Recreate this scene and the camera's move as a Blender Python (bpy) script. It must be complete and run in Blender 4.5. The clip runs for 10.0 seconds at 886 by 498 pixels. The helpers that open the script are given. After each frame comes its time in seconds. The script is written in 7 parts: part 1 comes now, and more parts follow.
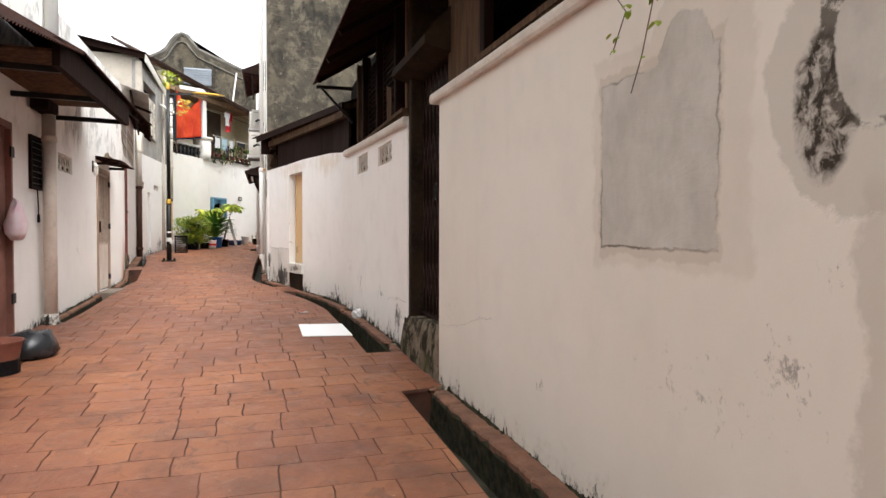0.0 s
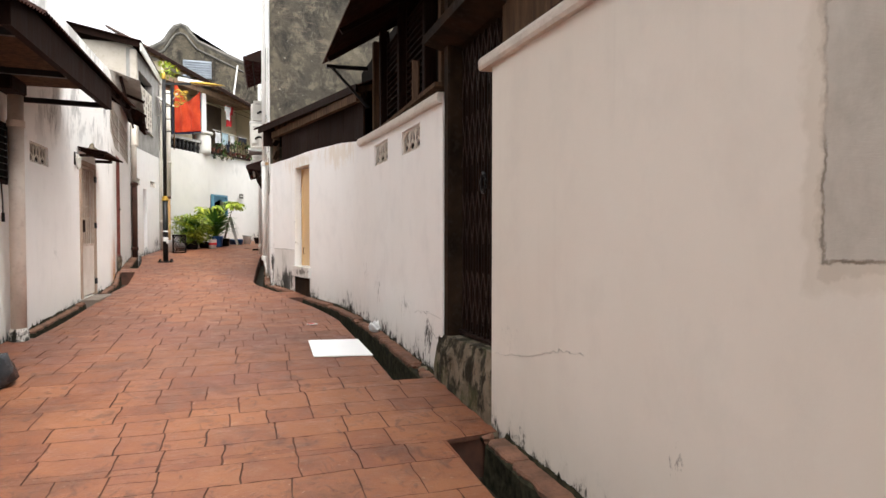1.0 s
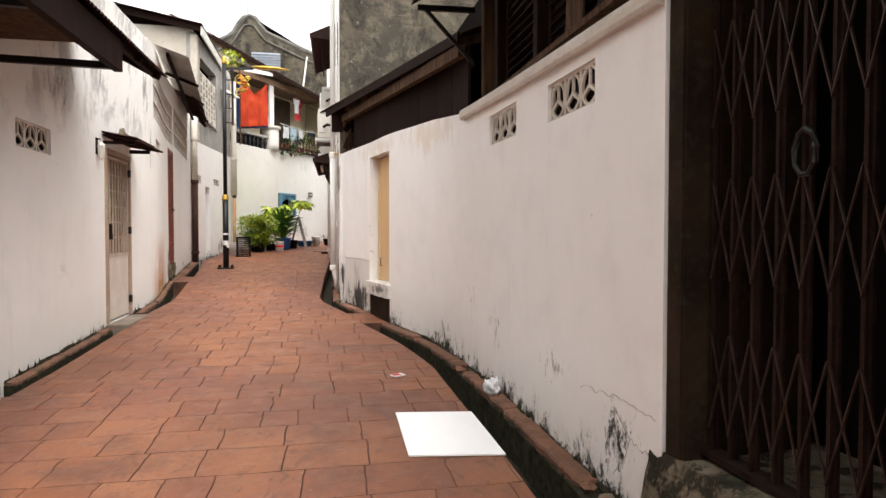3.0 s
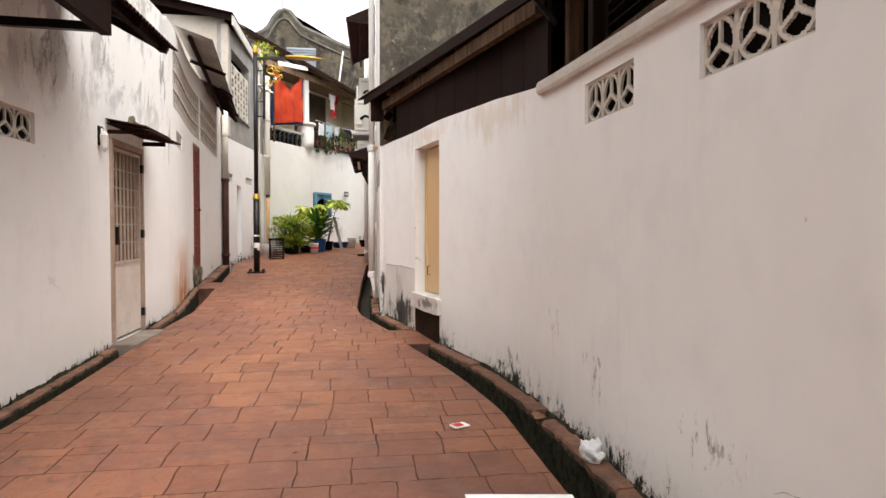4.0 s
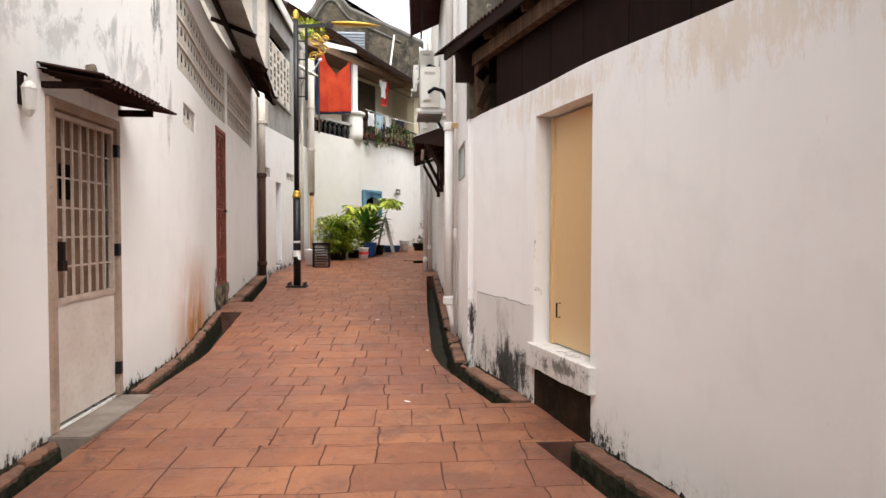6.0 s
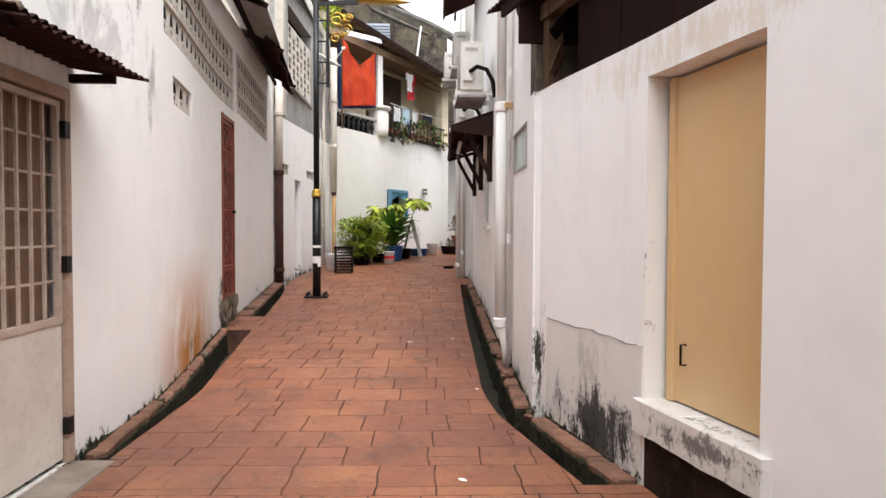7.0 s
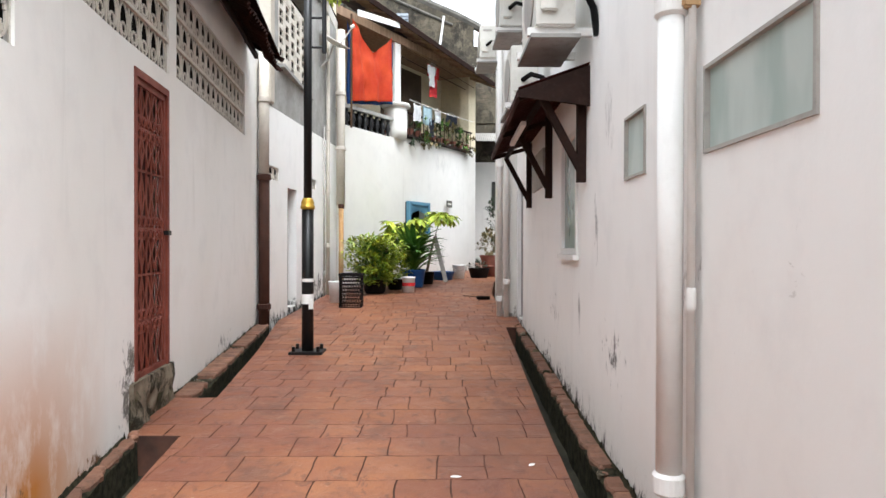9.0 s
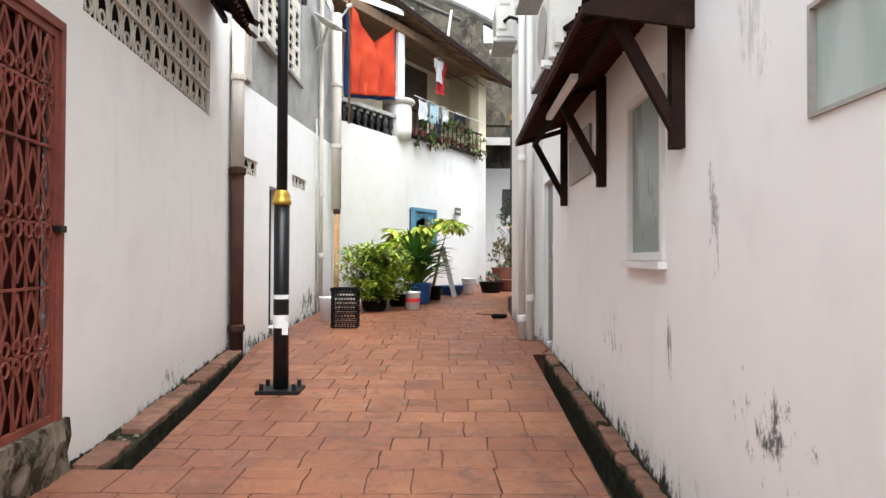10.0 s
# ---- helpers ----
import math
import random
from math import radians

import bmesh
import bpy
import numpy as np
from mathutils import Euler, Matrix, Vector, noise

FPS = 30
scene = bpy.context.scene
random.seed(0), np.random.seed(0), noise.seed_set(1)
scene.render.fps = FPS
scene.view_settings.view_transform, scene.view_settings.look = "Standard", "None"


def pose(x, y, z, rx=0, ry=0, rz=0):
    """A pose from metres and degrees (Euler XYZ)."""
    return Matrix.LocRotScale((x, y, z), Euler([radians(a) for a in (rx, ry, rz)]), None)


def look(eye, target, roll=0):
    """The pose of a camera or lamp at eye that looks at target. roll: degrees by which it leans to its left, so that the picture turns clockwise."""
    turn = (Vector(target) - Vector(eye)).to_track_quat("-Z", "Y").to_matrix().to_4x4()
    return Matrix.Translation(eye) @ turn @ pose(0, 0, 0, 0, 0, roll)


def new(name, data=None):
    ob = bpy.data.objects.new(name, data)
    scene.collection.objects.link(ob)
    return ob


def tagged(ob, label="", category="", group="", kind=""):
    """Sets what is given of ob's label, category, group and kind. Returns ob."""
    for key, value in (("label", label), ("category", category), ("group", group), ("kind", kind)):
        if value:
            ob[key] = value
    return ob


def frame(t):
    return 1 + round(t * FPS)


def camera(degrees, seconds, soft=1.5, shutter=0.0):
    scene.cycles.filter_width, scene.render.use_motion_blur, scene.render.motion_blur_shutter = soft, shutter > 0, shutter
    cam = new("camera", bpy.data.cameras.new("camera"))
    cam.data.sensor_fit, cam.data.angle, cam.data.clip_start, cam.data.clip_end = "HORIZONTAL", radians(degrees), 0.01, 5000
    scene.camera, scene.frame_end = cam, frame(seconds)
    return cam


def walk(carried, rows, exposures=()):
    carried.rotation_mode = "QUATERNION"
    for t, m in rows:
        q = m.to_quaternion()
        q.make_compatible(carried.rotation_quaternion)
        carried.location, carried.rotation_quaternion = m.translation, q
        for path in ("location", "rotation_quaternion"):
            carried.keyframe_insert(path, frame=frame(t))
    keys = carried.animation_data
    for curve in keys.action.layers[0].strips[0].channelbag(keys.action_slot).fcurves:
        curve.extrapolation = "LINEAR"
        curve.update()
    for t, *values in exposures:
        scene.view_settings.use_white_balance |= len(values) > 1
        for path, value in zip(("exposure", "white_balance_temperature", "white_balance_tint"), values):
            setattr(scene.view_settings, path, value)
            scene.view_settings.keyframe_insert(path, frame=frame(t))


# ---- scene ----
cam = camera(71.0, 10.0)
METRES, EYE, TILT, LEAN, TURN = 14.851, 1.5, 0.0, 0.0, -17.5
ROWS = [
    (0.0, 0.0, 0.0, 0.0, 0.0, -1.23, -0.11),
    (0.5, -0.0106, 0.0395, 0.0005, 0.05, -1.32, -0.05),
    (1.0, -0.0244, 0.0812, 0.0023, 0.18, -1.44, -0.03),
    (1.5, -0.0373, 0.1232, 0.005, 0.35, -1.48, -0.03),
    (2.0, -0.0491, 0.1662, 0.0087, 1.95, -1.54, 0.05),
    (2.5, -0.0612, 0.21, 0.0089, 4.66, -1.55, -0.04),
    (3.0, -0.0722, 0.2543, 0.0104, 6.36, -1.61, -0.02),
    (4.5, -0.1201, 0.3854, 0.0154, 10.72, -1.67, -0.13),
    (5.0, -0.1418, 0.4314, 0.0173, 11.4, -1.73, -0.19),
    (5.5, -0.162, 0.4773, 0.0203, 12.32, -1.78, -0.15),
    (7.0, -0.2234, 0.6136, 0.0256, 15.6, -1.7, -0.21),
    (7.5, -0.2426, 0.6585, 0.0264, 15.95, -1.5, -0.24),
    (8.0, -0.2631, 0.7088, 0.0283, 16.44, -1.33, -0.16),
    (8.5, -0.2855, 0.766, 0.0315, 16.71, -1.05, -0.2),
    (9.0, -0.3072, 0.8229, 0.0359, 17.08, -0.42, -0.13),
    (9.5, -0.3279, 0.8793, 0.0357, 17.4, 0.62, -0.14),
    (10.0, -0.3476, 0.9343, 0.0309, 17.52, 0.86, -0.16),
]
walk(cam, [(t, pose(0, 0, EYE, TILT, LEAN, TURN) @ pose(METRES * x, METRES * y, METRES * z, 90 + pitch, roll, yaw)) for t, x, y, z, yaw, pitch, roll in ROWS],
     [(0.0, 1.85, 6370, 10), (2.2, 1.88, 6400, 10), (3.0, 1.77, 6540, 11), (5.0, 1.71, 6510, 12), (7.0, 1.71, 6260, 12), (7.6, 1.71, 6120, 11), (8.2, 1.77, 5980, 9), (9.0, 1.95, 5930, 8), (10.0, 2.09, 5900, 8)])

# ---- world, sun, exposure ----
world = bpy.data.worlds.new("world")
scene.world = world
world.use_nodes = True
wn = world.node_tree.nodes
sky = wn.new("ShaderNodeTexSky")
sky.sky_type = 'NISHITA'
sky.sun_disc = False
sky.sun_elevation = radians(64)
sky.sun_rotation = radians(160)
sky.dust_density = 4.0
sky.air_density = 1.0
hsv = wn.new("ShaderNodeHueSaturation")
hsv.inputs["Saturation"].default_value = 0.06
world.node_tree.links.new(sky.outputs[0], hsv.inputs["Color"])
world.node_tree.links.new(hsv.outputs[0], wn["Background"].inputs[0])
wn["Background"].inputs[1].default_value = 0.15
sun = new("sun", bpy.data.lights.new("sun", 'SUN'))
sun.data.energy = 0.45
sun.data.angle = radians(60)
sun.data.color = (1.0, 0.96, 0.9)
sun.matrix_world = look((4, -4, 34), (0, 14, 0))


# ---- materials ----
class Tree:
    """A short way to write node materials."""

    def __init__(self, name, rough=0.8, metal=0.0):
        self.m = bpy.data.materials.new(name)
        self.m.use_nodes = True
        self.t = self.m.node_tree
        self.b = self.t.nodes["Principled BSDF"]
        self.set("Roughness", rough)
        self.set("Metallic", metal)
        geo = self.t.nodes.new("ShaderNodeNewGeometry")
        self.pos = geo.outputs["Position"]
        self.island = geo.outputs["Random Per Island"]
        self.rand = self.t.nodes.new("ShaderNodeObjectInfo").outputs["Random"]

    def put(self, v, sock):
        if isinstance(v, (int, float)):
            sock.default_value = v
        elif isinstance(v, tuple):
            sock.default_value = (*v, 1.0) if len(v) == 3 and len(sock.default_value) == 4 else v
        else:
            self.t.links.new(v, sock)

    def set(self, name, v):
        self.put(v, self.b.inputs[name])

    def math(self, op, a, b=0.0, c=0.0):
        n = self.t.nodes.new("ShaderNodeMath")
        n.operation = op
        for s, v in zip(n.inputs, (a, b, c)):
            self.put(v, s)
        return n.outputs[0]

    def stretch(self, sx, sy, sz, off=0.0):
        n = self.t.nodes.new("ShaderNodeMapping")
        self.put(self.pos, n.inputs[0])
        n.inputs["Scale"].default_value = (sx, sy, sz)
        n.inputs["Location"].default_value = (off, off * 1.7, off * 0.6)
        return n.outputs[0]

    def noise(self, scale, detail=4.0, rough=0.55, vec=None, dist=0.0):
        n = self.t.nodes.new("ShaderNodeTexNoise")
        self.put(vec if vec is not None else self.pos, n.inputs["Vector"])
        n.inputs["Scale"].default_value = scale
        n.inputs["Detail"].default_value = detail
        n.inputs["Roughness"].default_value = rough
        n.inputs["Distortion"].default_value = dist
        return n.outputs[0]

    def ramp(self, v, lo, hi, a=0.0, b=1.0):
        n = self.t.nodes.new("ShaderNodeMapRange")
        n.clamp = True
        for s, x in zip(n.inputs, (v, lo, hi, a, b)):
            self.put(x, s)
        return n.outputs[0]

    def mix(self, f, a, b):
        n = self.t.nodes.new("ShaderNodeMix")
        n.data_type = 'RGBA'
        self.put(f, n.inputs[0])
        self.put(a, n.inputs[6])
        self.put(b, n.inputs[7])
        return n.outputs[2]

    def axis(self, i):
        n = self.t.nodes.new("ShaderNodeSeparateXYZ")
        self.put(self.pos, n.inputs[0])
        return n.outputs[i]

    def spot(self, cy, cz, ry, rz, soft=0.08, wob=0.0, square=False, scale=6.0):
        """1 inside a round or square patch of a wall, at y, z, with a ragged rim."""
        u = self.math('DIVIDE', self.math('SUBTRACT', self.axis(1), cy), ry)
        v = self.math('DIVIDE', self.math('SUBTRACT', self.axis(2), cz), rz)
        if square:
            d = self.math('MAXIMUM', self.math('ABSOLUTE', u), self.math('ABSOLUTE', v))
        else:
            d = self.math('SQRT', self.math('ADD', self.math('MULTIPLY', u, u), self.math('MULTIPLY', v, v)))
        if wob:
            d = self.math('ADD', d, self.math('MULTIPLY', self.math('SUBTRACT', self.noise(scale, 6, 0.65), 0.5), wob))
        return self.ramp(d, 1.0 - soft, 1.0, 1.0, 0.0)

    def above(self):
        """Height above the sloping alley."""
        return self.math('SUBTRACT', self.axis(2), self.math('MULTIPLY_ADD', self.axis(1), 0.0335, 0.01))

    def bump(self, v, strength=0.3, dist=0.01):
        n = self.t.nodes.new("ShaderNodeBump")
        n.inputs["Strength"].default_value = strength
        n.inputs["Distance"].default_value = dist
        self.put(v, n.inputs["Height"])
        self.t.links.new(n.outputs[0], self.b.inputs["Normal"])

    def done(self, colour):
        self.set("Base Color", colour)
        return self.m


def plaster(name, base, warm, mold=0.5, drip=0.5, reach=0.55, off=0.0, rust=0.0, marks=(), extra=None, thin=0.475):
    """Old limewashed plaster: patchy tone, drips, black mould that creeps up from the damp foot."""
    T = Tree(name, 0.9)
    T.set("Specular IOR Level", 0.2)
    big = T.noise(0.55, 5, 0.6, T.stretch(1, 1, 0.6, off))
    mid = T.noise(3.2, 5, 0.6, T.stretch(1, 1, 0.8, off + 3))
    col = T.mix(T.ramp(big, 0.35, 0.68), base, warm)
    dark = tuple(0.80 * c for c in base)
    col = T.mix(T.math('MULTIPLY', T.ramp(mid, 0.5, 0.75), 0.35), col, dark)
    streak = T.noise(1.0, 6, 0.65, T.stretch(7, 7, 0.35, off + 9))
    streak = T.math('MULTIPLY', T.ramp(streak, 0.56, 0.8), T.ramp(T.noise(0.8, 3, 0.5, T.stretch(1, 1, 1, off + 21)), 0.48, 0.65))
    col = T.mix(T.math('MULTIPLY', streak, drip), col, (0.30, 0.27, 0.23))
    h = T.above()
    damp = T.math('MULTIPLY', T.ramp(T.math('ADD', h, T.math('MULTIPLY', mid, 0.5)), 0.35, 0.8, 0.35, 0.0), 0.6)
    col = T.mix(damp, col, (0.50, 0.45, 0.38))
    grain = T.math('SUBTRACT', T.noise(70, 5, 0.7, T.stretch(1, 1, 0.45, off)), 0.5)
    spots = T.math('MULTIPLY_ADD', grain, 0.30, T.noise(8.0, 9, 0.74, T.stretch(1, 1, 0.62, off + 14), 0.3))
    patch = T.noise(1.3, 4, 0.6, T.stretch(1, 1, 0.15, off + 31))
    lim = T.math('ADD', T.ramp(h, 0.0, reach, thin, thin + 0.40), T.ramp(patch, 0.32, 0.68, 0.07, -0.12))
    m = T.math('MULTIPLY', T.ramp(T.math('SUBTRACT', spots, lim), -0.01, 0.075), mold)
    halo = T.math('MULTIPLY', T.ramp(T.math('SUBTRACT', spots, lim), -0.13, 0.0), 0.20 * mold)
    col = T.mix(halo, col, (0.34, 0.32, 0.27))
    col = T.mix(m, col, (0.022, 0.021, 0.017))
    chip = T.noise(2.4, 7, 0.7, T.stretch(1, 1, 1, off + 41), 0.3)
    where = T.noise(0.45, 2, 0.5, T.stretch(1, 1, 1, off + 47))
    flake = T.math('MULTIPLY', T.ramp(chip, 0.685, 0.70), T.ramp(where, 0.50, 0.60))
    col = T.mix(T.math('MULTIPLY', flake, 0.6), col, (0.36, 0.33, 0.29))
    if rust:
        g = T.noise(1.6, 7, 0.72, T.stretch(1, 1, 0.55, off + 60), 0.4)
        g = T.math('MULTIPLY', T.ramp(g, 0.51, 0.57), T.ramp(T.axis(2), 2.5, 3.4, 0.0, 0.5))
        g = T.math('MULTIPLY', g, T.ramp(T.axis(1), 14.0, 15.2, 1.0, 0.0))
        col = T.mix(g, col, (0.20, 0.19, 0.17))
        r = T.math('MULTIPLY', T.ramp(T.math('ABSOLUTE', T.math('SUBTRACT', T.axis(1), 16.0)), 0.3, 1.35, 1.0, 0.0), T.ramp(h, 0.2, 1.15, 1.0, 0.0))
        r = T.math('MULTIPLY', r, T.ramp(T.noise(2.6, 6, 0.65, T.stretch(1, 1, 0.5)), 0.30, 0.52))
        col = T.mix(T.math('MULTIPLY', r, rust), col, (0.47, 0.19, 0.045))
    for cy, cz, ry, rz, lo, scale, sz, amount, tint in marks:
        near = T.math('MULTIPLY_ADD', T.spot(cy, cz, ry * 1.25, rz * 1.25, 0.95), 0.36, -0.27)
        blot = T.math('MULTIPLY_ADD', grain, 0.34, T.noise(scale, 8, 0.72, T.stretch(1, 1, sz, cy), 0.4))
        col = T.mix(T.math('MULTIPLY', T.ramp(T.math('ADD', blot, near), lo - 0.01, lo + 0.10), amount), col, tint)
    fine, lift = T.noise(60, 4, 0.6), 0.0
    if extra:
        col, lift = extra(T, col)
    T.bump(T.math('ADD', T.math('MULTIPLY_ADD', fine, 0.07, lift), T.math('ADD', T.math('MULTIPLY', mid, 1.1), T.math('MULTIPLY', big, 2.0))), 0.32, 0.012)
    return T.done(col)


def worn(name, a, b, scale=6.0, rough=0.75, metal=0.0, bump=0.25, dirt=0.25, dirt_col=(0.05, 0.045, 0.04), stretch=(1, 1, 1), rand=0.0, spec=None):
    """A painted or raw surface with two tones, grain and dirt."""
    T = Tree(name, rough, metal)
    v = T.stretch(*stretch)
    T.set("Specular IOR Level", spec if spec is not None else (0.05 if max(a) < 0.12 and rough > 0.5 else 0.3))
    n1 = T.noise(scale, 5, 0.6, v)
    n2 = T.noise(scale * 7, 4, 0.6, v)
    col = T.mix(T.ramp(n1, 0.35, 0.65), a, b)
    col = T.mix(T.math('MULTIPLY', T.ramp(n2, 0.52, 0.8), dirt), col, dirt_col)
    if rand:
        col = T.mix(T.math('MULTIPLY', T.rand, rand), col, tuple(0.45 * c for c in a))
    T.set("Roughness", T.ramp(n1, 0.3, 0.7, max(rough - 0.12, 0.05), min(rough + 0.1, 1)))
    T.bump(T.math('ADD', n1, T.math('MULTIPLY', n2, 0.4)), bump, 0.006)
    return T.done(col)


def repairs(T, col):
    """Cement repairs, a flaked bare area and a black stain on the cream wall."""
    n = T.noise(5, 6, 0.65, T.stretch(1, 1, 0.6, 3))
    trowel = T.noise(2.2, 6, 0.7, T.stretch(1, 1.0, 2.2, 11), 0.8)
    grey = T.mix(T.ramp(n, 0.35, 0.65), (0.45, 0.43, 0.385), (0.57, 0.545, 0.495))
    grey = T.mix(T.ramp(trowel, 0.58, 0.72, 0.0, 0.3), grey, (0.36, 0.34, 0.30))
    pale = T.mix(T.ramp(n, 0.3, 0.7), (0.60, 0.56, 0.49), (0.68, 0.63, 0.55))
    ring = T.math('MAXIMUM', T.spot(2.28, 1.86, 0.53, 0.52, 0.05, 0.34, True, 5), T.spot(2.08, 2.22, 0.32, 0.34, 0.06, 0.5, False, 5))
    col = T.mix(T.math('MULTIPLY', ring, 0.75), col, pale)

    def blob(k, soft):
        low = T.spot(2.33, 1.84, 0.40 * k, 0.40 * k, soft, 0.20, True, 8)
        high = T.spot(2.13, 2.20, 0.17 * k, 0.225 * k, soft, 0.40, False, 7)
        return T.math('MAXIMUM', low, high)

    patch = blob(1.0, 0.03)
    line = T.math('SUBTRACT', blob(1.012, 0.02), blob(0.985, 0.02))
    col = T.mix(patch, col, grey)
    gaps = T.ramp(T.noise(3.5, 5, 0.65, T.stretch(1, 1, 1, 5)), 0.42, 0.58, 0.1, 0.85)
    col = T.mix(T.math('MULTIPLY', line, gaps), col, (0.16, 0.145, 0.12))
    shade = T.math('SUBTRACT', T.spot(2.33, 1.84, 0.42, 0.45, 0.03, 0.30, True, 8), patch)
    col = T.mix(T.math('MULTIPLY', T.ramp(shade, 0.0, 1.0), 0.35), col, (0.42, 0.37, 0.30))
    halo = T.spot(1.36, 2.0, 0.36, 0.47, 0.05, 0.55, False, 4)
    col = T.mix(T.math('MULTIPLY', halo, 0.75), col, (0.53, 0.50, 0.445))
    rough = T.noise(17, 8, 0.72, T.stretch(1, 1, 0.8, 2), 0.5)
    stain = T.math('MULTIPLY', T.spot(1.49, 1.91, 0.125, 0.25, 0.22, 0.6, False, 7), T.ramp(rough, 0.42, 0.56, 0.25, 1.0))
    col = T.mix(stain, col, (0.045, 0.037, 0.028))
    rim = T.math('MULTIPLY', T.spot(1.33, 2.12, 0.19, 0.31, 0.05, 0.5, False, 5), T.ramp(T.noise(11, 7, 0.7, T.stretch(1, 1, 1, 8)), 0.44, 0.52))
    col = T.mix(T.math('MULTIPLY', rim, 0.85), col, (0.075, 0.065, 0.052))
    smooth = T.spot(1.315, 2.07, 0.145, 0.25, 0.05, 0.5, False, 6)
    col = T.mix(smooth, col, grey)
    side = T.math('MULTIPLY', T.ramp(T.math('ADD', T.axis(1), T.math('MULTIPLY', T.noise(3.0, 6, 0.65), 0.34)), 1.52, 1.55, 1.0, 0.0), T.ramp(T.axis(2), 1.62, 1.70, 1.0, 0.0))
    col = T.mix(T.math('MULTIPLY', side, 0.55), col, (0.47, 0.43, 0.37))
    return col, T.math('ADD', T.math('MULTIPLY', patch, 0.6), T.math('SUBTRACT', T.math('MULTIPLY', trowel, T.math('MULTIPLY', patch, 1.4)), T.math('MULTIPLY', halo, 0.5)))


M_WHITE = plaster("limewash_white", (0.86, 0.85, 0.825), (0.82, 0.80, 0.76), 1.0, 0.16, 0.42, 0.0, 0.0, (
    (17.15, 1.28, 0.60, 0.42, 0.56, 13, 0.5, 0.9, (0.06, 0.055, 0.05)), (17.65, 2.15, 0.25, 0.55, 0.57, 9, 0.25, 0.7, (0.12, 0.11, 0.10)),
    (17.3, 2.9, 0.45, 0.5, 0.54, 7, 0.3, 0.4, (0.30, 0.28, 0.26)), (18.3, 1.5, 0.12, 0.45, 0.52, 14, 0.2, 0.8, (0.07, 0.06, 0.05)),
    (6.95, 0.55, 0.34, 0.34, 0.50, 9, 0.6, 1.0, (0.03, 0.028, 0.024)), (7.8, 0.75, 0.5, 0.3, 0.56, 12, 0.5, 0.7, (0.10, 0.09, 0.08)),
    (9.7, 1.05, 0.35, 0.55, 0.58, 12, 0.4, 0.6, (0.20, 0.18, 0.16)), (9.0, 0.8, 0.4, 0.4, 0.58, 14, 0.4, 0.7, (0.16, 0.14, 0.12)),
    (11.0, 2.78, 1.1, 0.34, 0.45, 7, 0.22, 0.32, (0.60, 0.45, 0.25)), (12.6, 2.84, 1.6, 0.26, 0.45, 8, 0.22, 0.32, (0.58, 0.43, 0.24)),
    (14.43, 0.85, 0.22, 0.7, 0.50, 11, 0.4, 1.0, (0.04, 0.038, 0.032)), (19.6, 1.35, 0.8, 0.55, 0.60, 15, 0.4, 0.8, (0.10, 0.09, 0.08)), (15.9, 1.9, 0.5, 0.9, 0.62, 10, 0.3, 0.6, (0.24, 0.22, 0.20)), (26.4, 1.15, 1.2, 0.4, 0.48, 9, 0.5, 0.9, (0.07, 0.065, 0.055)), (13.05, 1.6, 0.16, 1.0, 0.55, 12, 0.6, 0.7, (0.12, 0.10, 0.085)), (10.6, 0.6, 0.5, 0.3, 0.58, 13, 0.4, 0.8, (0.06, 0.055, 0.05))))
M_WHITE_L = plaster("limewash_white_stained", (0.83, 0.81, 0.775), (0.79, 0.765, 0.715), 1.0, 0.26, 0.25, 5.0, 1.0, (
    (11.2, 3.25, 0.7, 0.6, 0.53, 8, 0.5, 0.75, (0.14, 0.13, 0.12)), (10.9, 3.2, 0.9, 0.7, 0.52, 3, 0.5, 0.4, (0.36, 0.34, 0.31)),
    (11.2, 1.25, 0.4, 0.2, 0.54, 7, 1.5, 0.35, (0.40, 0.38, 0.35)), (14.4, 3.9, 0.35, 0.9, 0.50, 8, 0.4, 0.8, (0.10, 0.10, 0.09)),
    (17.75, 0.95, 0.35, 0.5, 0.47, 8, 0.7, 0.9, (0.09, 0.085, 0.07)), (14.75, 3.1, 0.22, 0.8, 0.50, 9, 0.2, 0.6, (0.22, 0.21, 0.19)), (20.6, 0.85, 1.0, 0.2, 0.56, 13, 0.4, 0.8, (0.08, 0.07, 0.06)), (12.4, 3.55, 0.8, 0.7, 0.55, 7, 0.35, 0.6, (0.17, 0.16, 0.145)), (16.0, 0.75, 0.5, 0.28, 0.56, 14, 0.3, 0.9, (0.05, 0.04, 0.03))), None, 0.52)
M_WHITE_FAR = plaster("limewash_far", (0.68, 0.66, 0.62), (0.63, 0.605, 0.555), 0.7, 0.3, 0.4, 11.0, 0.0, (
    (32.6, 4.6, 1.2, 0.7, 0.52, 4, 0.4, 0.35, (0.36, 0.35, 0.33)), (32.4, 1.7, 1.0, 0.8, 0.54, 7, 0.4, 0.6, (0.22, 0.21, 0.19))))
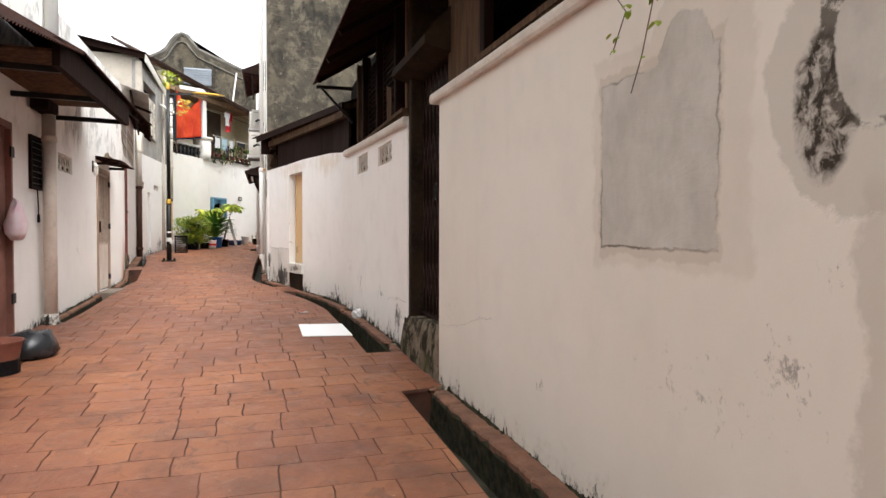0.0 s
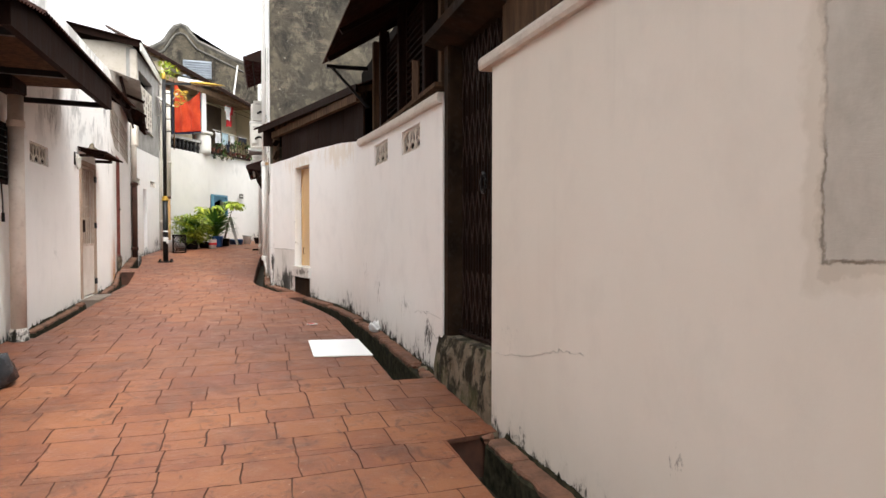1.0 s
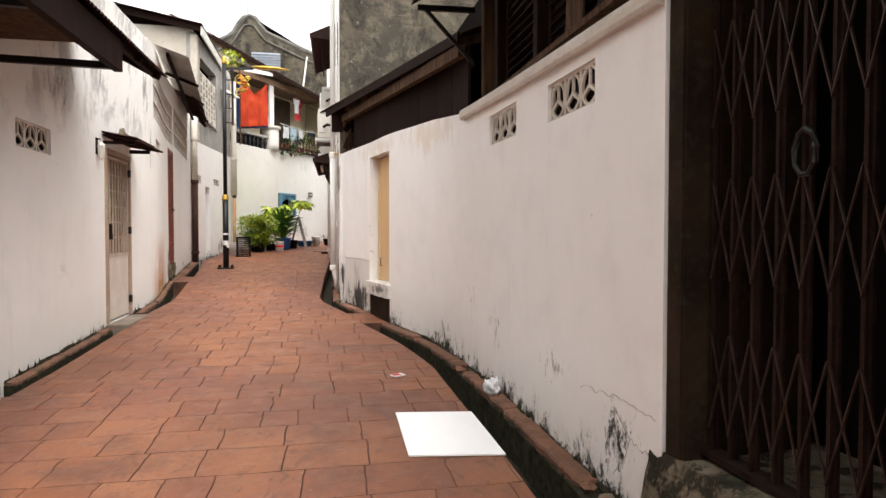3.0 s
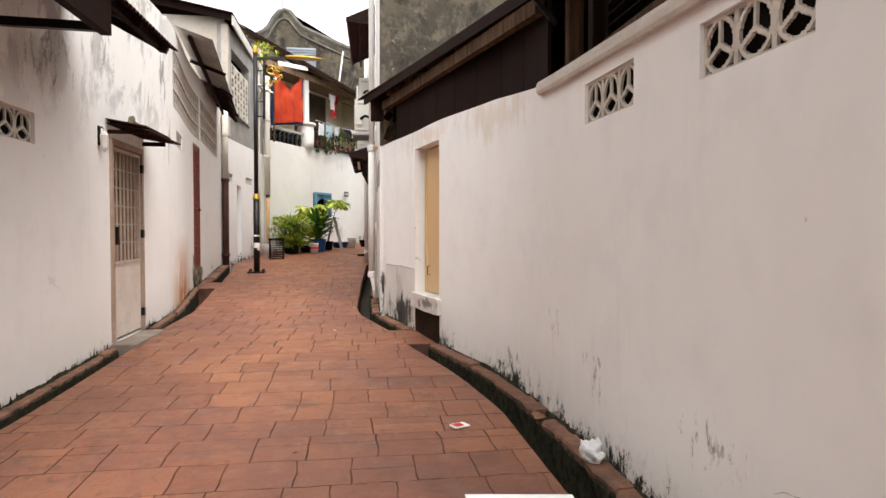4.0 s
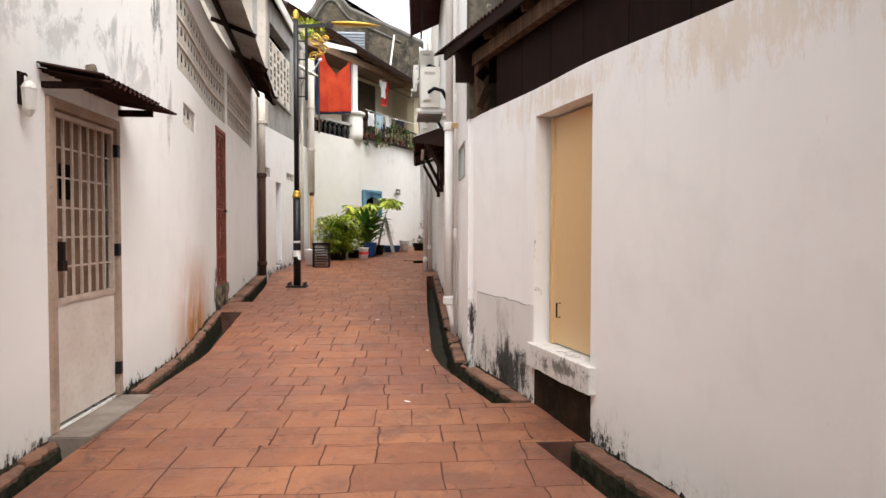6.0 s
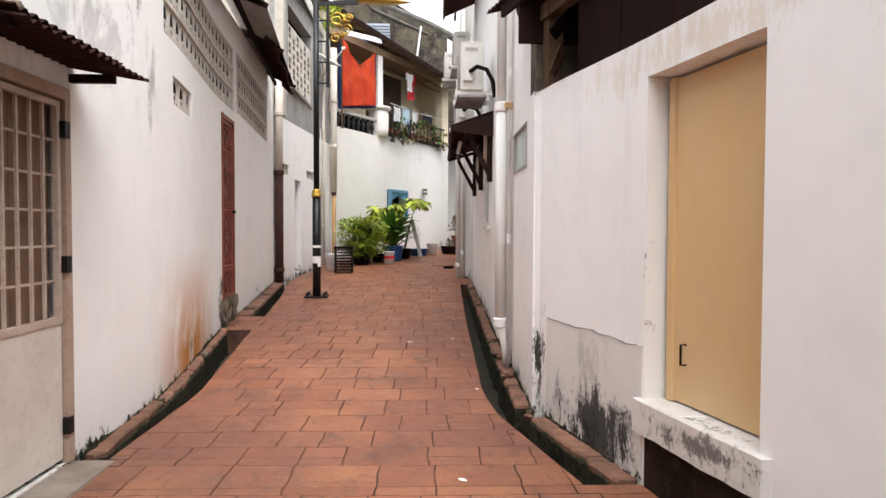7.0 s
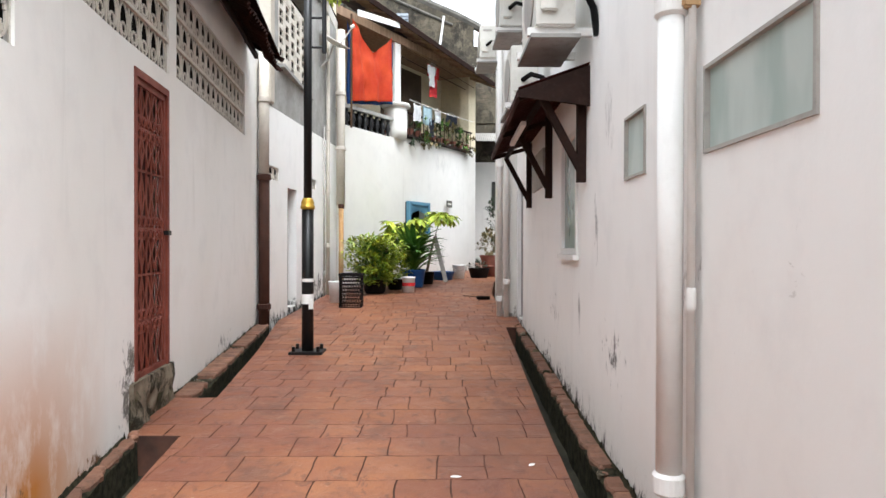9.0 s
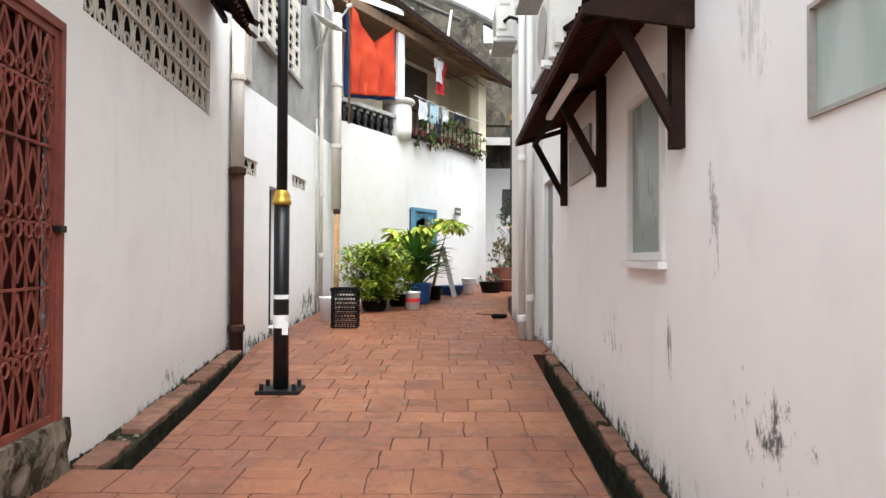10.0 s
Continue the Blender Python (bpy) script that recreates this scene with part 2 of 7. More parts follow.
M_CREAM = plaster("limewash_cream", (0.765, 0.725, 0.66), (0.715, 0.67, 0.60), 0.9, 0.12, 0.4, 17.0, 0.0, (
    (1.62, 1.05, 0.32, 0.26, 0.57, 20, 0.8, 0.75, (0.24, 0.22, 0.20)), (1.5, 1.4, 0.2, 0.15, 0.60, 16, 0.7, 0.9, (0.10, 0.09, 0.08)),
    (3.42, 0.55, 0.15, 0.3, 0.60, 12, 0.5, 0.8, (0.20, 0.18, 0.16)), (2.0, 0.9, 1.2, 0.5, 0.64, 14, 0.8, 0.6, (0.25, 0.23, 0.20)),
    (5.0, 0.85, 0.3, 0.3, 0.58, 10, 0.8, 0.35, (0.35, 0.33, 0.30))), repairs)
M_PLINTH = plaster("plinth_plaster", (0.72, 0.70, 0.66), (0.62, 0.60, 0.55), 1.0, 0.4, 0.9, 23.0, 0.0, (
    (13.62, 0.62, 0.55, 0.40, 0.40, 6, 0.35, 0.95, (0.030, 0.028, 0.024)), (14.1, 0.70, 0.4, 0.35, 0.52, 8, 0.35, 0.8, (0.08, 0.075, 0.065)), (13.7, 1.0, 0.6, 0.4, 0.50, 5, 0.3, 0.4, (0.28, 0.26, 0.22)),
    (12.6, 0.84, 0.6, 0.16, 0.47, 9, 0.8, 0.85, (0.10, 0.09, 0.075))))
M_COPING = worn("dirty_coping_plaster", (0.66, 0.61, 0.545), (0.54, 0.49, 0.43), 3.5, 0.9, 0, 0.4, 0.4, (0.26, 0.22, 0.18), (1, 1, 2))
def mossy():
    """Raw damp concrete: brown-grey, with sharp-edged black moss and pale crumbs."""
    T = Tree("mossy_concrete", 0.95)
    T.set("Specular IOR Level", 0.15)
    mid = T.noise(6, 6, 0.65)
    moss = T.noise(5, 9, 0.72, T.stretch(1, 1, 0.8, 4), 0.4)
    fine = T.noise(45, 5, 0.65)
    col = T.mix(T.ramp(mid, 0.35, 0.65), (0.125, 0.098, 0.066), (0.225, 0.185, 0.135))
    col = T.mix(T.ramp(moss, 0.48, 0.55, 0.0, 0.95), col, (0.022, 0.020, 0.013))
    col = T.mix(T.ramp(T.noise(3, 6, 0.7, T.stretch(1, 1, 1, 12)), 0.54, 0.62, 0.0, 0.6), col, (0.075, 0.075, 0.035))
    col = T.mix(T.ramp(fine, 0.62, 0.72, 0.0, 0.5), col, (0.30, 0.26, 0.20))
    T.bump(T.math('ADD', T.math('MULTIPLY', moss, 1.5), T.math('MULTIPLY_ADD', fine, 0.4, mid)), 0.9, 0.02)
    return T.done(col)


M_RAWCON = mossy()
M_MOSS = worn("black_moss", (0.014, 0.013, 0.009), (0.05, 0.045, 0.028), 16.0, 0.95, 0, 1.0, 0.4, (0.02, 0.02, 0.014))
# Dark concrete; on gate pillar and hood the colour includes the awning's shade.
M_BLACKCON = worn("dark_and_shaded_concrete", (0.014, 0.009, 0.006), (0.038, 0.024, 0.015), 2.5, 0.85, 0, 0.4, 0.5)
M_DRAIN = worn("drain_concrete", (0.013, 0.013, 0.010), (0.06, 0.056, 0.040), 4.0, 0.6, 0, 0.6, 0.5, (0.02, 0.02, 0.016))
M_KERB = worn("kerb_cement", (0.27, 0.130, 0.080), (0.13, 0.075, 0.052), 6.0, 0.92, 0, 1.0, 0.75, (0.05, 0.042, 0.032), rand=0.6)
M_TIMBER = worn("dark_timber", (0.011, 0.0055, 0.004), (0.021, 0.010, 0.007), 3.0, 0.7, 0, 0.4, 0.4, (0.012, 0.009, 0.008), (6, 6, 0.8))
M_OLDWOOD = worn("weathered_timber", (0.115, 0.068, 0.040), (0.055, 0.036, 0.025), 2.0, 0.85, 0, 0.5, 0.5, (0.03, 0.025, 0.02), (9, 9, 0.7))
M_ROOF = worn("rusty_sheet", (0.018, 0.008, 0.006), (0.034, 0.014, 0.010), 1.6, 0.75, 0.0, 0.3, 0.4, (0.09, 0.06, 0.05))
M_MAROON = worn("maroon_sheet", (0.050, 0.012, 0.010), (0.032, 0.010, 0.008), 2.0, 0.55, 0.1, 0.15, 0.25)
M_BLACK = worn("black_paint", (0.005, 0.005, 0.005), (0.009, 0.008, 0.008), 5.0, 0.45, 0, 0.1, 0.3, (0.03, 0.025, 0.022))
M_GOLD = worn("gold_paint", (0.55, 0.36, 0.06), (0.45, 0.27, 0.04), 6.0, 0.35, 0.6, 0.1, 0.2)
M_AWNING = worn("brown_black_awning_paint", (0.020, 0.012, 0.010), (0.032, 0.018, 0.014), 4.0, 0.85, 0, 0.2, 0.4, (0.05, 0.035, 0.03))
M_PVC = worn("white_pipe", (0.75, 0.735, 0.70), (0.70, 0.68, 0.645), 3.0, 0.95, 0, 0.10, 0.2, (0.45, 0.42, 0.37), (1, 1, 0.6), spec=0.04)
M_OLDPVC = worn("aged_cream_pipe", (0.62, 0.57, 0.50), (0.50, 0.45, 0.38), 2.5, 0.85, 0, 0.1, 0.35, (0.28, 0.23, 0.18), (1, 1, 0.5), spec=0.05)
M_GREYPIPE = worn("grey_pipe", (0.40, 0.38, 0.34), (0.33, 0.31, 0.28), 3.0, 0.6, 0, 0.1, 0.3)
M_BROWNPIPE = worn("brown_pipe", (0.075, 0.035, 0.025), (0.05, 0.026, 0.02), 3.0, 0.6, 0, 0.1, 0.3)
M_RUSTPIPE = worn("rusty_pipe", (0.34, 0.17, 0.055), (0.46, 0.31, 0.16), 4.0, 0.7, 0, 0.2, 0.3)
M_REDGATE = worn("red_oxide_paint", (0.235, 0.062, 0.040), (0.165, 0.043, 0.029), 4.0, 0.6, 0, 0.2, 0.4, (0.07, 0.03, 0.02))
M_YELLOW = worn("yellow_door_paint", (0.64, 0.42, 0.19), (0.62, 0.45, 0.26), 0.8, 0.55, 0, 0.12, 0.12, (0.35, 0.2, 0.08), (1, 1, 0.7))
M_DOORGREY = worn("pale_door_paint", (0.64, 0.58, 0.51), (0.56, 0.49, 0.42), 3.0, 0.6, 0, 0.1, 0.2)
M_BROWNDOOR = worn("brown_door_paint", (0.24, 0.10, 0.075), (0.17, 0.075, 0.055), 2.0, 0.6, 0, 0.1, 0.3)
M_BREEZE = worn("breeze_block", (0.68, 0.63, 0.55), (0.52, 0.47, 0.40), 5.0, 0.9, 0, 0.3, 0.4, (0.16, 0.14, 0.12))
# Near-black for deep shade behind openings; the darkness is in the colour.
M_DEEPSHADE = worn("deep_shade_black", (0.006, 0.005, 0.004), (0.009, 0.007, 0.006), 1.0, 0.95, 0, 0.1, 0.1)
# Paler than the uprights: thin glints on the lattice are put into the colour.
M_LATTICE = worn("glint_lattice_steel", (0.060, 0.034, 0.026), (0.028, 0.016, 0.012), 12.0, 0.5, 0.3, 0.2, 0.3)
# Rusty brown steel, base colour darkened further for the gate's shade.
M_GATE = worn("rusty_gate_steel", (0.016, 0.009, 0.007), (0.032, 0.018, 0.014), 9.0, 0.6, 0.2, 0.2, 0.4)
M_CREAMWALL = worn("cream_wall", (0.66, 0.58, 0.40), (0.58, 0.51, 0.36), 1.5, 0.85, 0, 0.15, 0.2)
M_GREYRENDER = worn("grey_render", (0.36, 0.35, 0.33), (0.26, 0.25, 0.23), 2.2, 0.9, 0, 0.4, 0.45, (0.1, 0.09, 0.08))
M_STONECAP = worn("gable_capping", (0.14, 0.13, 0.11), (0.08, 0.075, 0.065), 2.0, 0.9, 0, 0.4, 0.5)
M_BEIGE = worn("beige_render", (0.50, 0.45, 0.38), (0.42, 0.375, 0.31), 1.4, 0.9, 0, 0.2, 0.35, (0.22, 0.19, 0.15))
M_GREYSHEET = worn("weathered_grey_sheet", (0.36, 0.335, 0.30), (0.25, 0.23, 0.205), 2.4, 0.7, 0.1, 0.2, 0.5, (0.05, 0.04, 0.035))
M_AC = worn("aged_white_enamel", (0.66, 0.64, 0.58), (0.58, 0.56, 0.50), 3.0, 0.5, 0, 0.05, 0.2, (0.3, 0.22, 0.15))
M_PAPER = worn("white_board", (0.84, 0.84, 0.83), (0.80, 0.80, 0.79), 2.0, 0.6, 0, 0.02, 0.05, (0.6, 0.58, 0.55))
M_RUBBER = worn("black_rubber", (0.006, 0.006, 0.006), (0.012, 0.011, 0.010), 8.0, 0.6, 0, 0.1, 0.1)


def dirty_gable():
    """Rotten lime render over brick: soot, lichen, pale flakes and brick courses showing through."""
    T = Tree("blackened_gable", 0.92)
    T.set("Specular IOR Level", 0.15)
    big = T.noise(0.7, 7, 0.68, T.stretch(1, 1, 0.8, 2))
    mid = T.noise(3.0, 8, 0.7, T.stretch(1, 1, 0.8, 7), 0.3)
    fine = T.noise(20, 6, 0.7)
    course = T.noise(2.0, 6, 0.7, T.stretch(1.0, 1.0, 4.5, 5), 0.6)
    col = T.mix(T.ramp(big, 0.38, 0.62), (0.098, 0.083, 0.058), (0.046, 0.041, 0.033))
    col = T.mix(T.ramp(mid, 0.50, 0.60, 0.0, 0.75), col, (0.140, 0.122, 0.088))
    col = T.mix(T.ramp(T.noise(1.6, 8, 0.72, T.stretch(1.2, 1.2, 0.7, 13), 0.3), 0.50, 0.60, 0.0, 0.85), col, (0.022, 0.020, 0.017))
    bare = T.ramp(T.noise(0.9, 4, 0.6, T.stretch(1, 1, 1, 23)), 0.50, 0.60)
    col = T.mix(T.math('MULTIPLY', T.ramp(course, 0.54, 0.64, 0.0, 0.55), bare), col, (0.165, 0.125, 0.09))
    col = T.mix(T.math('MULTIPLY', T.ramp(course, 0.46, 0.38, 0.0, 0.55), bare), col, (0.040, 0.034, 0.027))
    col = T.mix(T.ramp(fine, 0.60, 0.72, 0.0, 0.55), col, (0.04, 0.036, 0.03))
    col = T.mix(T.ramp(T.noise(7, 6, 0.7, T.stretch(1, 1, 1, 33)), 0.66, 0.70, 0.0, 0.7), col, (0.32, 0.29, 0.24))
    T.bump(T.math('ADD', T.math('ADD', mid, T.math('MULTIPLY', course, bare)), T.math('MULTIPLY', fine, 0.5)), 0.7, 0.025)
    return T.done(col)


M_GABLE = dirty_gable()


def terracotta(name, single):
    T = Tree(name, 0.6)
    big = T.noise(0.7, 4, 0.6)
    mid = T.noise(4.5, 6, 0.65)
    fine = T.noise(45, 4, 0.6)
    col = T.mix(T.rand if single else T.island, (0.190, 0.066, 0.031), (0.300, 0.122, 0.056))
    col = T.mix(T.ramp(big, 0.45, 0.62, 0.0, 0.65), col, (0.165, 0.062, 0.043))
    col = T.mix(T.ramp(mid, 0.5, 0.72, 0.0, 0.5), col, (0.37, 0.17, 0.085))
    col = T.mix(T.ramp(T.noise(1.7, 5, 0.7, T.stretch(1, 1, 1, 8)), 0.53, 0.66, 0.0, 0.75), col, (0.115, 0.050, 0.032))
    col = T.mix(T.ramp(fine, 0.55, 0.8, 0.0, 0.4), col, (0.08, 0.042, 0.03))
    slate = T.noise(9, 7, 0.7, T.stretch(1, 0.6, 1, 17), 1.2)
    col = T.mix(T.ramp(slate, 0.56, 0.62, 0.0, 0.6), col, (0.085, 0.038, 0.026))
    col = T.mix(T.ramp(T.noise(26, 3, 0.5, T.stretch(1, 1, 1, 31)), 0.70, 0.74, 0.0, 0.6), col, (0.42, 0.30, 0.22))
    grime = T.noise(0.38, 7, 0.68, T.stretch(1, 0.7, 1, 41), 0.4)
    col = T.mix(T.ramp(grime, 0.46, 0.66, 0.0, 0.6), col, (0.105, 0.046, 0.031))
    T.set("Specular IOR Level", 0.35)
    T.set("Roughness", T.ramp(mid, 0.3, 0.7, 0.38, 0.66))
    T.bump(T.math('ADD', T.math('MULTIPLY_ADD', slate, 1.1, mid), T.math('MULTIPLY', fine, 0.3)), 0.6, 0.012)
    return T.done(col)


M_TERRA = terracotta("stamped_terracotta", True)
M_TERRA_REST = terracotta("stamped_terracotta_rest", False)
M_JOINT = worn("dark_joint", (0.135, 0.056, 0.034), (0.050, 0.026, 0.019), 2.2, 0.9, 0, 0.3, 0.4)


def frosted():
    T = Tree("frosted_glass", 0.35)
    T.set("Base Color", (0.42, 0.50, 0.46))
    n = T.noise(5, 3, 0.5, T.stretch(1, 1, 0.25))
    T.bump(n, 0.3, 0.01)
    return T.done(T.mix(T.ramp(n, 0.4, 0.6), (0.34, 0.41, 0.375), (0.47, 0.53, 0.49)))


M_FROST = frosted()
M_DIMFROST = worn("dim_frosted_glass", (0.20, 0.235, 0.215), (0.27, 0.30, 0.28), 2.0, 0.35, 0, 0.1, 0.1, (0.16, 0.17, 0.16), (1, 1, 0.3))
M_DIMGLASS = worn("dim_glass", (0.06, 0.06, 0.055), (0.09, 0.09, 0.08), 2.0, 0.15, 0, 0.02, 0.2)


# ---- building helpers ----
def ground(y):
    return 0.0335 * y + 0.01


def link(name, bm, material, parent=None, smooth=False):
    me = bpy.data.meshes.new(name)
    bmesh.ops.recalc_face_normals(bm, faces=bm.faces[:])
    bm.to_mesh(me)
    bm.free()
    if smooth:
        me.polygons.foreach_set("use_smooth", [True] * len(me.polygons))
    me.materials.append(material)
    ob = new(name, me)
    if parent is not None:
        ob.parent = parent
    return ob


def part(name, bm, material, parent, label="", smooth=False):
    ob = link(name, bm, material, parent, smooth)
    if label:
        ob["label"] = label
    return ob


def thing(name, place, label, category, group="", turn=0.0):
    ob = new(name)
    ob.empty_display_size = 0.1
    ob.matrix_world = pose(*place, 0, 0, turn)
    return tagged(ob, label, category, group)


def structure(name, bm, material, label, category, smooth=False):
    return tagged(link(name, bm, material, None, smooth), label, category, "", "structure")


def box(bm, x0, x1, y0, y1, z0, z1, bevel=0.0, m=None):
    vs = [bm.verts.new((x, y, z)) for x in (x0, x1) for y in (y0, y1) for z in (z0, z1)]
    fs = [bm.faces.new([vs[i] for i in q]) for q in ((0, 1, 3, 2), (4, 6, 7, 5), (0, 4, 5, 1), (2, 3, 7, 6), (0, 2, 6, 4), (1, 5, 7, 3))]
    if bevel:
        es = list({e for f in fs for e in f.edges})
        r = bmesh.ops.bevel(bm, geom=es, offset=bevel, segments=2, affect='EDGES')
        vs = list({v for f in r["faces"] for v in f.verts} | {v for v in vs if v.is_valid})
    if m is not None:
        bmesh.ops.transform(bm, matrix=m, verts=[v for v in vs if v.is_valid])
    return bm


def boxes(*rows, bevel=0.0):
    bm = bmesh.new()
    for r in rows:
        box(bm, *r, bevel=bevel)
    return bm


def tube(bm, pts, r, n=10, close=True, radii=None):
    """A round bar along points."""
    pts = [Vector(p) for p in pts]
    rings = []
    up = Vector((0, 0, 1))
    for i, p in enumerate(pts):
        d = (pts[min(i + 1, len(pts) - 1)] - pts[max(i - 1, 0)]).normalized()
        a = d.cross(up if abs(d.z) < 0.95 else Vector((1, 0, 0))).normalized()
        b = d.cross(a).normalized()
        rr = radii[i] if radii else r
        rings.append([bm.verts.new(p + (a * math.cos(k * math.tau / n) + b * math.sin(k * math.tau / n)) * rr) for k in range(n)])
    for u, v in zip(rings, rings[1:]):
        for k in range(n):
            bm.faces.new((u[k], u[(k + 1) % n], v[(k + 1) % n], v[k]))
    if close:
        bm.faces.new(rings[0][::-1])
        bm.faces.new(rings[-1])
    return bm


def bar(bm, a, b, w, h):
    """A rectangular bar from a to b."""
    a, b = Vector(a), Vector(b)
    d = (b - a).normalized()
    s = d.cross(Vector((0, 0, 1)) if abs(d.z) < 0.95 else Vector((1, 0, 0))).normalized() * (w / 2)
    u = s.cross(d).normalized() * (h / 2)
    v = [bm.verts.new(p + i * s + j * u) for p in (a, b) for i, j in ((-1, -1), (1, -1), (1, 1), (-1, 1))]
    for q in ((0, 1, 2, 3), (7, 6, 5, 4), (0, 4, 5, 1), (1, 5, 6, 2), (2, 6, 7, 3), (3, 7, 4, 0)):
        bm.faces.new([v[i] for i in q])
    return bm


def lathe(bm, profile, n=20, at=(0, 0, 0)):
    """Turned body from (radius, height) pairs."""
    rings = []
    for r, z in profile:
        rings.append([bm.verts.new((at[0] + max(r, 1e-4) * math.cos(k * math.tau / n), at[1] + max(r, 1e-4) * math.sin(k * math.tau / n), at[2] + z)) for k in range(n)])
    for u, v in zip(rings, rings[1:]):
        for k in range(n):
            bm.faces.new((u[k], u[(k + 1) % n], v[(k + 1) % n], v[k]))
    bm.faces.new(rings[0][::-1])
    bm.faces.new(rings[-1])
    return bm


def along(line, y):
    """x of a plan line at y."""
    for (x0, y0), (x1, y1) in zip(line, line[1:]):
        if y <= y1 or (x1, y1) == line[-1]:
            return x0 + (x1 - x0) * (y - y0) / (y1 - y0)


def smooth_line(line, step=0.3, passes=2):
    """Rounds the plan line's corners a little."""
    ys = np.arange(line[0][1], line[-1][1], step).tolist() + [line[-1][1]]
    xs = [along(line, y) for y in ys]
    for _ in range(passes):
        xs = [xs[0]] + [(xs[i - 1] + 2 * xs[i] + xs[i + 1]) / 4 for i in range(1, len(xs) - 1)] + [xs[-1]]
    return list(zip(xs, ys))


def wall(name, line, top, side, material, label, openings=(), thick=0.25, foot=-0.45, z_from=None, category="wall"):
    """A wall along a plan line, with openings (y0, y1, z0, z1) through it; side: +1 where the alley lies at lower x."""
    ys = sorted({round(p[1], 4) for p in line} | {round(v, 4) for o in openings for v in o[:2]})
    fixed = sorted({v for o in openings for v in o[2:]})
    nz = len(fixed) + 2
    bm = bmesh.new()
    cols = []
    for i, y in enumerate(ys):
        y = min(max(y, line[0][1]), line[-1][1])
        x = along(line, y)
        ya, yb = ys[max(i - 1, 0)], ys[min(i + 1, len(ys) - 1)]
        d = Vector((along(line, yb) - along(line, ya), yb - ya, 0)).normalized()
        nrm = Vector((d.y, -d.x, 0)) * side
        zt = top(y) if callable(top) else top
        zb = ground(y) + foot if z_from is None else (z_from(y) if callable(z_from) else z_from)
        zs = [zb] + fixed + [zt]
        f = [bm.verts.new((x, y, z)) for z in zs]
        b = [bm.verts.new((x + nrm.x * thick, y + nrm.y * thick, z)) for z in zs]
        cols.append((f, b))
    def full(i, j):
        if i < 0 or j < 0 or i >= len(ys) - 1 or j >= nz - 1:
            return False
        ym = (ys[i] + ys[i + 1]) / 2
        lo = fixed[j - 1] if j > 0 else -99
        hi = fixed[j] if j < len(fixed) else 99
        for y0, y1, z0, z1 in openings:
            if y0 < ym < y1 and lo >= z0 - 1e-6 and hi <= z1 + 1e-6:
                return False
        return True
    for i in range(len(ys) - 1):
        (f0, b0), (f1, b1) = cols[i], cols[i + 1]
        for j in range(nz - 1):
            if not full(i, j):
                continue
            bm.faces.new((f0[j], f1[j], f1[j + 1], f0[j + 1]))
            bm.faces.new((b0[j], b0[j + 1], b1[j + 1], b1[j]))
            if not full(i - 1, j):
                bm.faces.new((f0[j], f0[j + 1], b0[j + 1], b0[j]))
            if not full(i + 1, j):
                bm.faces.new((f1[j], b1[j], b1[j + 1], f1[j + 1]))
            if not full(i, j - 1):
                bm.faces.new((f0[j], b0[j], b1[j], f1[j]))
            if not full(i, j + 1):
                bm.faces.new((f0[j + 1], f1[j + 1], b1[j + 1], b0[j + 1]))
    return structure(name, bm, material, label, category)


def slab_along(bm, line, off0, off1, z0, z1, y0, y1, side, step=0.5):
    """A strip that follows a plan line from y0 to y1 between two offsets to the alley's side."""
    n = max(2, int((y1 - y0) / step) + 1)
    rows = []
    for y in np.linspace(y0, y1, n):
        x = along(line, y)
        za = z0(y) if callable(z0) else z0
        zb = z1(y) if callable(z1) else z1
        xa, xb = x - side * off0, x - side * off1
        rows.append([bm.verts.new(c) for c in ((xa, y, za), (xb, y, za), (xb, y, zb), (xa, y, zb))])
    for a, b in zip(rows, rows[1:]):
        for k in range(4):
            bm.faces.new((a[k], a[(k + 1) % 4], b[(k + 1) % 4], b[k]))
    bm.faces.new(rows[0])
    bm.faces.new(rows[-1][::-1])
    return bm


def corrugated(bm, a, b, c, d, wave=0.076, depth=0.012, thick=0.004, rows=6, sag=0.0):
    """A corrugated sheet over four corners: a-b the upper edge, d-c the lower; ridges run from upper to lower edge."""
    a, b, c, d = map(Vector, (a, b, c, d))
    n = max(8, int((b - a).length / wave * 6))
    nrm = (b - a).cross(d - a).normalized()
    if nrm.z < 0:
        nrm = -nrm
    top = []
    for j in range(rows + 1):
        v = j / rows
        line = []
        for i in range(n + 1):
            u = i / n
            p = (a * (1 - u) + b * u) * (1 - v) + (d * (1 - u) + c * u) * v
            h = depth * math.sin(u * (b - a).length / wave * math.tau) - sag * math.sin(math.pi * u)
            line.append((p + nrm * h, p + nrm * (h - thick)))
        top.append([(bm.verts.new(p), bm.verts.new(q)) for p, q in line])
    for r0, r1 in zip(top, top[1:]):
        for i in range(n):
            bm.faces.new((r0[i][0], r0[i + 1][0], r1[i + 1][0], r1[i][0]))
            bm.faces.new((r0[i][1], r1[i][1], r1[i + 1][1], r0[i + 1][1]))
    for r in (top[0], top[-1]):
        for i in range(n):
            bm.faces.new((r[i][0], r[i][1], r[i + 1][1], r[i + 1][0]))
    for r0, r1 in zip(top, top[1:]):
        for i in (0, n):
            bm.faces.new((r0[i][0], r1[i][0], r1[i][1], r0[i][1]))
    return bm


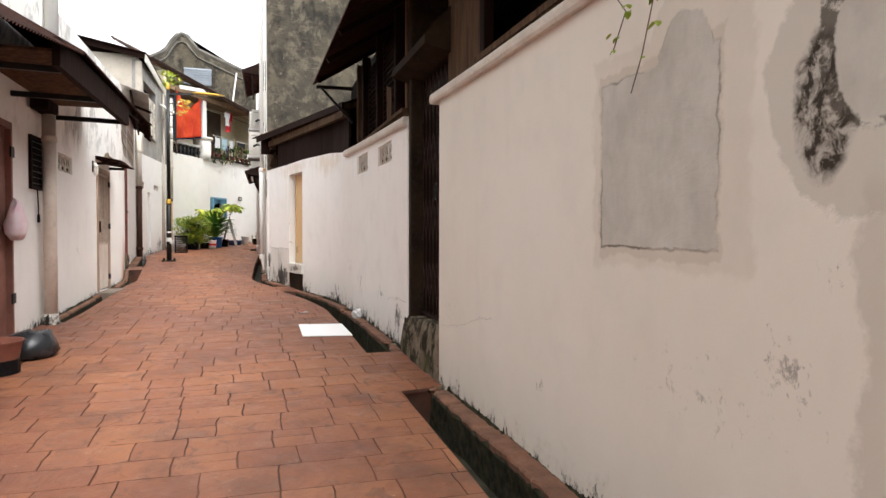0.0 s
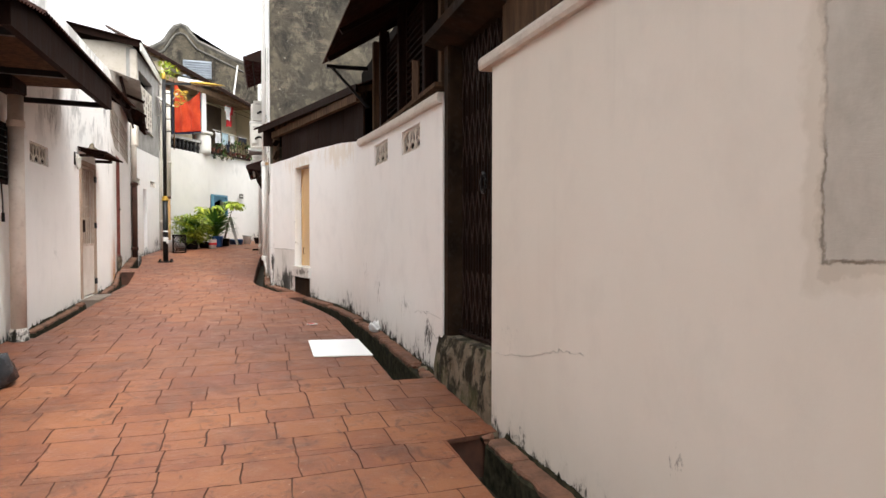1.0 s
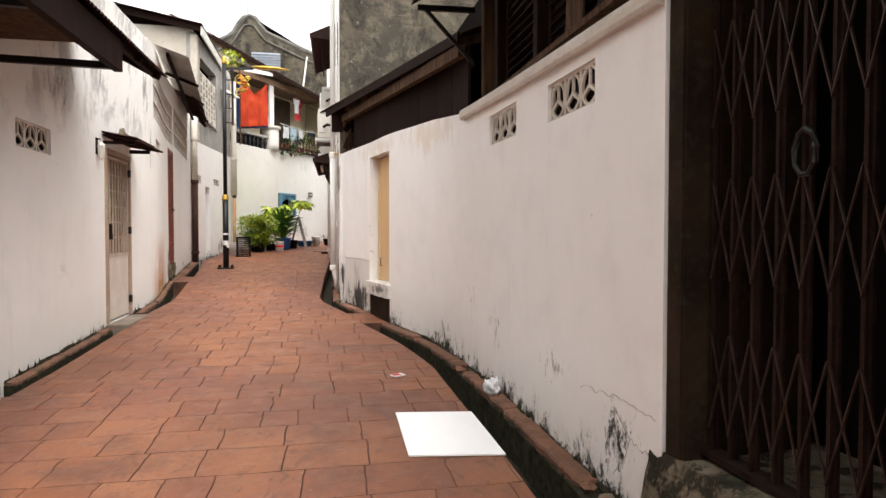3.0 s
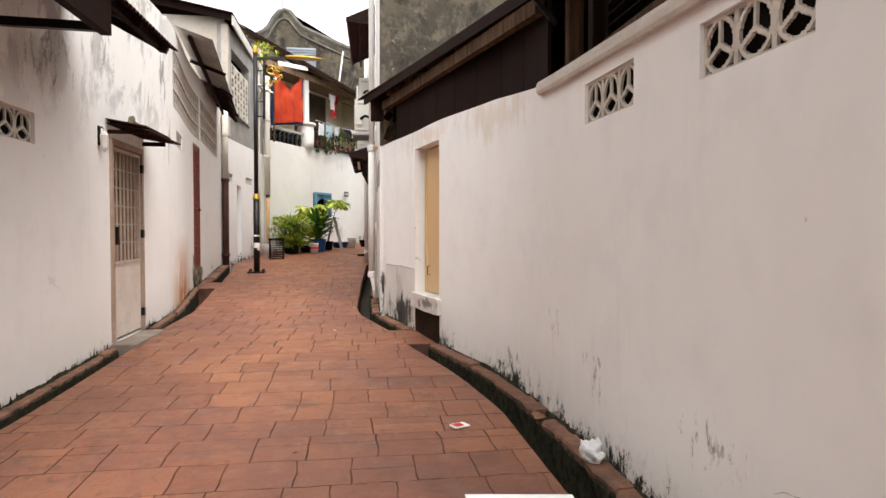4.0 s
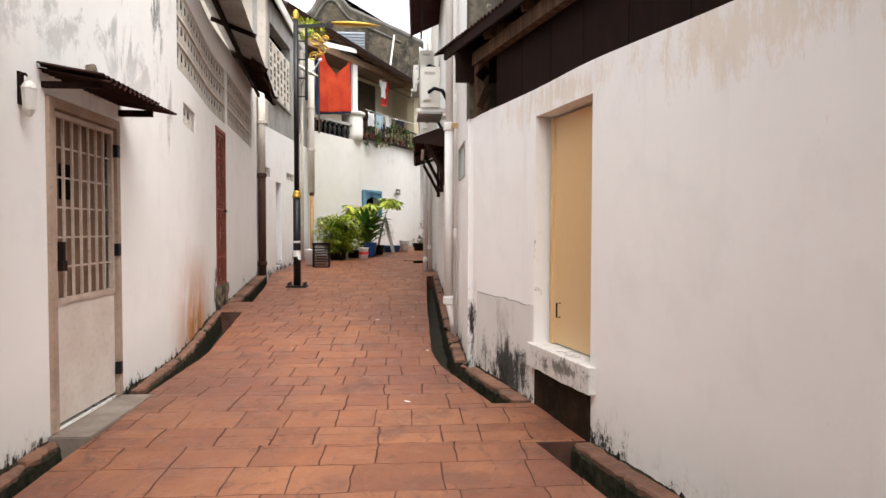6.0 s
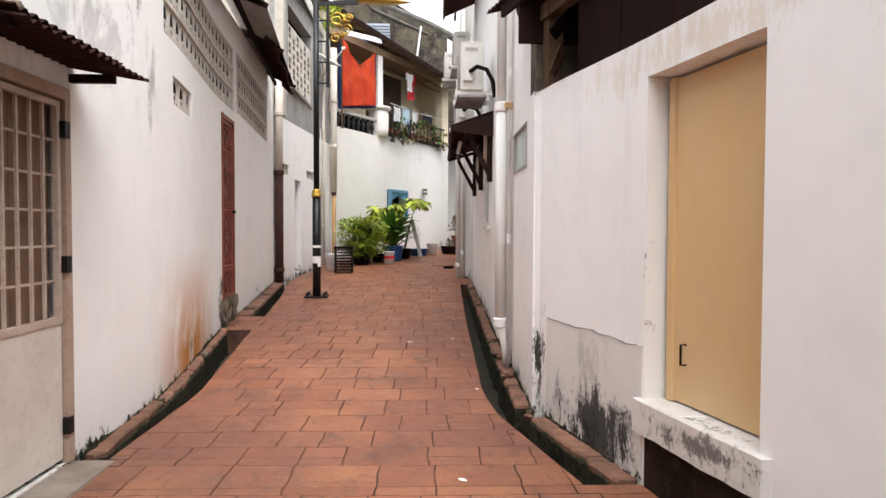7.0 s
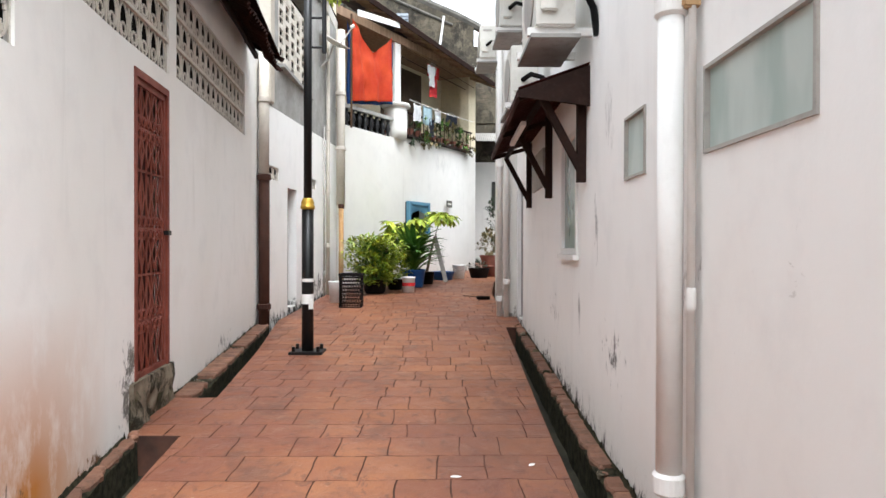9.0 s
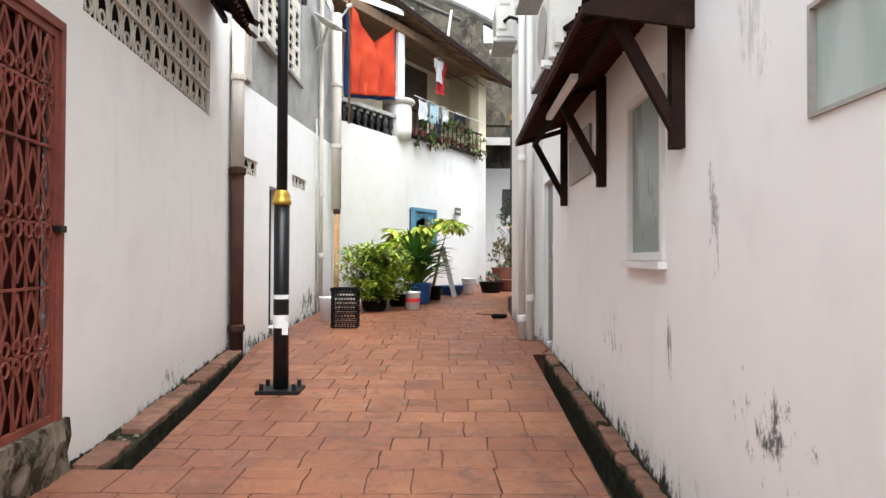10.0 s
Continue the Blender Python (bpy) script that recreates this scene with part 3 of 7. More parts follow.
# ---- plan lines (x, y) ----
R1 = [(1.80, -8.0), (1.71, 1.5), (1.66, 4.4), (1.635, 5.30)]
R2 = smooth_line([(1.655, 6.52), (1.60, 8.5), (1.53, 9.9), (1.40, 11.0), (1.00, 12.3), (0.84, 13.11), (0.50, 14.33), (0.45, 14.5)], 0.22)
R4 = [(0.44, 14.5), (0.47, 16.5), (0.63, 22.4), (0.665, 23.65)]
R5 = [(0.47, 23.65), (0.62, 27.2), (0.95, 30.0)]
L0 = [(-2.72, -8.0), (-2.62, 6.0), (-2.60, 9.5)]
LEFT = smooth_line([(-2.59, 9.5), (-2.57, 13.5), (-2.555, 14.5), (-2.62, 15.25), (-2.99, 17.5), (-3.10, 18.7), (-3.44, 21.9), (-3.54, 22.9)], 0.1, 24)
L1 = [p for p in LEFT if p[1] < 14.55] + [(along(LEFT, 14.6), 14.6)]
L2 = [(along(LEFT, 14.6), 14.6)] + [p for p in LEFT if p[1] > 14.65]
L3 = [(-3.38, 22.9), (-3.30, 25.0), (-3.16, 28.1)]
BG = smooth_line([(-3.16, 28.1), (-2.75, 28.75), (-1.95, 30.2), (-1.0, 31.8), (0.3, 34.0), (0.6, 34.6)], 0.3)

# ---- ground ----
bm = bmesh.new()
rows = [-60, 60, 70, 400]
vs = [[bm.verts.new((x, y, ground(min(y, 60)) - 0.30)) for x in (-400, 400)] for y in rows]
for a, b in zip(vs, vs[1:]):
    bm.faces.new((a[0], a[1], b[1], b[0]))
structure("ground", bm, M_DRAIN, "dark damp concrete ground below the paving", "ground")

# ---- walls ----
Y1 = (12.27, 13.13, 0.93, 2.74)


def wall_top(y):
    """Top of the middle right wall: level under the coping, higher under the timber band."""
    return float(np.interp(y, (6.5, 9.9, 9.95, 11.0, 12.3, 14.4), (2.71, 2.76, 2.83, 2.94, 2.96, 2.955)))


V1, V2 = (7.22, 7.91, 2.385, 2.635), (8.54, 9.19, 2.40, 2.66)
wall("wall_right_near", R1, 2.70, 1, M_CREAM, "cream limewashed wall with cracks and patches", thick=0.3)
wall("wall_right_mid", R2, wall_top, 1, M_WHITE, "white limewashed wall with mould along its foot", (V1, V2, Y1))
W1, W2, W3, D4 = (14.85, 15.66, 2.42, 2.79), (16.45, 16.86, 2.43, 2.81), (18.34, 19.10, 1.95, 3.03), (22.62, 23.5, 0.84, 3.0)
wall("wall_right_far", R4, 9.6, 1, M_WHITE, "tall white plastered side wall of a house", (W1, W2, W3, D4))
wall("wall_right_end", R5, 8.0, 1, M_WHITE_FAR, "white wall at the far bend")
wall("wall_left_near", L0, 8.2, -1, M_WHITE_L, "tall white plastered house wall above a sheet roof", ((7.45, 8.42, 0.30, 2.80),))
DL, VL = (12.50, 13.53, 0.47, 2.72), (10.2, 10.94, 2.43, 2.69)
wall("wall_left_mid", L1, 4.7, -1, M_WHITE_L, "white limewashed wall with stains", (DL, VL))
G1, G2, RG, V3 = (15.05, 18.62, 3.55, 4.42), (18.83, 21.90, 3.58, 4.45), (17.86, 18.62, 0.96, 3.40), (15.32, 16.10, 3.0, 3.25)
wall("wall_left_far", L2, lambda y: 4.74 + 0.03 * (y - 14.6), -1, M_WHITE_L, "white limewashed wall with rust stains", (G1, G2, RG, V3))
D3, V4, V5 = (24.0, 24.6, 0.90, 3.03), (25.2, 26.1, 3.17, 3.37), (22.95, 23.48, 3.08, 3.30)
wall("wall_left_end", L3, lambda y: 4.25 + (y - 23) * 0.03, -1, M_WHITE, "white wall below a grey upper storey", (D3, V4, V5))
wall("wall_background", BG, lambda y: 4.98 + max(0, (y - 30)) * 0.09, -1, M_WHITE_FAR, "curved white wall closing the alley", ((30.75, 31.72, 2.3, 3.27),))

wall("upper_wall_left", L3, 7.35, -1, M_GREYRENDER, "grey rendered upper storey with a block window", ((23.45, 25.75, 5.05, 6.8),), z_from=lambda y: 4.25 + (y - 23) * 0.03)

# gable of the tall house above the low roof
bm = boxes((0.44, 9.0, 14.44, 14.68, 2.96, 9.6))
structure("wall_gable", bm, M_GABLE, "blackened bare gable wall with flaking plaster", "wall")
# close the place behind: added unseen wall, kept low for light; the alley goes on
structure("wall_back", boxes((-2.7, 1.8, -8.2, -8.0, -0.6, 3.2)), M_CREAM, "added unseen wall closing the alley behind the start", "wall")
structure("upper_end_wall", boxes((-9, -3.46, 22.93, 23.1, 4.6, 7.5)), M_BEIGE, "beige upper end wall below a dark roof", "wall")
# Added near-black wall: darkness behind gate and windows put into its colour.
structure("low_house_back", boxes((2.45, 2.6, -8, 14.35, -0.5, 4.75)), M_DEEPSHADE, "added near-black wall for the shade behind gate and windows", "wall")


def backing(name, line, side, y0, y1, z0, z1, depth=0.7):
    """An added near-black box that keeps openings dark: back, top, bottom and both ends."""
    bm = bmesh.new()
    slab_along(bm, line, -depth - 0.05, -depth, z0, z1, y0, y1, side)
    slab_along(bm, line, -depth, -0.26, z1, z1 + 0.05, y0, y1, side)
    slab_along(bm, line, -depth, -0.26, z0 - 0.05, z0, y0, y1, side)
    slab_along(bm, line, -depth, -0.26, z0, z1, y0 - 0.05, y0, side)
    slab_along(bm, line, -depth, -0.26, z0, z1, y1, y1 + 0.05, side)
    return structure(name, bm, M_DEEPSHADE, "added near-black box for the shade behind the openings", "wall")


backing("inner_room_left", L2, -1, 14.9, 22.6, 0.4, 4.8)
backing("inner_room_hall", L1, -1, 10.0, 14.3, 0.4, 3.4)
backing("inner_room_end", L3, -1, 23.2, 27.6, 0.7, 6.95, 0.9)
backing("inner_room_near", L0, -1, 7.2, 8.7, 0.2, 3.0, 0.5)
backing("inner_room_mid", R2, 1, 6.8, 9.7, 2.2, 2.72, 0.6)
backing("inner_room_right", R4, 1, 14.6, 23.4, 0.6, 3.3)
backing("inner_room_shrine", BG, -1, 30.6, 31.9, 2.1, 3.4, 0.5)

# ---- copings ----
def coping(name, line, y0, y1, z, out, h, material, label, rising=False):
    bm = bmesh.new()
    prof = [(0.0, 0.0), (out * 0.75, 0.0), (out, h * 0.25), (out, h * 0.7), (out * 0.8, h), (-0.16, h * 1.05), (-0.16, 0.0)]
    rows = []
    for y in np.linspace(y0, y1, max(3, int((y1 - y0) / 0.25))):
        x = along(line, y)
        w = 0.006 * noise.noise((0, y * 2.3, z))
        zz = z + (0.02 * (y - y0) if rising else 0)
        rows.append([bm.verts.new((x - o + w, y, zz + q + w)) for o, q in prof])
    for a, b in zip(rows, rows[1:]):
        for k in range(len(prof)):
            bm.faces.new((a[k], a[(k + 1) % len(prof)], b[(k + 1) % len(prof)], b[k]))
    bm.faces.new(rows[0]), bm.faces.new(rows[-1][::-1])
    return structure(name, bm, material, label, "coping")


coping("coping_near", R1 + [(1.63, 5.46)], -6, 5.44, 2.69, 0.05, 0.085, M_COPING, "rounded plaster coping on the cream wall")
coping("coping_mid", R2, 6.53, 9.97, 2.69, 0.05, 0.095, M_COPING, "rounded plaster coping with a broken end", True)


def crack(line, pts, width, seed):
    """A thin jagged crack in a wall's plaster, through points (y, z)."""
    bm = bmesh.new()
    rows = []
    for (ya, za), (yb, zb) in zip(pts, pts[1:]):
        n = max(3, int(math.hypot(yb - ya, zb - za) / 0.02))
        for i in range(n):
            u = i / n
            y = ya + (yb - ya) * u + 0.012 * noise.noise((u * 9, ya * 5, seed))
            z = za + (zb - za) * u + 0.022 * noise.noise((u * 8, yb * 5, seed + 2))
            w = width * max(0.15, 0.6 + 1.3 * noise.noise((u * 11, ya, seed + 5)))
            x = along(line, y)
            rows.append([bm.verts.new(c) for c in ((x + 0.01, y, z - w), (x - 0.0025, y, z - w), (x - 0.0025, y, z + w), (x + 0.01, y, z + w))])
    for a, b in zip(rows, rows[1:]):
        for q in range(4):
            bm.faces.new((a[q], a[(q + 1) % 4], b[(q + 1) % 4], b[q]))
    return structure("wall_crack", bm, M_GREYRENDER, "thin dark crack in the plaster", "crack")


crack(R1, [(5.24, 0.70), (4.74, 0.78), (4.35, 0.88), (4.07, 0.905)], 0.0005, 1)
crack(R2, [(7.38, 0.735), (6.91, 0.78), (6.54, 0.765)], 0.0018, 3)
crack(R2, [(6.97, 0.72), (6.80, 0.60), (6.86, 0.48), (6.98, 0.36)], 0.006, 4)
crack(R2, [(6.80, 0.60), (6.68, 0.58), (6.56, 0.62)], 0.0025, 5)

# ---- gate recess ----
bm = bmesh.new()
prof = [(1.60, -0.2), (1.62, 0.52), (1.66, 0.66), (2.4, 0.68), (2.4, -0.2)]
rows = []
for y in np.linspace(5.30, 6.62, 9):
    rows.append([bm.verts.new((x + 0.015 * noise.noise((y * 4, z * 4, 1)), y, z + 0.015 * noise.noise((y * 5, x * 3, 2)) + (0.05 if z > 0.4 else 0) * (5.96 - y))) for x, z in prof])
for a, b in zip(rows, rows[1:]):
    for k in range(5):
        bm.faces.new((a[k], a[(k + 1) % 5], b[(k + 1) % 5], b[k]))
bm.faces.new(rows[0]), bm.faces.new(rows[-1][::-1])
bmesh.ops.subdivide_edges(bm, edges=bm.edges[:], cuts=4, use_grid_fill=True)
for v in bm.verts:
    if v.co.x < 1.75:
        q = noise.noise(v.co * 9) * 0.016 + noise.noise(v.co * 24) * 0.010
        v.co += Vector((q, 0, 0.6 * q))
structure("threshold_gate", bm, M_RAWCON, "mossy raw concrete threshold under the gate", "threshold")
structure("pillar_gate", boxes((1.664, 2.3, 6.38, 6.512, 0.5, 4.4), bevel=0.012), M_BLACKCON, "dark concrete pillar beside the gate, shade in its colour", "pillar")
bm = bmesh.new()
prof = [(1.50, 3.20), (1.50, 3.28), (1.80, 3.62), (2.1, 3.62), (2.1, 3.14), (1.75, 3.14)]
a = [bm.verts.new((x, 5.30, z)) for x, z in prof]
b = [bm.verts.new((x, 6.6, z)) for x, z in prof]
bm.faces.new(a), bm.faces.new(b[::-1])
for i in range(6):
    bm.faces.new((a[i], a[(i + 1) % 6], b[(i + 1) % 6], b[i]))
structure("lintel_gate", bm, M_BLACKCON, "dark concrete hood over the gate, shade in its colour", "lintel")

gate = thing("folding_gate", (0, 0, 0), "brown rusty folding lattice gate, closed", "gate")
GX = 1.79
ys = [5.32 + i * 0.128 for i in range(9)]
for i, y in enumerate(ys):
    part("upright", boxes((GX - 0.008, GX + 0.008, y - 0.008, y + 0.008, 0.70, 3.13), (GX + 0.02, GX + 0.034, y - 0.008, y + 0.008, 0.70, 3.13)), M_GATE, gate)
for i in range(8):
    for z0 in (0.80, 1.45, 2.10, 2.68):
        part("lattice_bar", bar(bmesh.new(), (GX - 0.010, ys[i], z0), (GX - 0.010, ys[i + 1], z0 + 0.42), 0.005, 0.009), M_LATTICE, gate)
        part("lattice_bar", bar(bmesh.new(), (GX - 0.015, ys[i + 1], z0), (GX - 0.015, ys[i], z0 + 0.42), 0.005, 0.009), M_LATTICE, gate)
part("chain", tube(bmesh.new(), [(GX - 0.03, 5.80 + 0.05 * math.sin(k * 0.7), 1.93 + 0.08 * math.cos(k * 0.7)) for k in range(10)], 0.012, 6), M_BLACK, gate, "chain with padlock")
part("track", boxes((GX - 0.03, GX + 0.05, 5.30, 6.38, 0.67, 0.70)), M_GATE, gate)

# ---- timber upper storey on the right ----
uw = thing("timber_window", (0, 0, 0), "old dark timber window above the coping, shutters ajar", "window", "upper windows")
part("sill", boxes((1.62, 1.92, 6.65, 9.85, 2.86, 2.90)), M_OLDWOOD, uw)
for y in (6.70, 7.25, 8.35, 9.40, 9.88):
    part("post", boxes((1.68, 1.80, y - 0.05, y + 0.05, 2.90, 4.2), bevel=0.008), M_OLDWOOD if y in (6.70, 9.88) else M_TIMBER, uw)
for y0, y1 in ((7.31, 8.29), (8.41, 9.34)):
    sh = part("shutter", boxes((1.76, 1.79, y0, y0 + 0.05, 2.92, 4.1), (1.76, 1.79, y1 - 0.05, y1, 2.92, 4.1), (1.76, 1.79, y0, y1, 2.92, 2.98)), M_TIMBER, uw)
    for k in range(14):
        z = 3.0 + k * 0.075
        part("slat", bar(bmesh.new(), (1.775, y0 + 0.05, z), (1.775, y1 - 0.05, z), 0.045, 0.01), M_TIMBER, sh)
part("board", bar(bmesh.new(), (1.73, 7.75, 2.92), (1.70, 7.62, 3.35), 0.28, 0.015), M_OLDWOOD, uw, "loose weathered board leaning in the window")
uw2 = thing("timber_window", (0, 0, 0), "weathered timber boarding and dark window above the cream wall", "window", "upper windows")
for i in range(5):
    part("board", boxes((1.74, 1.77, 4.55 + i * 0.165, 4.55 + i * 0.165 + 0.16, 2.82, 4.3)), M_OLDWOOD, uw2)
for y in (4.48, 3.3, 2.1, 0.9):
    part("post", boxes((1.72, 1.80, y - 0.05, y + 0.05, 2.82, 4.3), bevel=0.006), M_TIMBER, uw2)
part("sill", boxes((1.66, 1.90, -2, 4.5, 2.815, 2.86)), M_OLDWOOD, uw2)

# ---- yellow door ----
yd = thing("flush_door", (0, 0, 0), "faded yellow flush door set deep in white wall", "door")
part("leaf", slab_along(bmesh.new(), R2, -0.18, -0.14, 0.945, 2.72, 12.28, 13.08, 1, 0.8), M_YELLOW, yd)
part("frame", slab_along(bmesh.new(), R2, -0.20, -0.12, 0.935, 2.725, 13.08, 13.125, 1, 0.8), M_YELLOW, yd)
hx = along(R2, 12.98) + 0.135
part("hasp", tube(bmesh.new(), [(hx, 12.97, 1.16), (hx - 0.03, 12.97, 1.16), (hx - 0.03, 12.97, 1.27), (hx, 12.97, 1.27)], 0.007, 6), M_GATE, yd, "bent iron hasp")
structure("door_sill", slab_along(bmesh.new(), R2, -0.2, 0.05, lambda y: 0.75 + 0.02 * noise.noise((y * 6, 0, 1)), lambda y: 0.932 + 0.008 * noise.noise((y * 9, 2, 1)), 12.20, 13.16, 1, 0.05), M_PLINTH, "chipped plaster door sill", "sill")
structure("door_step", slab_along(bmesh.new(), R2, 0.0, 0.012, 0.15, 0.79, 12.26, 13.10, 1, 0.2), M_BLACKCON, "bare dark concrete below the door sill", "step")
def plinth_top(y):
    return 1.23 + 0.02 * noise.noise((y * 5, 0, 3))


structure("plinth_right", slab_along(bmesh.new(), R2, 0.0, 0.007, 0.2, plinth_top, 13.14, 14.30, 1, 0.06), M_PLINTH, "cracked mouldy plinth render", "plinth")
structure("plinth_crack", slab_along(bmesh.new(), R2, 0.0, 0.0095, lambda y: plinth_top(y) - 0.004 - 0.007 * max(0, noise.noise((y * 14, 2, 5))), lambda y: plinth_top(y) + 0.001 + 0.012 * max(0, noise.noise((y * 19, 4, 7))), 13.2, 14.28, 1, 0.02), M_GREYRENDER, "dark crumbling crack along the plinth's top", "crack")

# ---- lean-to roof with timber band ----
lr = thing("lean_to_roof", (0, 0, 0), "rusty corrugated lean-to roof with timber boarding under it", "roof")
part("sheet", corrugated(bmesh.new(), (4.2, 9.98, 4.75), (4.2, 15.0, 4.75), (0.11, 14.99, 3.72), (1.50, 9.95, 3.62)), M_ROOF, lr)
for i in range(7):
    y = 10.2 + i * 0.72
    xe = along([(1.5, 9.95), (0.11, 14.99)], y)
    part("rafter", bar(bmesh.new(), (xe + 0.06, y, 3.59), (xe + 1.6, y, 3.98), 0.05, 0.09), M_OLDWOOD, lr)
part("fascia", bar(bmesh.new(), (1.47, 10.0, 3.58), (0.22, 14.75, 3.66), 0.03, 0.11), M_TIMBER, lr)
part("wall_plate", bar(bmesh.new(), (1.50, 10.0, 3.45), (0.50, 14.4, 3.52), 0.08, 0.12), M_OLDWOOD, lr)
part("end_board", boxes((0.30, 2.4, 14.39, 14.43, 3.3, 3.75)), M_TIMBER, lr)
def wt(y):
    return wall_top(y) + 0.002
for i in range(8):
    y0, y1 = 9.97 + i * 0.5, 9.97 + (i + 1) * 0.5 - 0.008
    part("board", slab_along(bmesh.new(), R2, -0.07, -0.04, wt, 3.50, y0, y1, 1, 0.25), M_TIMBER, lr)
part("shutter", bar(bmesh.new(), (along(R2, 14.15) + 0.02, 14.12, 3.18), (along(R2, 14.15) - 0.05, 14.15, 3.0), 0.22, 0.015), M_OLDWOOD, lr, "pale board wedged in a louvre")
part("louvre", bar(bmesh.new(), (along(R2, 14.15) + 0.02, 14.12, 3.38), (along(R2, 14.15) - 0.05, 14.15, 3.28), 0.24, 0.012), M_TIMBER, lr)
part("post", slab_along(bmesh.new(), R2, -0.1, 0.01, wt, 3.50, 14.30, 14.40, 1, 0.05), M_OLDWOOD, lr)

aw = thing("sheet_awning", (0, 0, 0), "dark corrugated awning over the timber windows", "awning")
part("sheet", corrugated(bmesh.new(), (2.3, 10.03, 4.70), (2.3, -3, 4.70), (1.0, -3, 3.88), (1.0, 10.03, 3.88)), M_ROOF, aw)
part("bracket", bar(bmesh.new(), (1.05, 9.98, 3.84), (1.62, 9.95, 3.84), 0.04, 0.05), M_BLACK, aw)
part("bracket", bar(bmesh.new(), (1.1, 9.98, 3.86), (1.62, 9.95, 3.3), 0.035, 0.035), M_BLACK, aw)
for i in range(9):
    y = 9.7 - i * 1.2
    part("rafter", bar(bmesh.new(), (1.04, y, 3.86), (2.3, y, 4.64), 0.05, 0.07), M_TIMBER, aw)
# Added near-black wall, coloured as the shade under the awning.
structure("upper_wall_timber", boxes((2.3, 2.4, -8, 14.35, 2.8, 4.9)), M_DEEPSHADE, "added near-black wall for the shade under the awning", "wall")


# ---- pierced vents ----
def lattice(w, h, d, n, m, solid):
    """A pierced plate in one piece: the cells of an n by m grid that solid(u, v) keeps, d thick."""
    bm = bmesh.new()
    vs = {}

    def at(i, j, k):
        if (i, j, k) not in vs:
            vs[i, j, k] = bm.verts.new((k * d, w * i / n, h * j / m))
        return vs[i, j, k]
    keep = {(i, j) for i in range(n) for j in range(m) if solid((i + 0.5) / n, (j + 0.5) / m)}
    for i, j in keep:
        bm.faces.new((at(i, j, 0), at(i, j + 1, 0), at(i + 1, j + 1, 0), at(i + 1, j, 0)))
        bm.faces.new((at(i, j, 1), at(i + 1, j, 1), at(i + 1, j + 1, 1), at(i, j + 1, 1)))
        for (p, q), (a, b) in (((i - 1, j), ((i, j), (i, j + 1))), ((i + 1, j), ((i + 1, j + 1), (i + 1, j))), ((i, j - 1), ((i + 1, j), (i, j))), ((i, j + 1), ((i, j + 1), (i + 1, j + 1)))):
            if (p, q) not in keep:
                bm.faces.new((at(*a, 0), at(*a, 1), at(*b, 1), at(*b, 0)))
    return bm


def star_block(w, h, d=0.016):
    """A pierced block: frame, ring and three spokes."""
    def solid(u, v):
        r = math.hypot(u - 0.5, v - 0.5)
        if min(u, v, 1 - u, 1 - v) < 0.06 or 0.40 < r < 0.475:
            return True
        g = math.atan2(v - 0.5, u - 0.5) - math.pi / 2
        near = min(abs(math.sin(g - k * math.tau / 3)) if math.cos(g - k * math.tau / 3) > 0 else 9 for k in range(3))
        return r < 0.42 and near * r < 0.042
    return lattice(w, h, d, 32, 32, solid)


def leaf_block(w, h, d=0.010):
    """A pierced block: thin frame, a pointed oval with a small ring in its lower half."""
    def solid(u, v):
        if min(u, 1 - u) < 0.045 or min(v, 1 - v) < 0.036:
            return True
        c = 0.36 * max(0.0, 1 - ((v - 0.5) / 0.5) ** 2) ** 0.75
        if abs(abs(u - 0.5) - c) < 0.045:
            return True
        r = math.hypot((u - 0.5) / 0.20, (v - 0.30) / 0.15)
        return 0.80 < r < 1.12
    return lattice(w, h, d, 22, 28, solid)


def square_block(w, h, d=0.03):
    """A thick block with two openings, one above the other."""
    return lattice(w, h, d, 14, 16, lambda u, v: u < 0.20 or u > 0.80 or v < 0.15 or v > 0.85 or 0.43 < v < 0.53)


def screen(name, line, side, o, nx, nz, maker, label, group):
    """A pierced vent in a wall opening, block by block."""
    y0, y1, z0, z1 = o
    t = thing(name, (0, 0, 0), label, "vent", group)
    w, h = (y1 - y0) / nx, (z1 - z0) / nz
    deep = 0.016 if maker is leaf_block else (0.035 if maker is square_block else 0.035)
    # Added sheet close behind the blocks; its near-black colour is the holes' shade.
    part("mesh_backing", slab_along(bmesh.new(), line, -0.058, -0.053, z0, z1, y0, y1, side, 0.1), M_DEEPSHADE, t, "added near-black sheet for the shade in the holes")
    me = None
    if nz > 1 and maker is leaf_block:
        for j in range(1, nz):
            part("rail", slab_along(bmesh.new(), line, -0.03, 0.002, z0 + j * h - 0.015, z0 + j * h + 0.015, y0, y1, side, 0.3), M_BREEZE, t)
    for i in range(nx):
        ya, yb = y0 + i * w, y0 + (i + 1) * w
        xa, xb = along(line, ya), along(line, yb)
        turn = -math.degrees(math.atan2(xb - xa, yb - ya))
        for j in range(nz):
            shift = h * 0.5 if maker is square_block and i % 2 else 0.0
            if shift and j == nz - 1:
                for q in (z0, z1 - h / 2):
                    part("half_block", boxes((-0.03, 0.0, 0, w, 0, h / 2)), M_BREEZE, t).matrix_basis = pose(xa - 0.012, ya, q, 0, 0, turn)
                continue
            if me is None:
                ob = part("block", maker(w, h), M_BREEZE, t)
                me = ob.data
            else:
                ob = new("block", me)
                ob.parent = t
            ob.matrix_basis = pose(xa + (0.02 if side > 0 else -0.012 - deep), ya, z0 + j * h + shift, 0, 0, turn)
    return t


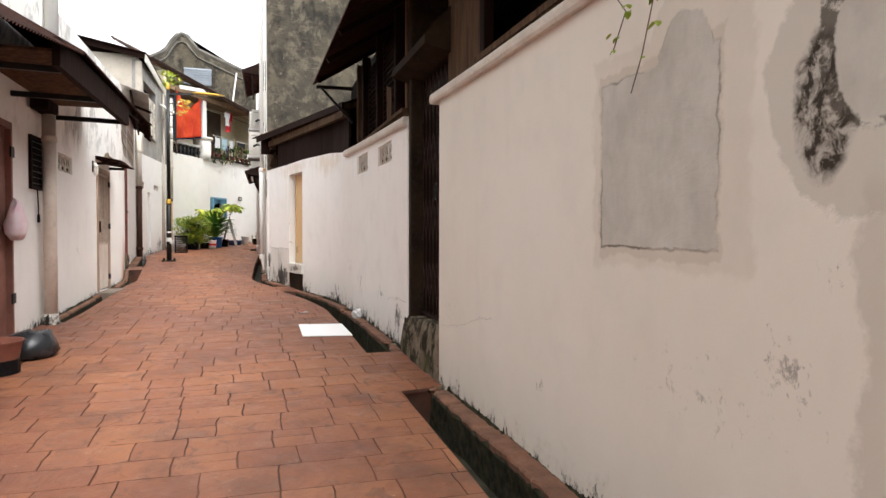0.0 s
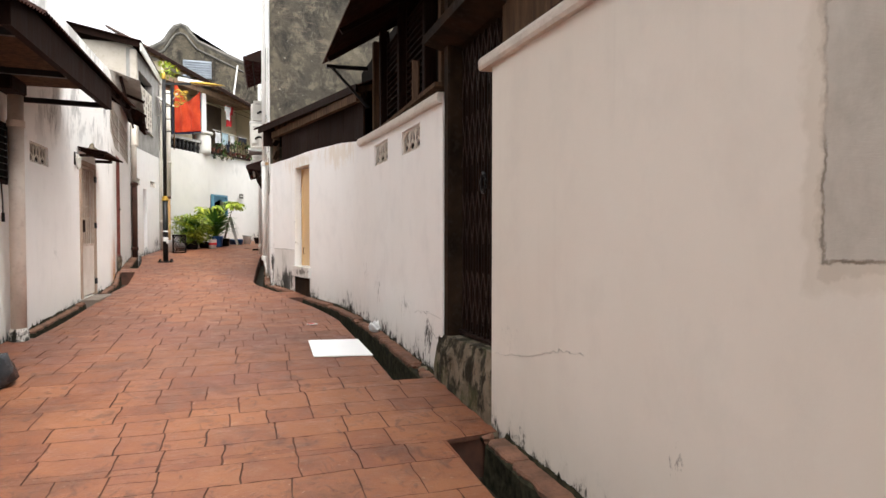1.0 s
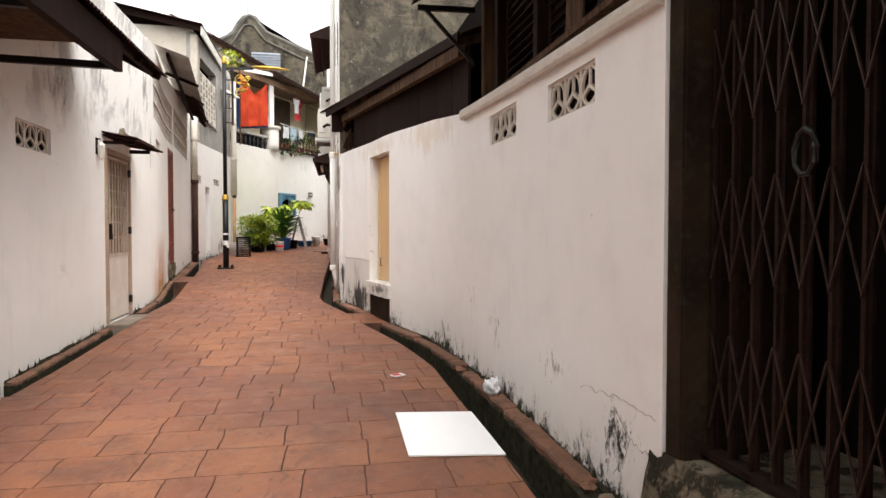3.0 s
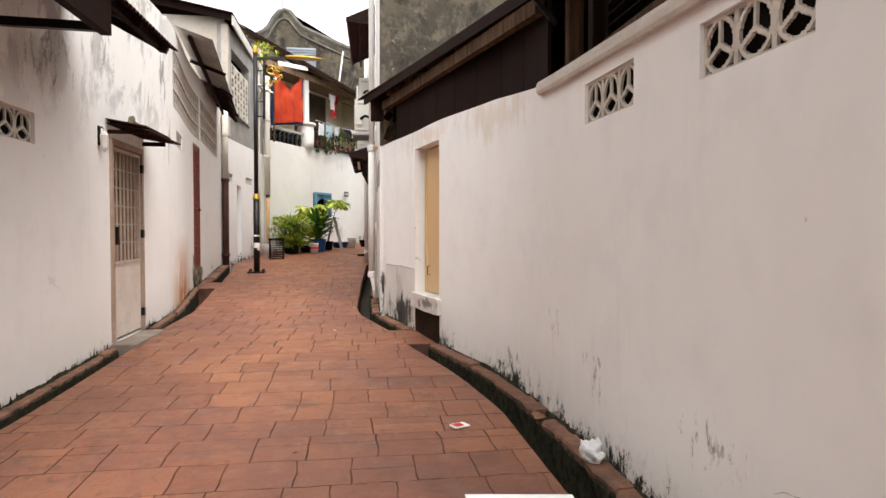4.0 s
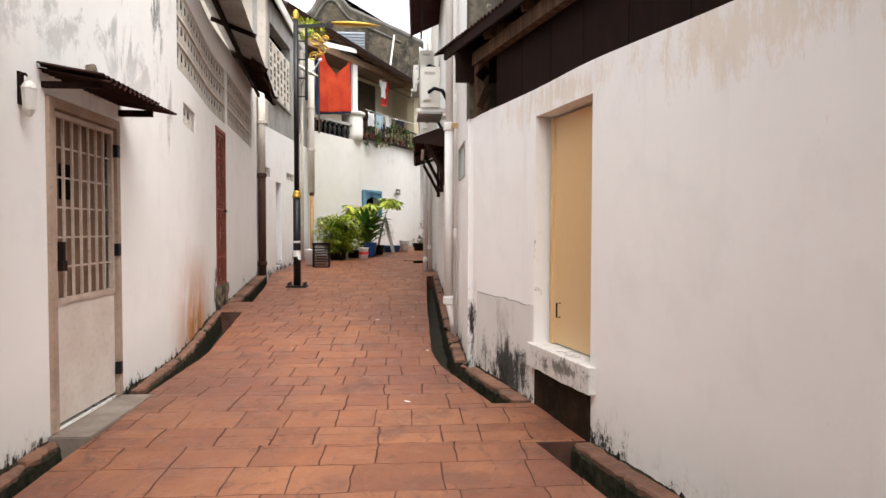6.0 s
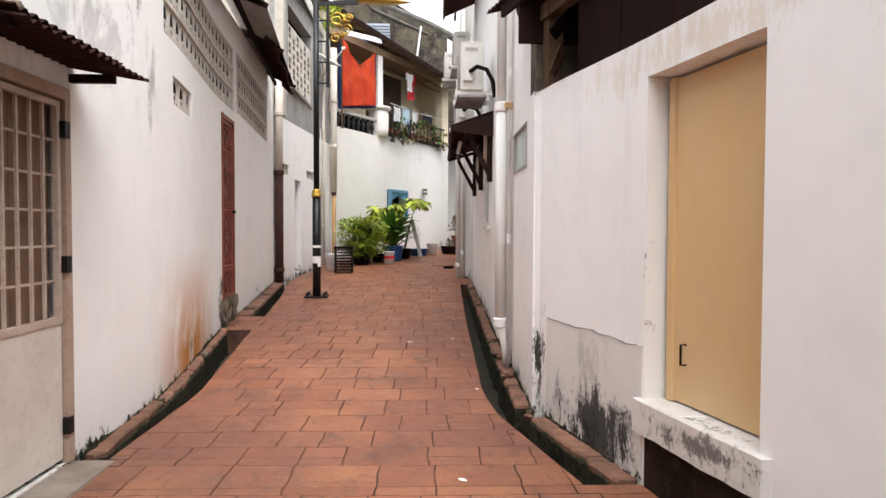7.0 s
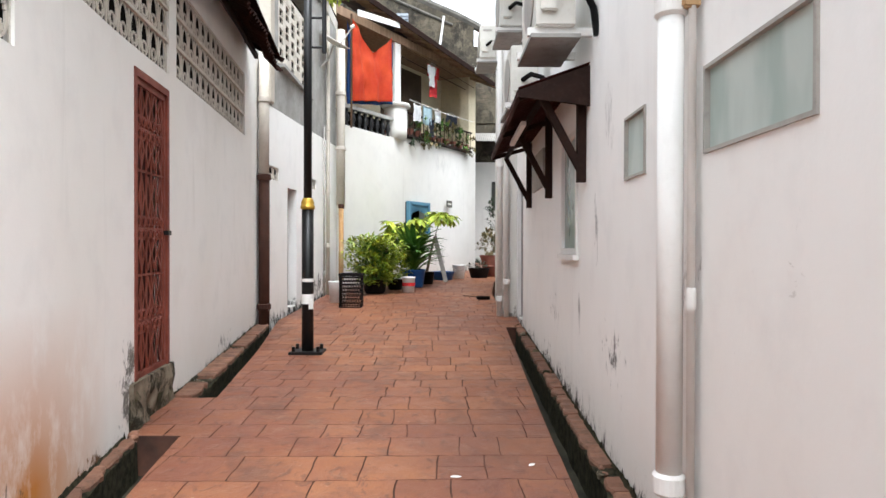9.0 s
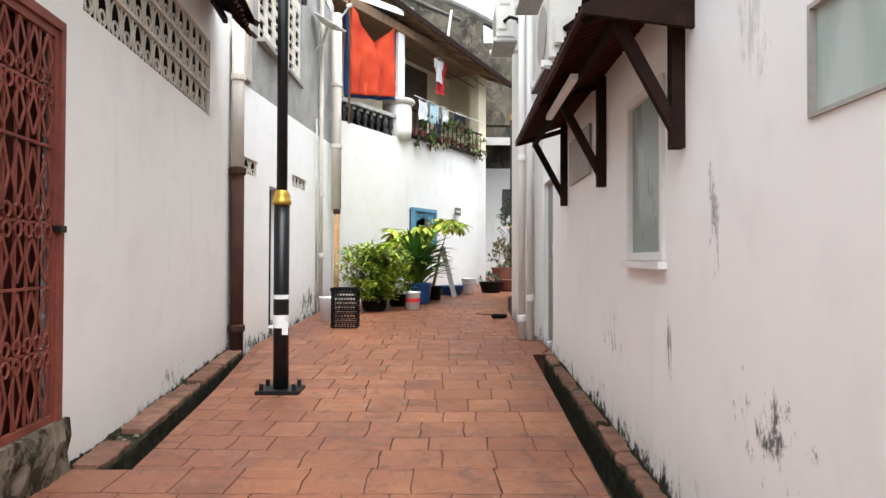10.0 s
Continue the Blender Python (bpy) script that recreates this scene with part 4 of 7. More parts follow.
screen("pierced_vent", R2, 1, V1, 3, 1, star_block, "grey pierced cement vent with star rings", "vents")
screen("pierced_vent", R2, 1, V2, 3, 1, star_block, "grey pierced cement vent with star rings", "vents")
screen("pierced_vent", L1, -1, VL, 3, 1, star_block, "grey pierced cement vent in stained wall", "vents")
screen("pierced_vent", L2, -1, V3, 3, 1, leaf_block, "small grey pierced cement vent", "vents")
screen("pierced_vent", L3, -1, V5, 2, 1, leaf_block, "small grey vent beside a brown downpipe", "vents")
screen("pierced_vent", L3, -1, V4, 4, 1, leaf_block, "small grey vent below a grey storey", "vents")
screen("block_screen", L2, -1, G1, 17, 3, leaf_block, "pale pierced block screen under the roof", "screens")
screen("block_screen", L2, -1, G2, 14, 3, leaf_block, "pale pierced block screen beside a downpipe", "screens")


screen("block_screen", L3, -1, (23.5, 25.7, 5.08, 6.42), 6, 4, square_block, "cream block window of the upper storey", "screens")

# ---- left: near house ----
nd = thing("plank_door", (0, 0, 0), "brown painted door under a sheet roof, shut", "door")
part("leaf", boxes((-2.70, -2.66, 7.50, 8.37, 0.32, 2.72), (-2.66, -2.645, 7.60, 8.27, 0.50, 1.35), (-2.66, -2.645, 7.60, 8.27, 1.55, 2.55), bevel=0.006), M_BROWNDOOR, nd)
part("frame", boxes((-2.68, -2.60, 8.37, 8.42, 0.30, 2.80), (-2.68, -2.60, 7.45, 7.50, 0.30, 2.80), (-2.68, -2.60, 7.50, 8.37, 2.72, 2.80)), M_BROWNDOOR, nd)
for z in (0.7, 1.6, 2.4):
    part("hinge", boxes((-2.605, -2.585, 8.34, 8.44, z, z + 0.12)), M_BLACK, nd)
bag = thing("plastic_bag", (0, 0, 0), "pink and white plastic bag hung on a door", "bag")
bm = bmesh.new()
lathe(bm, [(0.02, 0.30), (0.05, 0.24), (0.09, 0.12), (0.12, 0.0), (0.12, -0.10), (0.06, -0.18), (0.01, -0.19)], 14, (-2.52, 8.25, 1.62))
for v in bm.verts:
    v.co += Vector((0.03, 0.05, 0.03)) * noise.noise(v.co * 14)
part("sack", bm, worn("thin_plastic", (0.72, 0.66, 0.66), (0.70, 0.48, 0.52), 7, 0.35, 0, 0.2, 0.1, (0.5, 0.3, 0.35)), bag, "", True)
mb = thing("louvre_window", (0, 0, 0), "small dark louvred window with a hanging cord", "window")
part("frame", boxes((-2.60, -2.565, 8.97, 9.01, 2.08, 2.76), (-2.60, -2.565, 9.38, 9.42, 2.08, 2.76), (-2.60, -2.565, 9.01, 9.38, 2.08, 2.12), (-2.60, -2.565, 9.01, 9.38, 2.72, 2.76)), M_TIMBER, mb)
# Near-black sheet: the shade between the slats, put into colour.
part("backing", boxes((-2.60, -2.594, 9.01, 9.38, 2.12, 2.72)), M_DEEPSHADE, mb)
for k in range(8):
    part("slat", bar(bmesh.new(), (-2.582, 9.01, 2.155 + k * 0.075), (-2.582, 9.38, 2.155 + k * 0.075), 0.035, 0.012), M_DIMGLASS, mb)
part("cord", tube(bmesh.new(), [(-2.57, 9.20, 2.10), (-2.56, 9.20, 1.85), (-2.565, 9.22, 1.74)], 0.008, 6), M_RUBBER, mb)
part("knob", tube(bmesh.new(), [(-2.565, 9.22, 1.76), (-2.565, 9.225, 1.66)], 0.018, 8), M_RUBBER, mb)
M_DUSTY = worn("dusty_cream_paint", (0.68, 0.59, 0.50), (0.54, 0.44, 0.36), 2, 0.8, 0, 0.15, 0.35, (0.22, 0.15, 0.11))
col = thing("round_pillar", (-2.47, 9.35, ground(9.3)), "thick cream painted round pillar against the wall", "pillar")
part("shaft", tube(bmesh.new(), [(0, 0, -0.02), (0, 0, 2.75)], 0.078, 18), M_DUSTY, col, "", True)
part("collar", tube(bmesh.new(), [(0, 0, 2.40), (0, 0, 2.47)], 0.09, 18), M_DUSTY, col)
part("bracket", boxes((-0.10, 0.10, -0.42, 0.06, 2.75, 2.90), bevel=0.015), M_TIMBER, col, "dark timber bracket")
part("base", lathe(bmesh.new(), [(0.10, -0.02), (0.098, 0.10), (0.082, 0.14)], 16), M_PLINTH, col)
up = thing("downpipe", (-2.50, 9.62, 3.9), "wide white downpipe at the corner of the tall house", "pipe", "pipes")
part("pipe", tube(bmesh.new(), [(0, 0, 0), (0, 0, 4.4)], 0.085, 16), M_PVC, up, "", True)
part("collar", lathe(bmesh.new(), [(0.09, 1.2), (0.105, 1.22), (0.105, 1.28), (0.09, 1.3)], 16), M_PVC, up)

l0r = thing("lean_to_roof", (0, 0, 0), "dark brown corrugated roof over the near house door", "roof")
part("sheet", corrugated(bmesh.new(), (-2.6, 11.5, 3.94), (-2.6, 7.2, 3.94), (-1.58, 7.2, 3.37), (-1.58, 11.5, 3.40)), M_ROOF, l0r)
part("sheet", corrugated(bmesh.new(), (-2.6, 7.26, 3.93), (-2.6, 3.4, 3.45), (-1.58, 3.4, 2.72), (-1.58, 7.26, 3.36)), M_ROOF, l0r, "sagging older sheet")
part("sheet", corrugated(bmesh.new(), (-2.6, 3.45, 3.44), (-2.6, -3, 3.44), (-1.9, -3, 2.92), (-1.9, 3.45, 2.92)), M_ROOF, l0r)
part("beam", bar(bmesh.new(), (-1.68, 6.6, 3.20), (-1.66, 10.0, 3.22), 0.07, 0.27), M_TIMBER, l0r)
part("soffit", boxes((-2.6, -1.72, 7.0, 9.9, 3.30, 3.33)), M_OLDWOOD, l0r)
for y in (9.93, 8.4, 7.0):
    part("tie", bar(bmesh.new(), (-2.6, y, 3.14), (-1.66, y, 3.12), 0.05, 0.06), M_BLACK, l0r)
for y in (11.3, 10.6):
    part("rafter", bar(bmesh.new(), (-2.6, y, 3.88), (-1.62, y, 3.35), 0.05, 0.06), M_TIMBER, l0r)
part("purlin", bar(bmesh.new(), (-1.70, 9.9, 3.38), (-1.70, 11.45, 3.40), 0.05, 0.06), M_TIMBER, l0r)

# ---- left: grille door with hood ----
M_TAN = worn("tan_frame_paint", (0.42, 0.31, 0.235), (0.33, 0.235, 0.17), 4, 0.7, 0, 0.2, 0.4)
M_TANDARK = worn("brown_board", (0.23, 0.135, 0.085), (0.165, 0.10, 0.065), 3, 0.75, 0, 0.2, 0.3, (0.05, 0.035, 0.03), (1, 1, 0.5))
M_TANBAR = worn("pale_tan_bar_paint", (0.52, 0.43, 0.35), (0.42, 0.33, 0.26), 7, 0.6, 0.1, 0.2, 0.5, (0.15, 0.08, 0.05))
gd = thing("grille_door", (0, 0, 0), "pale steel door with a tan grille over brown boards, shut", "door")
part("frame", boxes((-2.63, -2.548, 12.50, 12.565, 0.47, 2.72), (-2.63, -2.548, 13.475, 13.53, 0.47, 2.72), (-2.63, -2.548, 12.565, 13.475, 2.65, 2.72)), M_TAN, gd)
part("lower_panel", boxes((-2.605, -2.58, 12.58, 13.46, 0.50, 1.32)), M_DOORGREY, gd, "pale grey sheet panel")
for i in range(5):
    part("board", boxes((-2.67, -2.645, 12.575 + i * 0.177, 12.748 + i * 0.177, 1.32, 2.65)), M_TANDARK, gd)
# Plate on the boards, coloured near-black as an opening's shade.
part("letter_flap", boxes((-2.645, -2.635, 12.78, 12.93, 2.05, 2.30)), M_DEEPSHADE, gd, "near-black plate for the shade of a small opening")
part("rail", boxes((-2.605, -2.57, 12.58, 13.46, 1.32, 1.36), (-2.605, -2.57, 12.58, 13.46, 2.60, 2.635), (-2.605, -2.57, 12.58, 12.615, 1.36, 2.60), (-2.605, -2.57, 13.425, 13.46, 1.36, 2.60)), M_TANBAR, gd)
for i in range(1, 7):
    y = 12.615 + i * 0.81 / 7
    part("bar", boxes((-2.594, -2.578, y - 0.008, y + 0.008, 1.36, 2.60)), M_TANBAR, gd)
for i in range(1, 6):
    part("cross_bar", boxes((-2.602, -2.588, 12.615, 13.425, 1.36 + i * 0.207, 1.373 + i * 0.207)), M_TANBAR, gd)
for z in (0.65, 1.62, 2.42):
    part("hinge", boxes((-2.575, -2.535, 13.45, 13.50, z, z + 0.10)), M_BLACK, gd)
part("latch", boxes((-2.575, -2.53, 12.60, 12.66, 1.55, 1.62), (-2.575, -2.53, 12.61, 12.64, 1.62, 1.75)), M_GATE, gd)
structure("door_slab", boxes((-2.62, -2.30, 12.46, 13.55, 0.30, ground(13) + 0.012), bevel=0.008), worn("pale_step", (0.24, 0.20, 0.165), (0.17, 0.13, 0.10), 4, 0.85, 0, 0.3, 0.3), "grey concrete slab in front of the door", "step")
hood = thing("door_hood", (0, 0, 0), "small bent corrugated hood over the grille door", "hood")
part("sheet", corrugated(bmesh.new(), (-2.57, 12.42, 2.87), (-2.57, 13.60, 2.87), (-2.14, 13.68, 2.81), (-2.12, 12.42, 2.79)), M_ROOF, hood)
part("sheet", corrugated(bmesh.new(), (-2.57, 12.40, 2.905), (-2.57, 13.40, 2.905), (-2.20, 13.46, 2.855), (-2.16, 12.40, 2.835)), M_ROOF, hood, "shorter sheet laid on top")
part("bracket", boxes((-2.575, -2.20, 12.46, 12.50, 2.76, 2.80)), M_TIMBER, hood)
part("bracket", boxes((-2.575, -2.30, 13.55, 13.59, 2.77, 2.82)), M_TIMBER, hood)
bm = lathe(bmesh.new(), [(0.10, 0.0), (0.085, 0.035), (0.05, 0.06), (0.035, 0.11), (0.01, 0.125)], 9, (-2.47, 12.92, 2.905))
for v in bm.verts:
    v.co += Vector((0.02, 0.03, 0.012)) * noise.noise(v.co * 17)
part("weight", bm, M_RAWCON, hood, "lump of concrete weighing the sheet down")
wl = thing("wall_lamp", (0, 0, 0), "small dusty white wall lantern", "lamp")
part("shade", lathe(bmesh.new(), [(0.012, -0.13), (0.026, -0.11), (0.036, -0.09), (0.042, 0.03), (0.046, 0.04), (0.03, 0.07), (0.012, 0.085), (0.012, 0.11)], 8, (-2.52, 12.23, 2.66)), M_AC, wl)
part("arm", tube(bmesh.new(), [(-2.52, 12.23, 2.76), (-2.54, 12.23, 2.79), (-2.572, 12.23, 2.77)], 0.008, 6), M_GATE, wl)
part("wall_plate", boxes((-2.576, -2.562, 12.205, 12.255, 2.60, 2.80)), M_GATE, wl)

# ---- left: red gate ----
rg = thing("grille_gate", (0, 0, 0), "red oxide steel gate with scroll grille, shut", "gate")
rx = [(along(L2, y), y) for y in (17.82, 18.60)]
turn = -math.degrees(math.atan2(rx[1][0] - rx[0][0], rx[1][1] - rx[0][1]))
rg.matrix_world = pose(rx[0][0] - 0.03, rx[0][1], 0.96, 0, 0, turn)
RW, RH = math.hypot(rx[1][0] - rx[0][0], 0.78), 2.44
part("outer_frame", boxes((-0.04, 0.04, 0, 0.05, 0, RH), (-0.04, 0.04, RW - 0.05, RW, 0, RH), (-0.04, 0.04, 0.05, RW - 0.05, RH - 0.06, RH)), M_REDGATE, rg)
part("leaf_frame", boxes((-0.015, 0.02, 0.05, 0.085, 0.0, RH - 0.06), (-0.015, 0.02, RW - 0.085, RW - 0.05, 0.0, RH - 0.06), (-0.015, 0.02, 0.085, RW - 0.085, 0.0, 0.05), (-0.015, 0.02, 0.085, RW - 0.085, RH - 0.11, RH - 0.06)), M_REDGATE, rg)
part("backing", boxes((-0.10, -0.085, 0.02, RW - 0.02, 0.0, RH - 0.02)), M_MAROON, rg, "dark maroon boards behind the grille")
nb = 6
for i in range(nb):
    y = 0.11 + i * (RW - 0.22) / (nb - 1)
    part("bar", boxes((-0.006, 0.006, y - 0.008, y + 0.008, 0.05, RH - 0.11)), M_REDGATE, rg)
for z in (0.45, 0.82, 1.20, 1.66, 2.0):
    part("rail", boxes((-0.01, 0.012, 0.085, RW - 0.085, z - 0.008, z + 0.008)), M_REDGATE, rg)
for z in (0.45, 1.20, 2.0):
    for i in range(6):
        y = 0.14 + i * (RW - 0.28) / 5
        for dz in (-0.052, 0.052):
            bm = bmesh.new()
            tube(bm, [(0.014, y + 0.038 * math.cos(k * math.tau / 10) * (1 - k * 0.02), z + dz + 0.046 * math.sin(k * math.tau / 10) * (1 - k * 0.02)) for k in range(13)], 0.008, 5)
            part("scroll", bm, M_REDGATE, rg)
for z0, z1 in ((0.06, 0.40), (0.50, 0.80), (0.86, 1.12), (1.28, 1.62), (1.70, 1.94), (2.06, 2.32)):
    for i in range(4):
        y = 0.13 + i * (RW - 0.22) / 4
        m = (z0 + z1) / 2
        bm = bmesh.new()
        w = (RW - 0.22) / 8
        for s in (-1, 1):
            bar(bm, (0.012, y + w, z0), (0.012, y + w + s * w * 0.8, m), 0.006, 0.020)
            bar(bm, (0.012, y + w + s * w * 0.8, m), (0.012, y + w, z1), 0.006, 0.020)
        part("diamond", bm, M_REDGATE, rg)
part("latch", boxes((0.0, 0.06, RW - 0.09, RW - 0.01, 1.15, 1.19)), M_BLACK, rg)
bm = slab_along(bmesh.new(), L2, -0.2, 0.03, 0.3, 0.967, 17.72, 18.66, -1, 0.1)
bmesh.ops.subdivide_edges(bm, edges=bm.edges[:], cuts=5, use_grid_fill=True)
for v in bm.verts:
    if v.co.z < 0.96:
        v.co += Vector((1, 0.3, 0)) * (0.05 * noise.noise(v.co * 7) + 0.03 * noise.noise(v.co * 17) )
        v.co.x = max(v.co.x, along(L2, v.co.y) + 0.006) if v.co.x > along(L2, v.co.y) - 0.1 else v.co.x
structure("gate_sill", bm, M_RAWCON, "broken mouldy concrete sill below the red gate", "sill")

# ---- left roofs ----
l2r = thing("lean_to_roof", (0, 0, 0), "black rusty sheet roof over block screens", "roof")
def eave(y):
    return Vector((-2.10 - (y - 15.35) * 0.1265, y, 4.66 + (y - 15.35) * 0.006))


def ridge(y):
    return Vector((-2.66 - (y - 15.35) * 0.142, y, 4.86 + (y - 15.35) * 0.03))


for y0, y1, mat, dz, label in ((15.36, 17.5, M_GREYSHEET, 0.0, "weathered grey sheet"), (17.4, 19.5, M_GREYSHEET, 0.02, "weathered grey sheet"), (19.4, 22.05, M_ROOF, 0.005, "sooty black sheet")):
    up = Vector((0, 0, dz))
    part("sheet", corrugated(bmesh.new(), ridge(y0) + up, ridge(y1) + up, eave(y1) + up, eave(y0) + up, 0.09, 0.006, 0.004, 3), mat, l2r, label)
bm = corrugated(bmesh.new(), (-2.72, 18.9, 4.72), (-3.12, 22.0, 4.62), (-2.96, 22.02, 4.50), (-2.58, 18.95, 4.60), 0.11, 0.02, 0.006, 3)
for v in bm.verts:
    v.co += Vector((0.05, 0.02, 0.06)) * noise.noise(v.co * 3.1)
part("hanging_scrap", bm, M_ROOF, l2r, "torn black sheet hanging under the eave")
part("beam", bar(bmesh.new(), (-2.50, 15.6, 4.75), (-3.30, 22.0, 4.73), 0.05, 0.07), M_TIMBER, l2r)
for y in (17.45, 19.45, 21.9):
    part("rafter", bar(bmesh.new(), eave(y) - Vector((-0.04, 0, 0.05)), ridge(y) - Vector((0, 0, 0.06)), 0.04, 0.06), M_TIMBER, l2r)
ur = thing("upper_roof", (0, 0, 0), "dark rusty sheet roof with a white fascia", "roof")
bm = bmesh.new()
corrugated(bm, (-9, 22.4, 8.60), (-9, 28.4, 8.60), (-3.15, 28.4, 7.52), (-3.15, 22.6, 7.52), 0.09, 0.012, 0.01)
part("sheet", bm, M_ROOF, ur)
part("end_board", bar(bmesh.new(), (-9, 22.72, 8.50), (-3.2, 22.72, 7.43), 0.04, 0.2), M_TIMBER, ur)
part("fascia", boxes((-3.20, -3.16, 22.7, 28.3, 7.22, 7.48)), M_AC, ur, "white painted fascia")
structure("pillar_corner_left", boxes((-3.52, -3.33, 22.88, 23.12, 4.3, 7.3), bevel=0.01), M_BEIGE, "pale beige corner pillar of the upper storey", "pillar")
structure("window_sill_upper", boxes((-3.42, -3.24, 23.4, 25.8, 4.98, 5.04)), M_GREYRENDER, "grey window sill of the upper storey", "sill")
# Flat panel in the opening; the recess's shade is put into its colour.
structure("black_door", boxes((-3.52, -3.48, 24.0, 24.6, 0.9, 3.03)), M_DEEPSHADE, "near-black panel for the shade in a recessed doorway", "door")


def pipe(name, pts, r, material, label, collars=(), n=14, collar_mat=None):
    t = thing(name, pts[0], label, "pipe", "pipes")
    o = Vector(pts[0])
    part("pipe", tube(bmesh.new(), [Vector(p) - o for p in pts], r, n), material, t, "", True)
    for z in collars:
        part("collar", lathe(bmesh.new(), [(r * 1.05, -0.05), (r * 1.28, -0.035), (r * 1.28, 0.035), (r * 1.05, 0.05)], n, (0, 0, z - o.z)), collar_mat or material, t)
    return t


pipe("downpipe", [(-3.42, 22.82, 3.1), (-3.42, 22.82, 5.0)], 0.078, M_OLDPVC, "pale dusty downpipe above a brown one", (4.3,))
pipe("downpipe", [(-3.42, 22.82, ground(22.8) - 0.1), (-3.42, 22.82, 3.1)], 0.085, M_BROWNPIPE, "dark brown downpipe with a collar", (3.08, 1.05))
pipe("downpipe", [(-3.14, 26.9, ground(27) - 0.02), (-3.14, 26.9, 7.1)], 0.04, M_OLDPVC, "thin white downpipe with brackets", (2.0, 3.2, 4.6))
pipe("downpipe", [(-3.16, 26.55, 0.9), (-3.16, 26.55, 4.6)], 0.018, M_GREYPIPE, "thin grey conduit on a white wall", (1.4,))
pipe("downpipe", [(-2.98, 27.75, ground(28)), (-2.98, 27.75, 1.35), (-2.98, 27.75, 2.95)], 0.058, M_RUSTPIPE, "rust stained downpipe in the corner", (2.93,), 14, M_BROWNPIPE)
pipe("downpipe", [(-3.0, 27.8, 2.95), (-3.0, 27.8, 7.1)], 0.10, M_OLDPVC, "wide cream downpipe in the corner", (4.3, 5.6))
pipe("downpipe", [(0.345, 15.76, 3.05), (0.345, 15.76, 9.5)], 0.046, M_PVC, "white upper downpipe on the white wall")
mp = pipe("downpipe", [(0.345, 15.76, 1.0), (0.345, 15.76, 3.12)], 0.056, M_PVC, "thick white downpipe with collar and elbow", (3.08, 0.98), 20)
part("outlet", tube(bmesh.new(), [(0, 0, -0.02), (0.02, -0.01, -0.12), (0.05, -0.02, -0.24), (0.07, -0.02, -0.42)], 0.045, 16), M_PVC, mp, "narrower outlet bent to the wall", True)
part("strap", boxes((0.02, 0.10, -0.085, -0.04, 2.05, 2.12), bevel=0.01), M_RUSTPIPE, mp, "rusty strap")
pipe("downpipe", [(0.415, 15.70, 0.55), (0.415, 15.70, 9.5)], 0.018, M_PVC, "thin white pipe beside the downpipe", (1.8, 3.4))
pipe("downpipe", [(0.38, 23.72, ground(23.7) - 0.02), (0.38, 23.72, 7.8)], 0.052, M_PVC, "white downpipe at the far corner", (1.1, 3.4))
pipe("downpipe", [(0.48, 23.58, ground(23.7)), (0.48, 23.58, 7.8)], 0.045, M_PVC, "white downpipe beside a grey door", (1.4,))

# ---- right: windows, door, awning ----
def frosted_window(o, label, mat=M_FROST, white=False):
    y0, y1, z0, z1 = o
    xm = along(R4, (y0 + y1) / 2)
    turn = -math.degrees(math.atan2(along(R4, y1) - along(R4, y0), y1 - y0))
    w = thing("fixed_window", (along(R4, y0), y0, z0), label, "window", "side windows", turn)
    W, H = y1 - y0, z1 - z0
    fm = M_PVC if white else M_GREYPIPE
    t = 0.05 if white else 0.016
    x0, x1 = (-0.02, 0.06) if white else (-0.012, 0.05)
    part("frame", boxes((x0, x1, 0, t, 0, H), (x0, x1, W - t, W, 0, H), (x0, x1, t, W - t, 0, t), (x0, x1, t, W - t, H - t, H)), fm, w)
    part("pane", boxes((0.012, 0.02, t, W - t, t, H - t)), mat, w, "frosted glass pane")
    if white:
        part("sill", boxes((-0.05, 0.05, -0.03, W + 0.03, -0.05, -0.005)), M_PVC, w)
    return w


frosted_window(W1, "wide frosted greenish window in a grey frame")
frosted_window(W2, "small frosted window in a grey frame")
frosted_window(W3, "tall white framed window with dim frosted pane", M_DIMFROST, True)
hung = thing("wall_board", (along(R4, 20.3), 20.3, 2.72), "grey framed board hung under the awning", "board", "", -1.6)
part("panel", boxes((-0.03, -0.005, 0, 1.0, 0, 0.45)), M_GREYPIPE, hung)

d4 = thing("steel_door", (along(R4, 22.62) + 0.06, 22.62, 0.84), "grey steel door ajar with a lever handle", "door", "", -1.6)
part("leaf", boxes((0, 0.04, 0.03, 0.85, 0.02, 2.12)), worn("grey_door", (0.20, 0.19, 0.18), (0.26, 0.25, 0.23), 2, 0.5, 0.2, 0.1, 0.3), d4)
part("frame", boxes((-0.06, 0.05, 0, 0.03, 0, 2.16), (-0.06, 0.05, 0.85, 0.88, 0, 2.16)), M_PVC, d4)
part("handle", tube(bmesh.new(), [(0, 0.12, 1.1), (-0.06, 0.12, 1.1), (-0.06, 0.24, 1.1)], 0.012, 8), M_GREYPIPE, d4)
part("lock", boxes((-0.05, 0.0, 0.09, 0.16, 1.18, 1.32), bevel=0.008), M_PVC, d4)


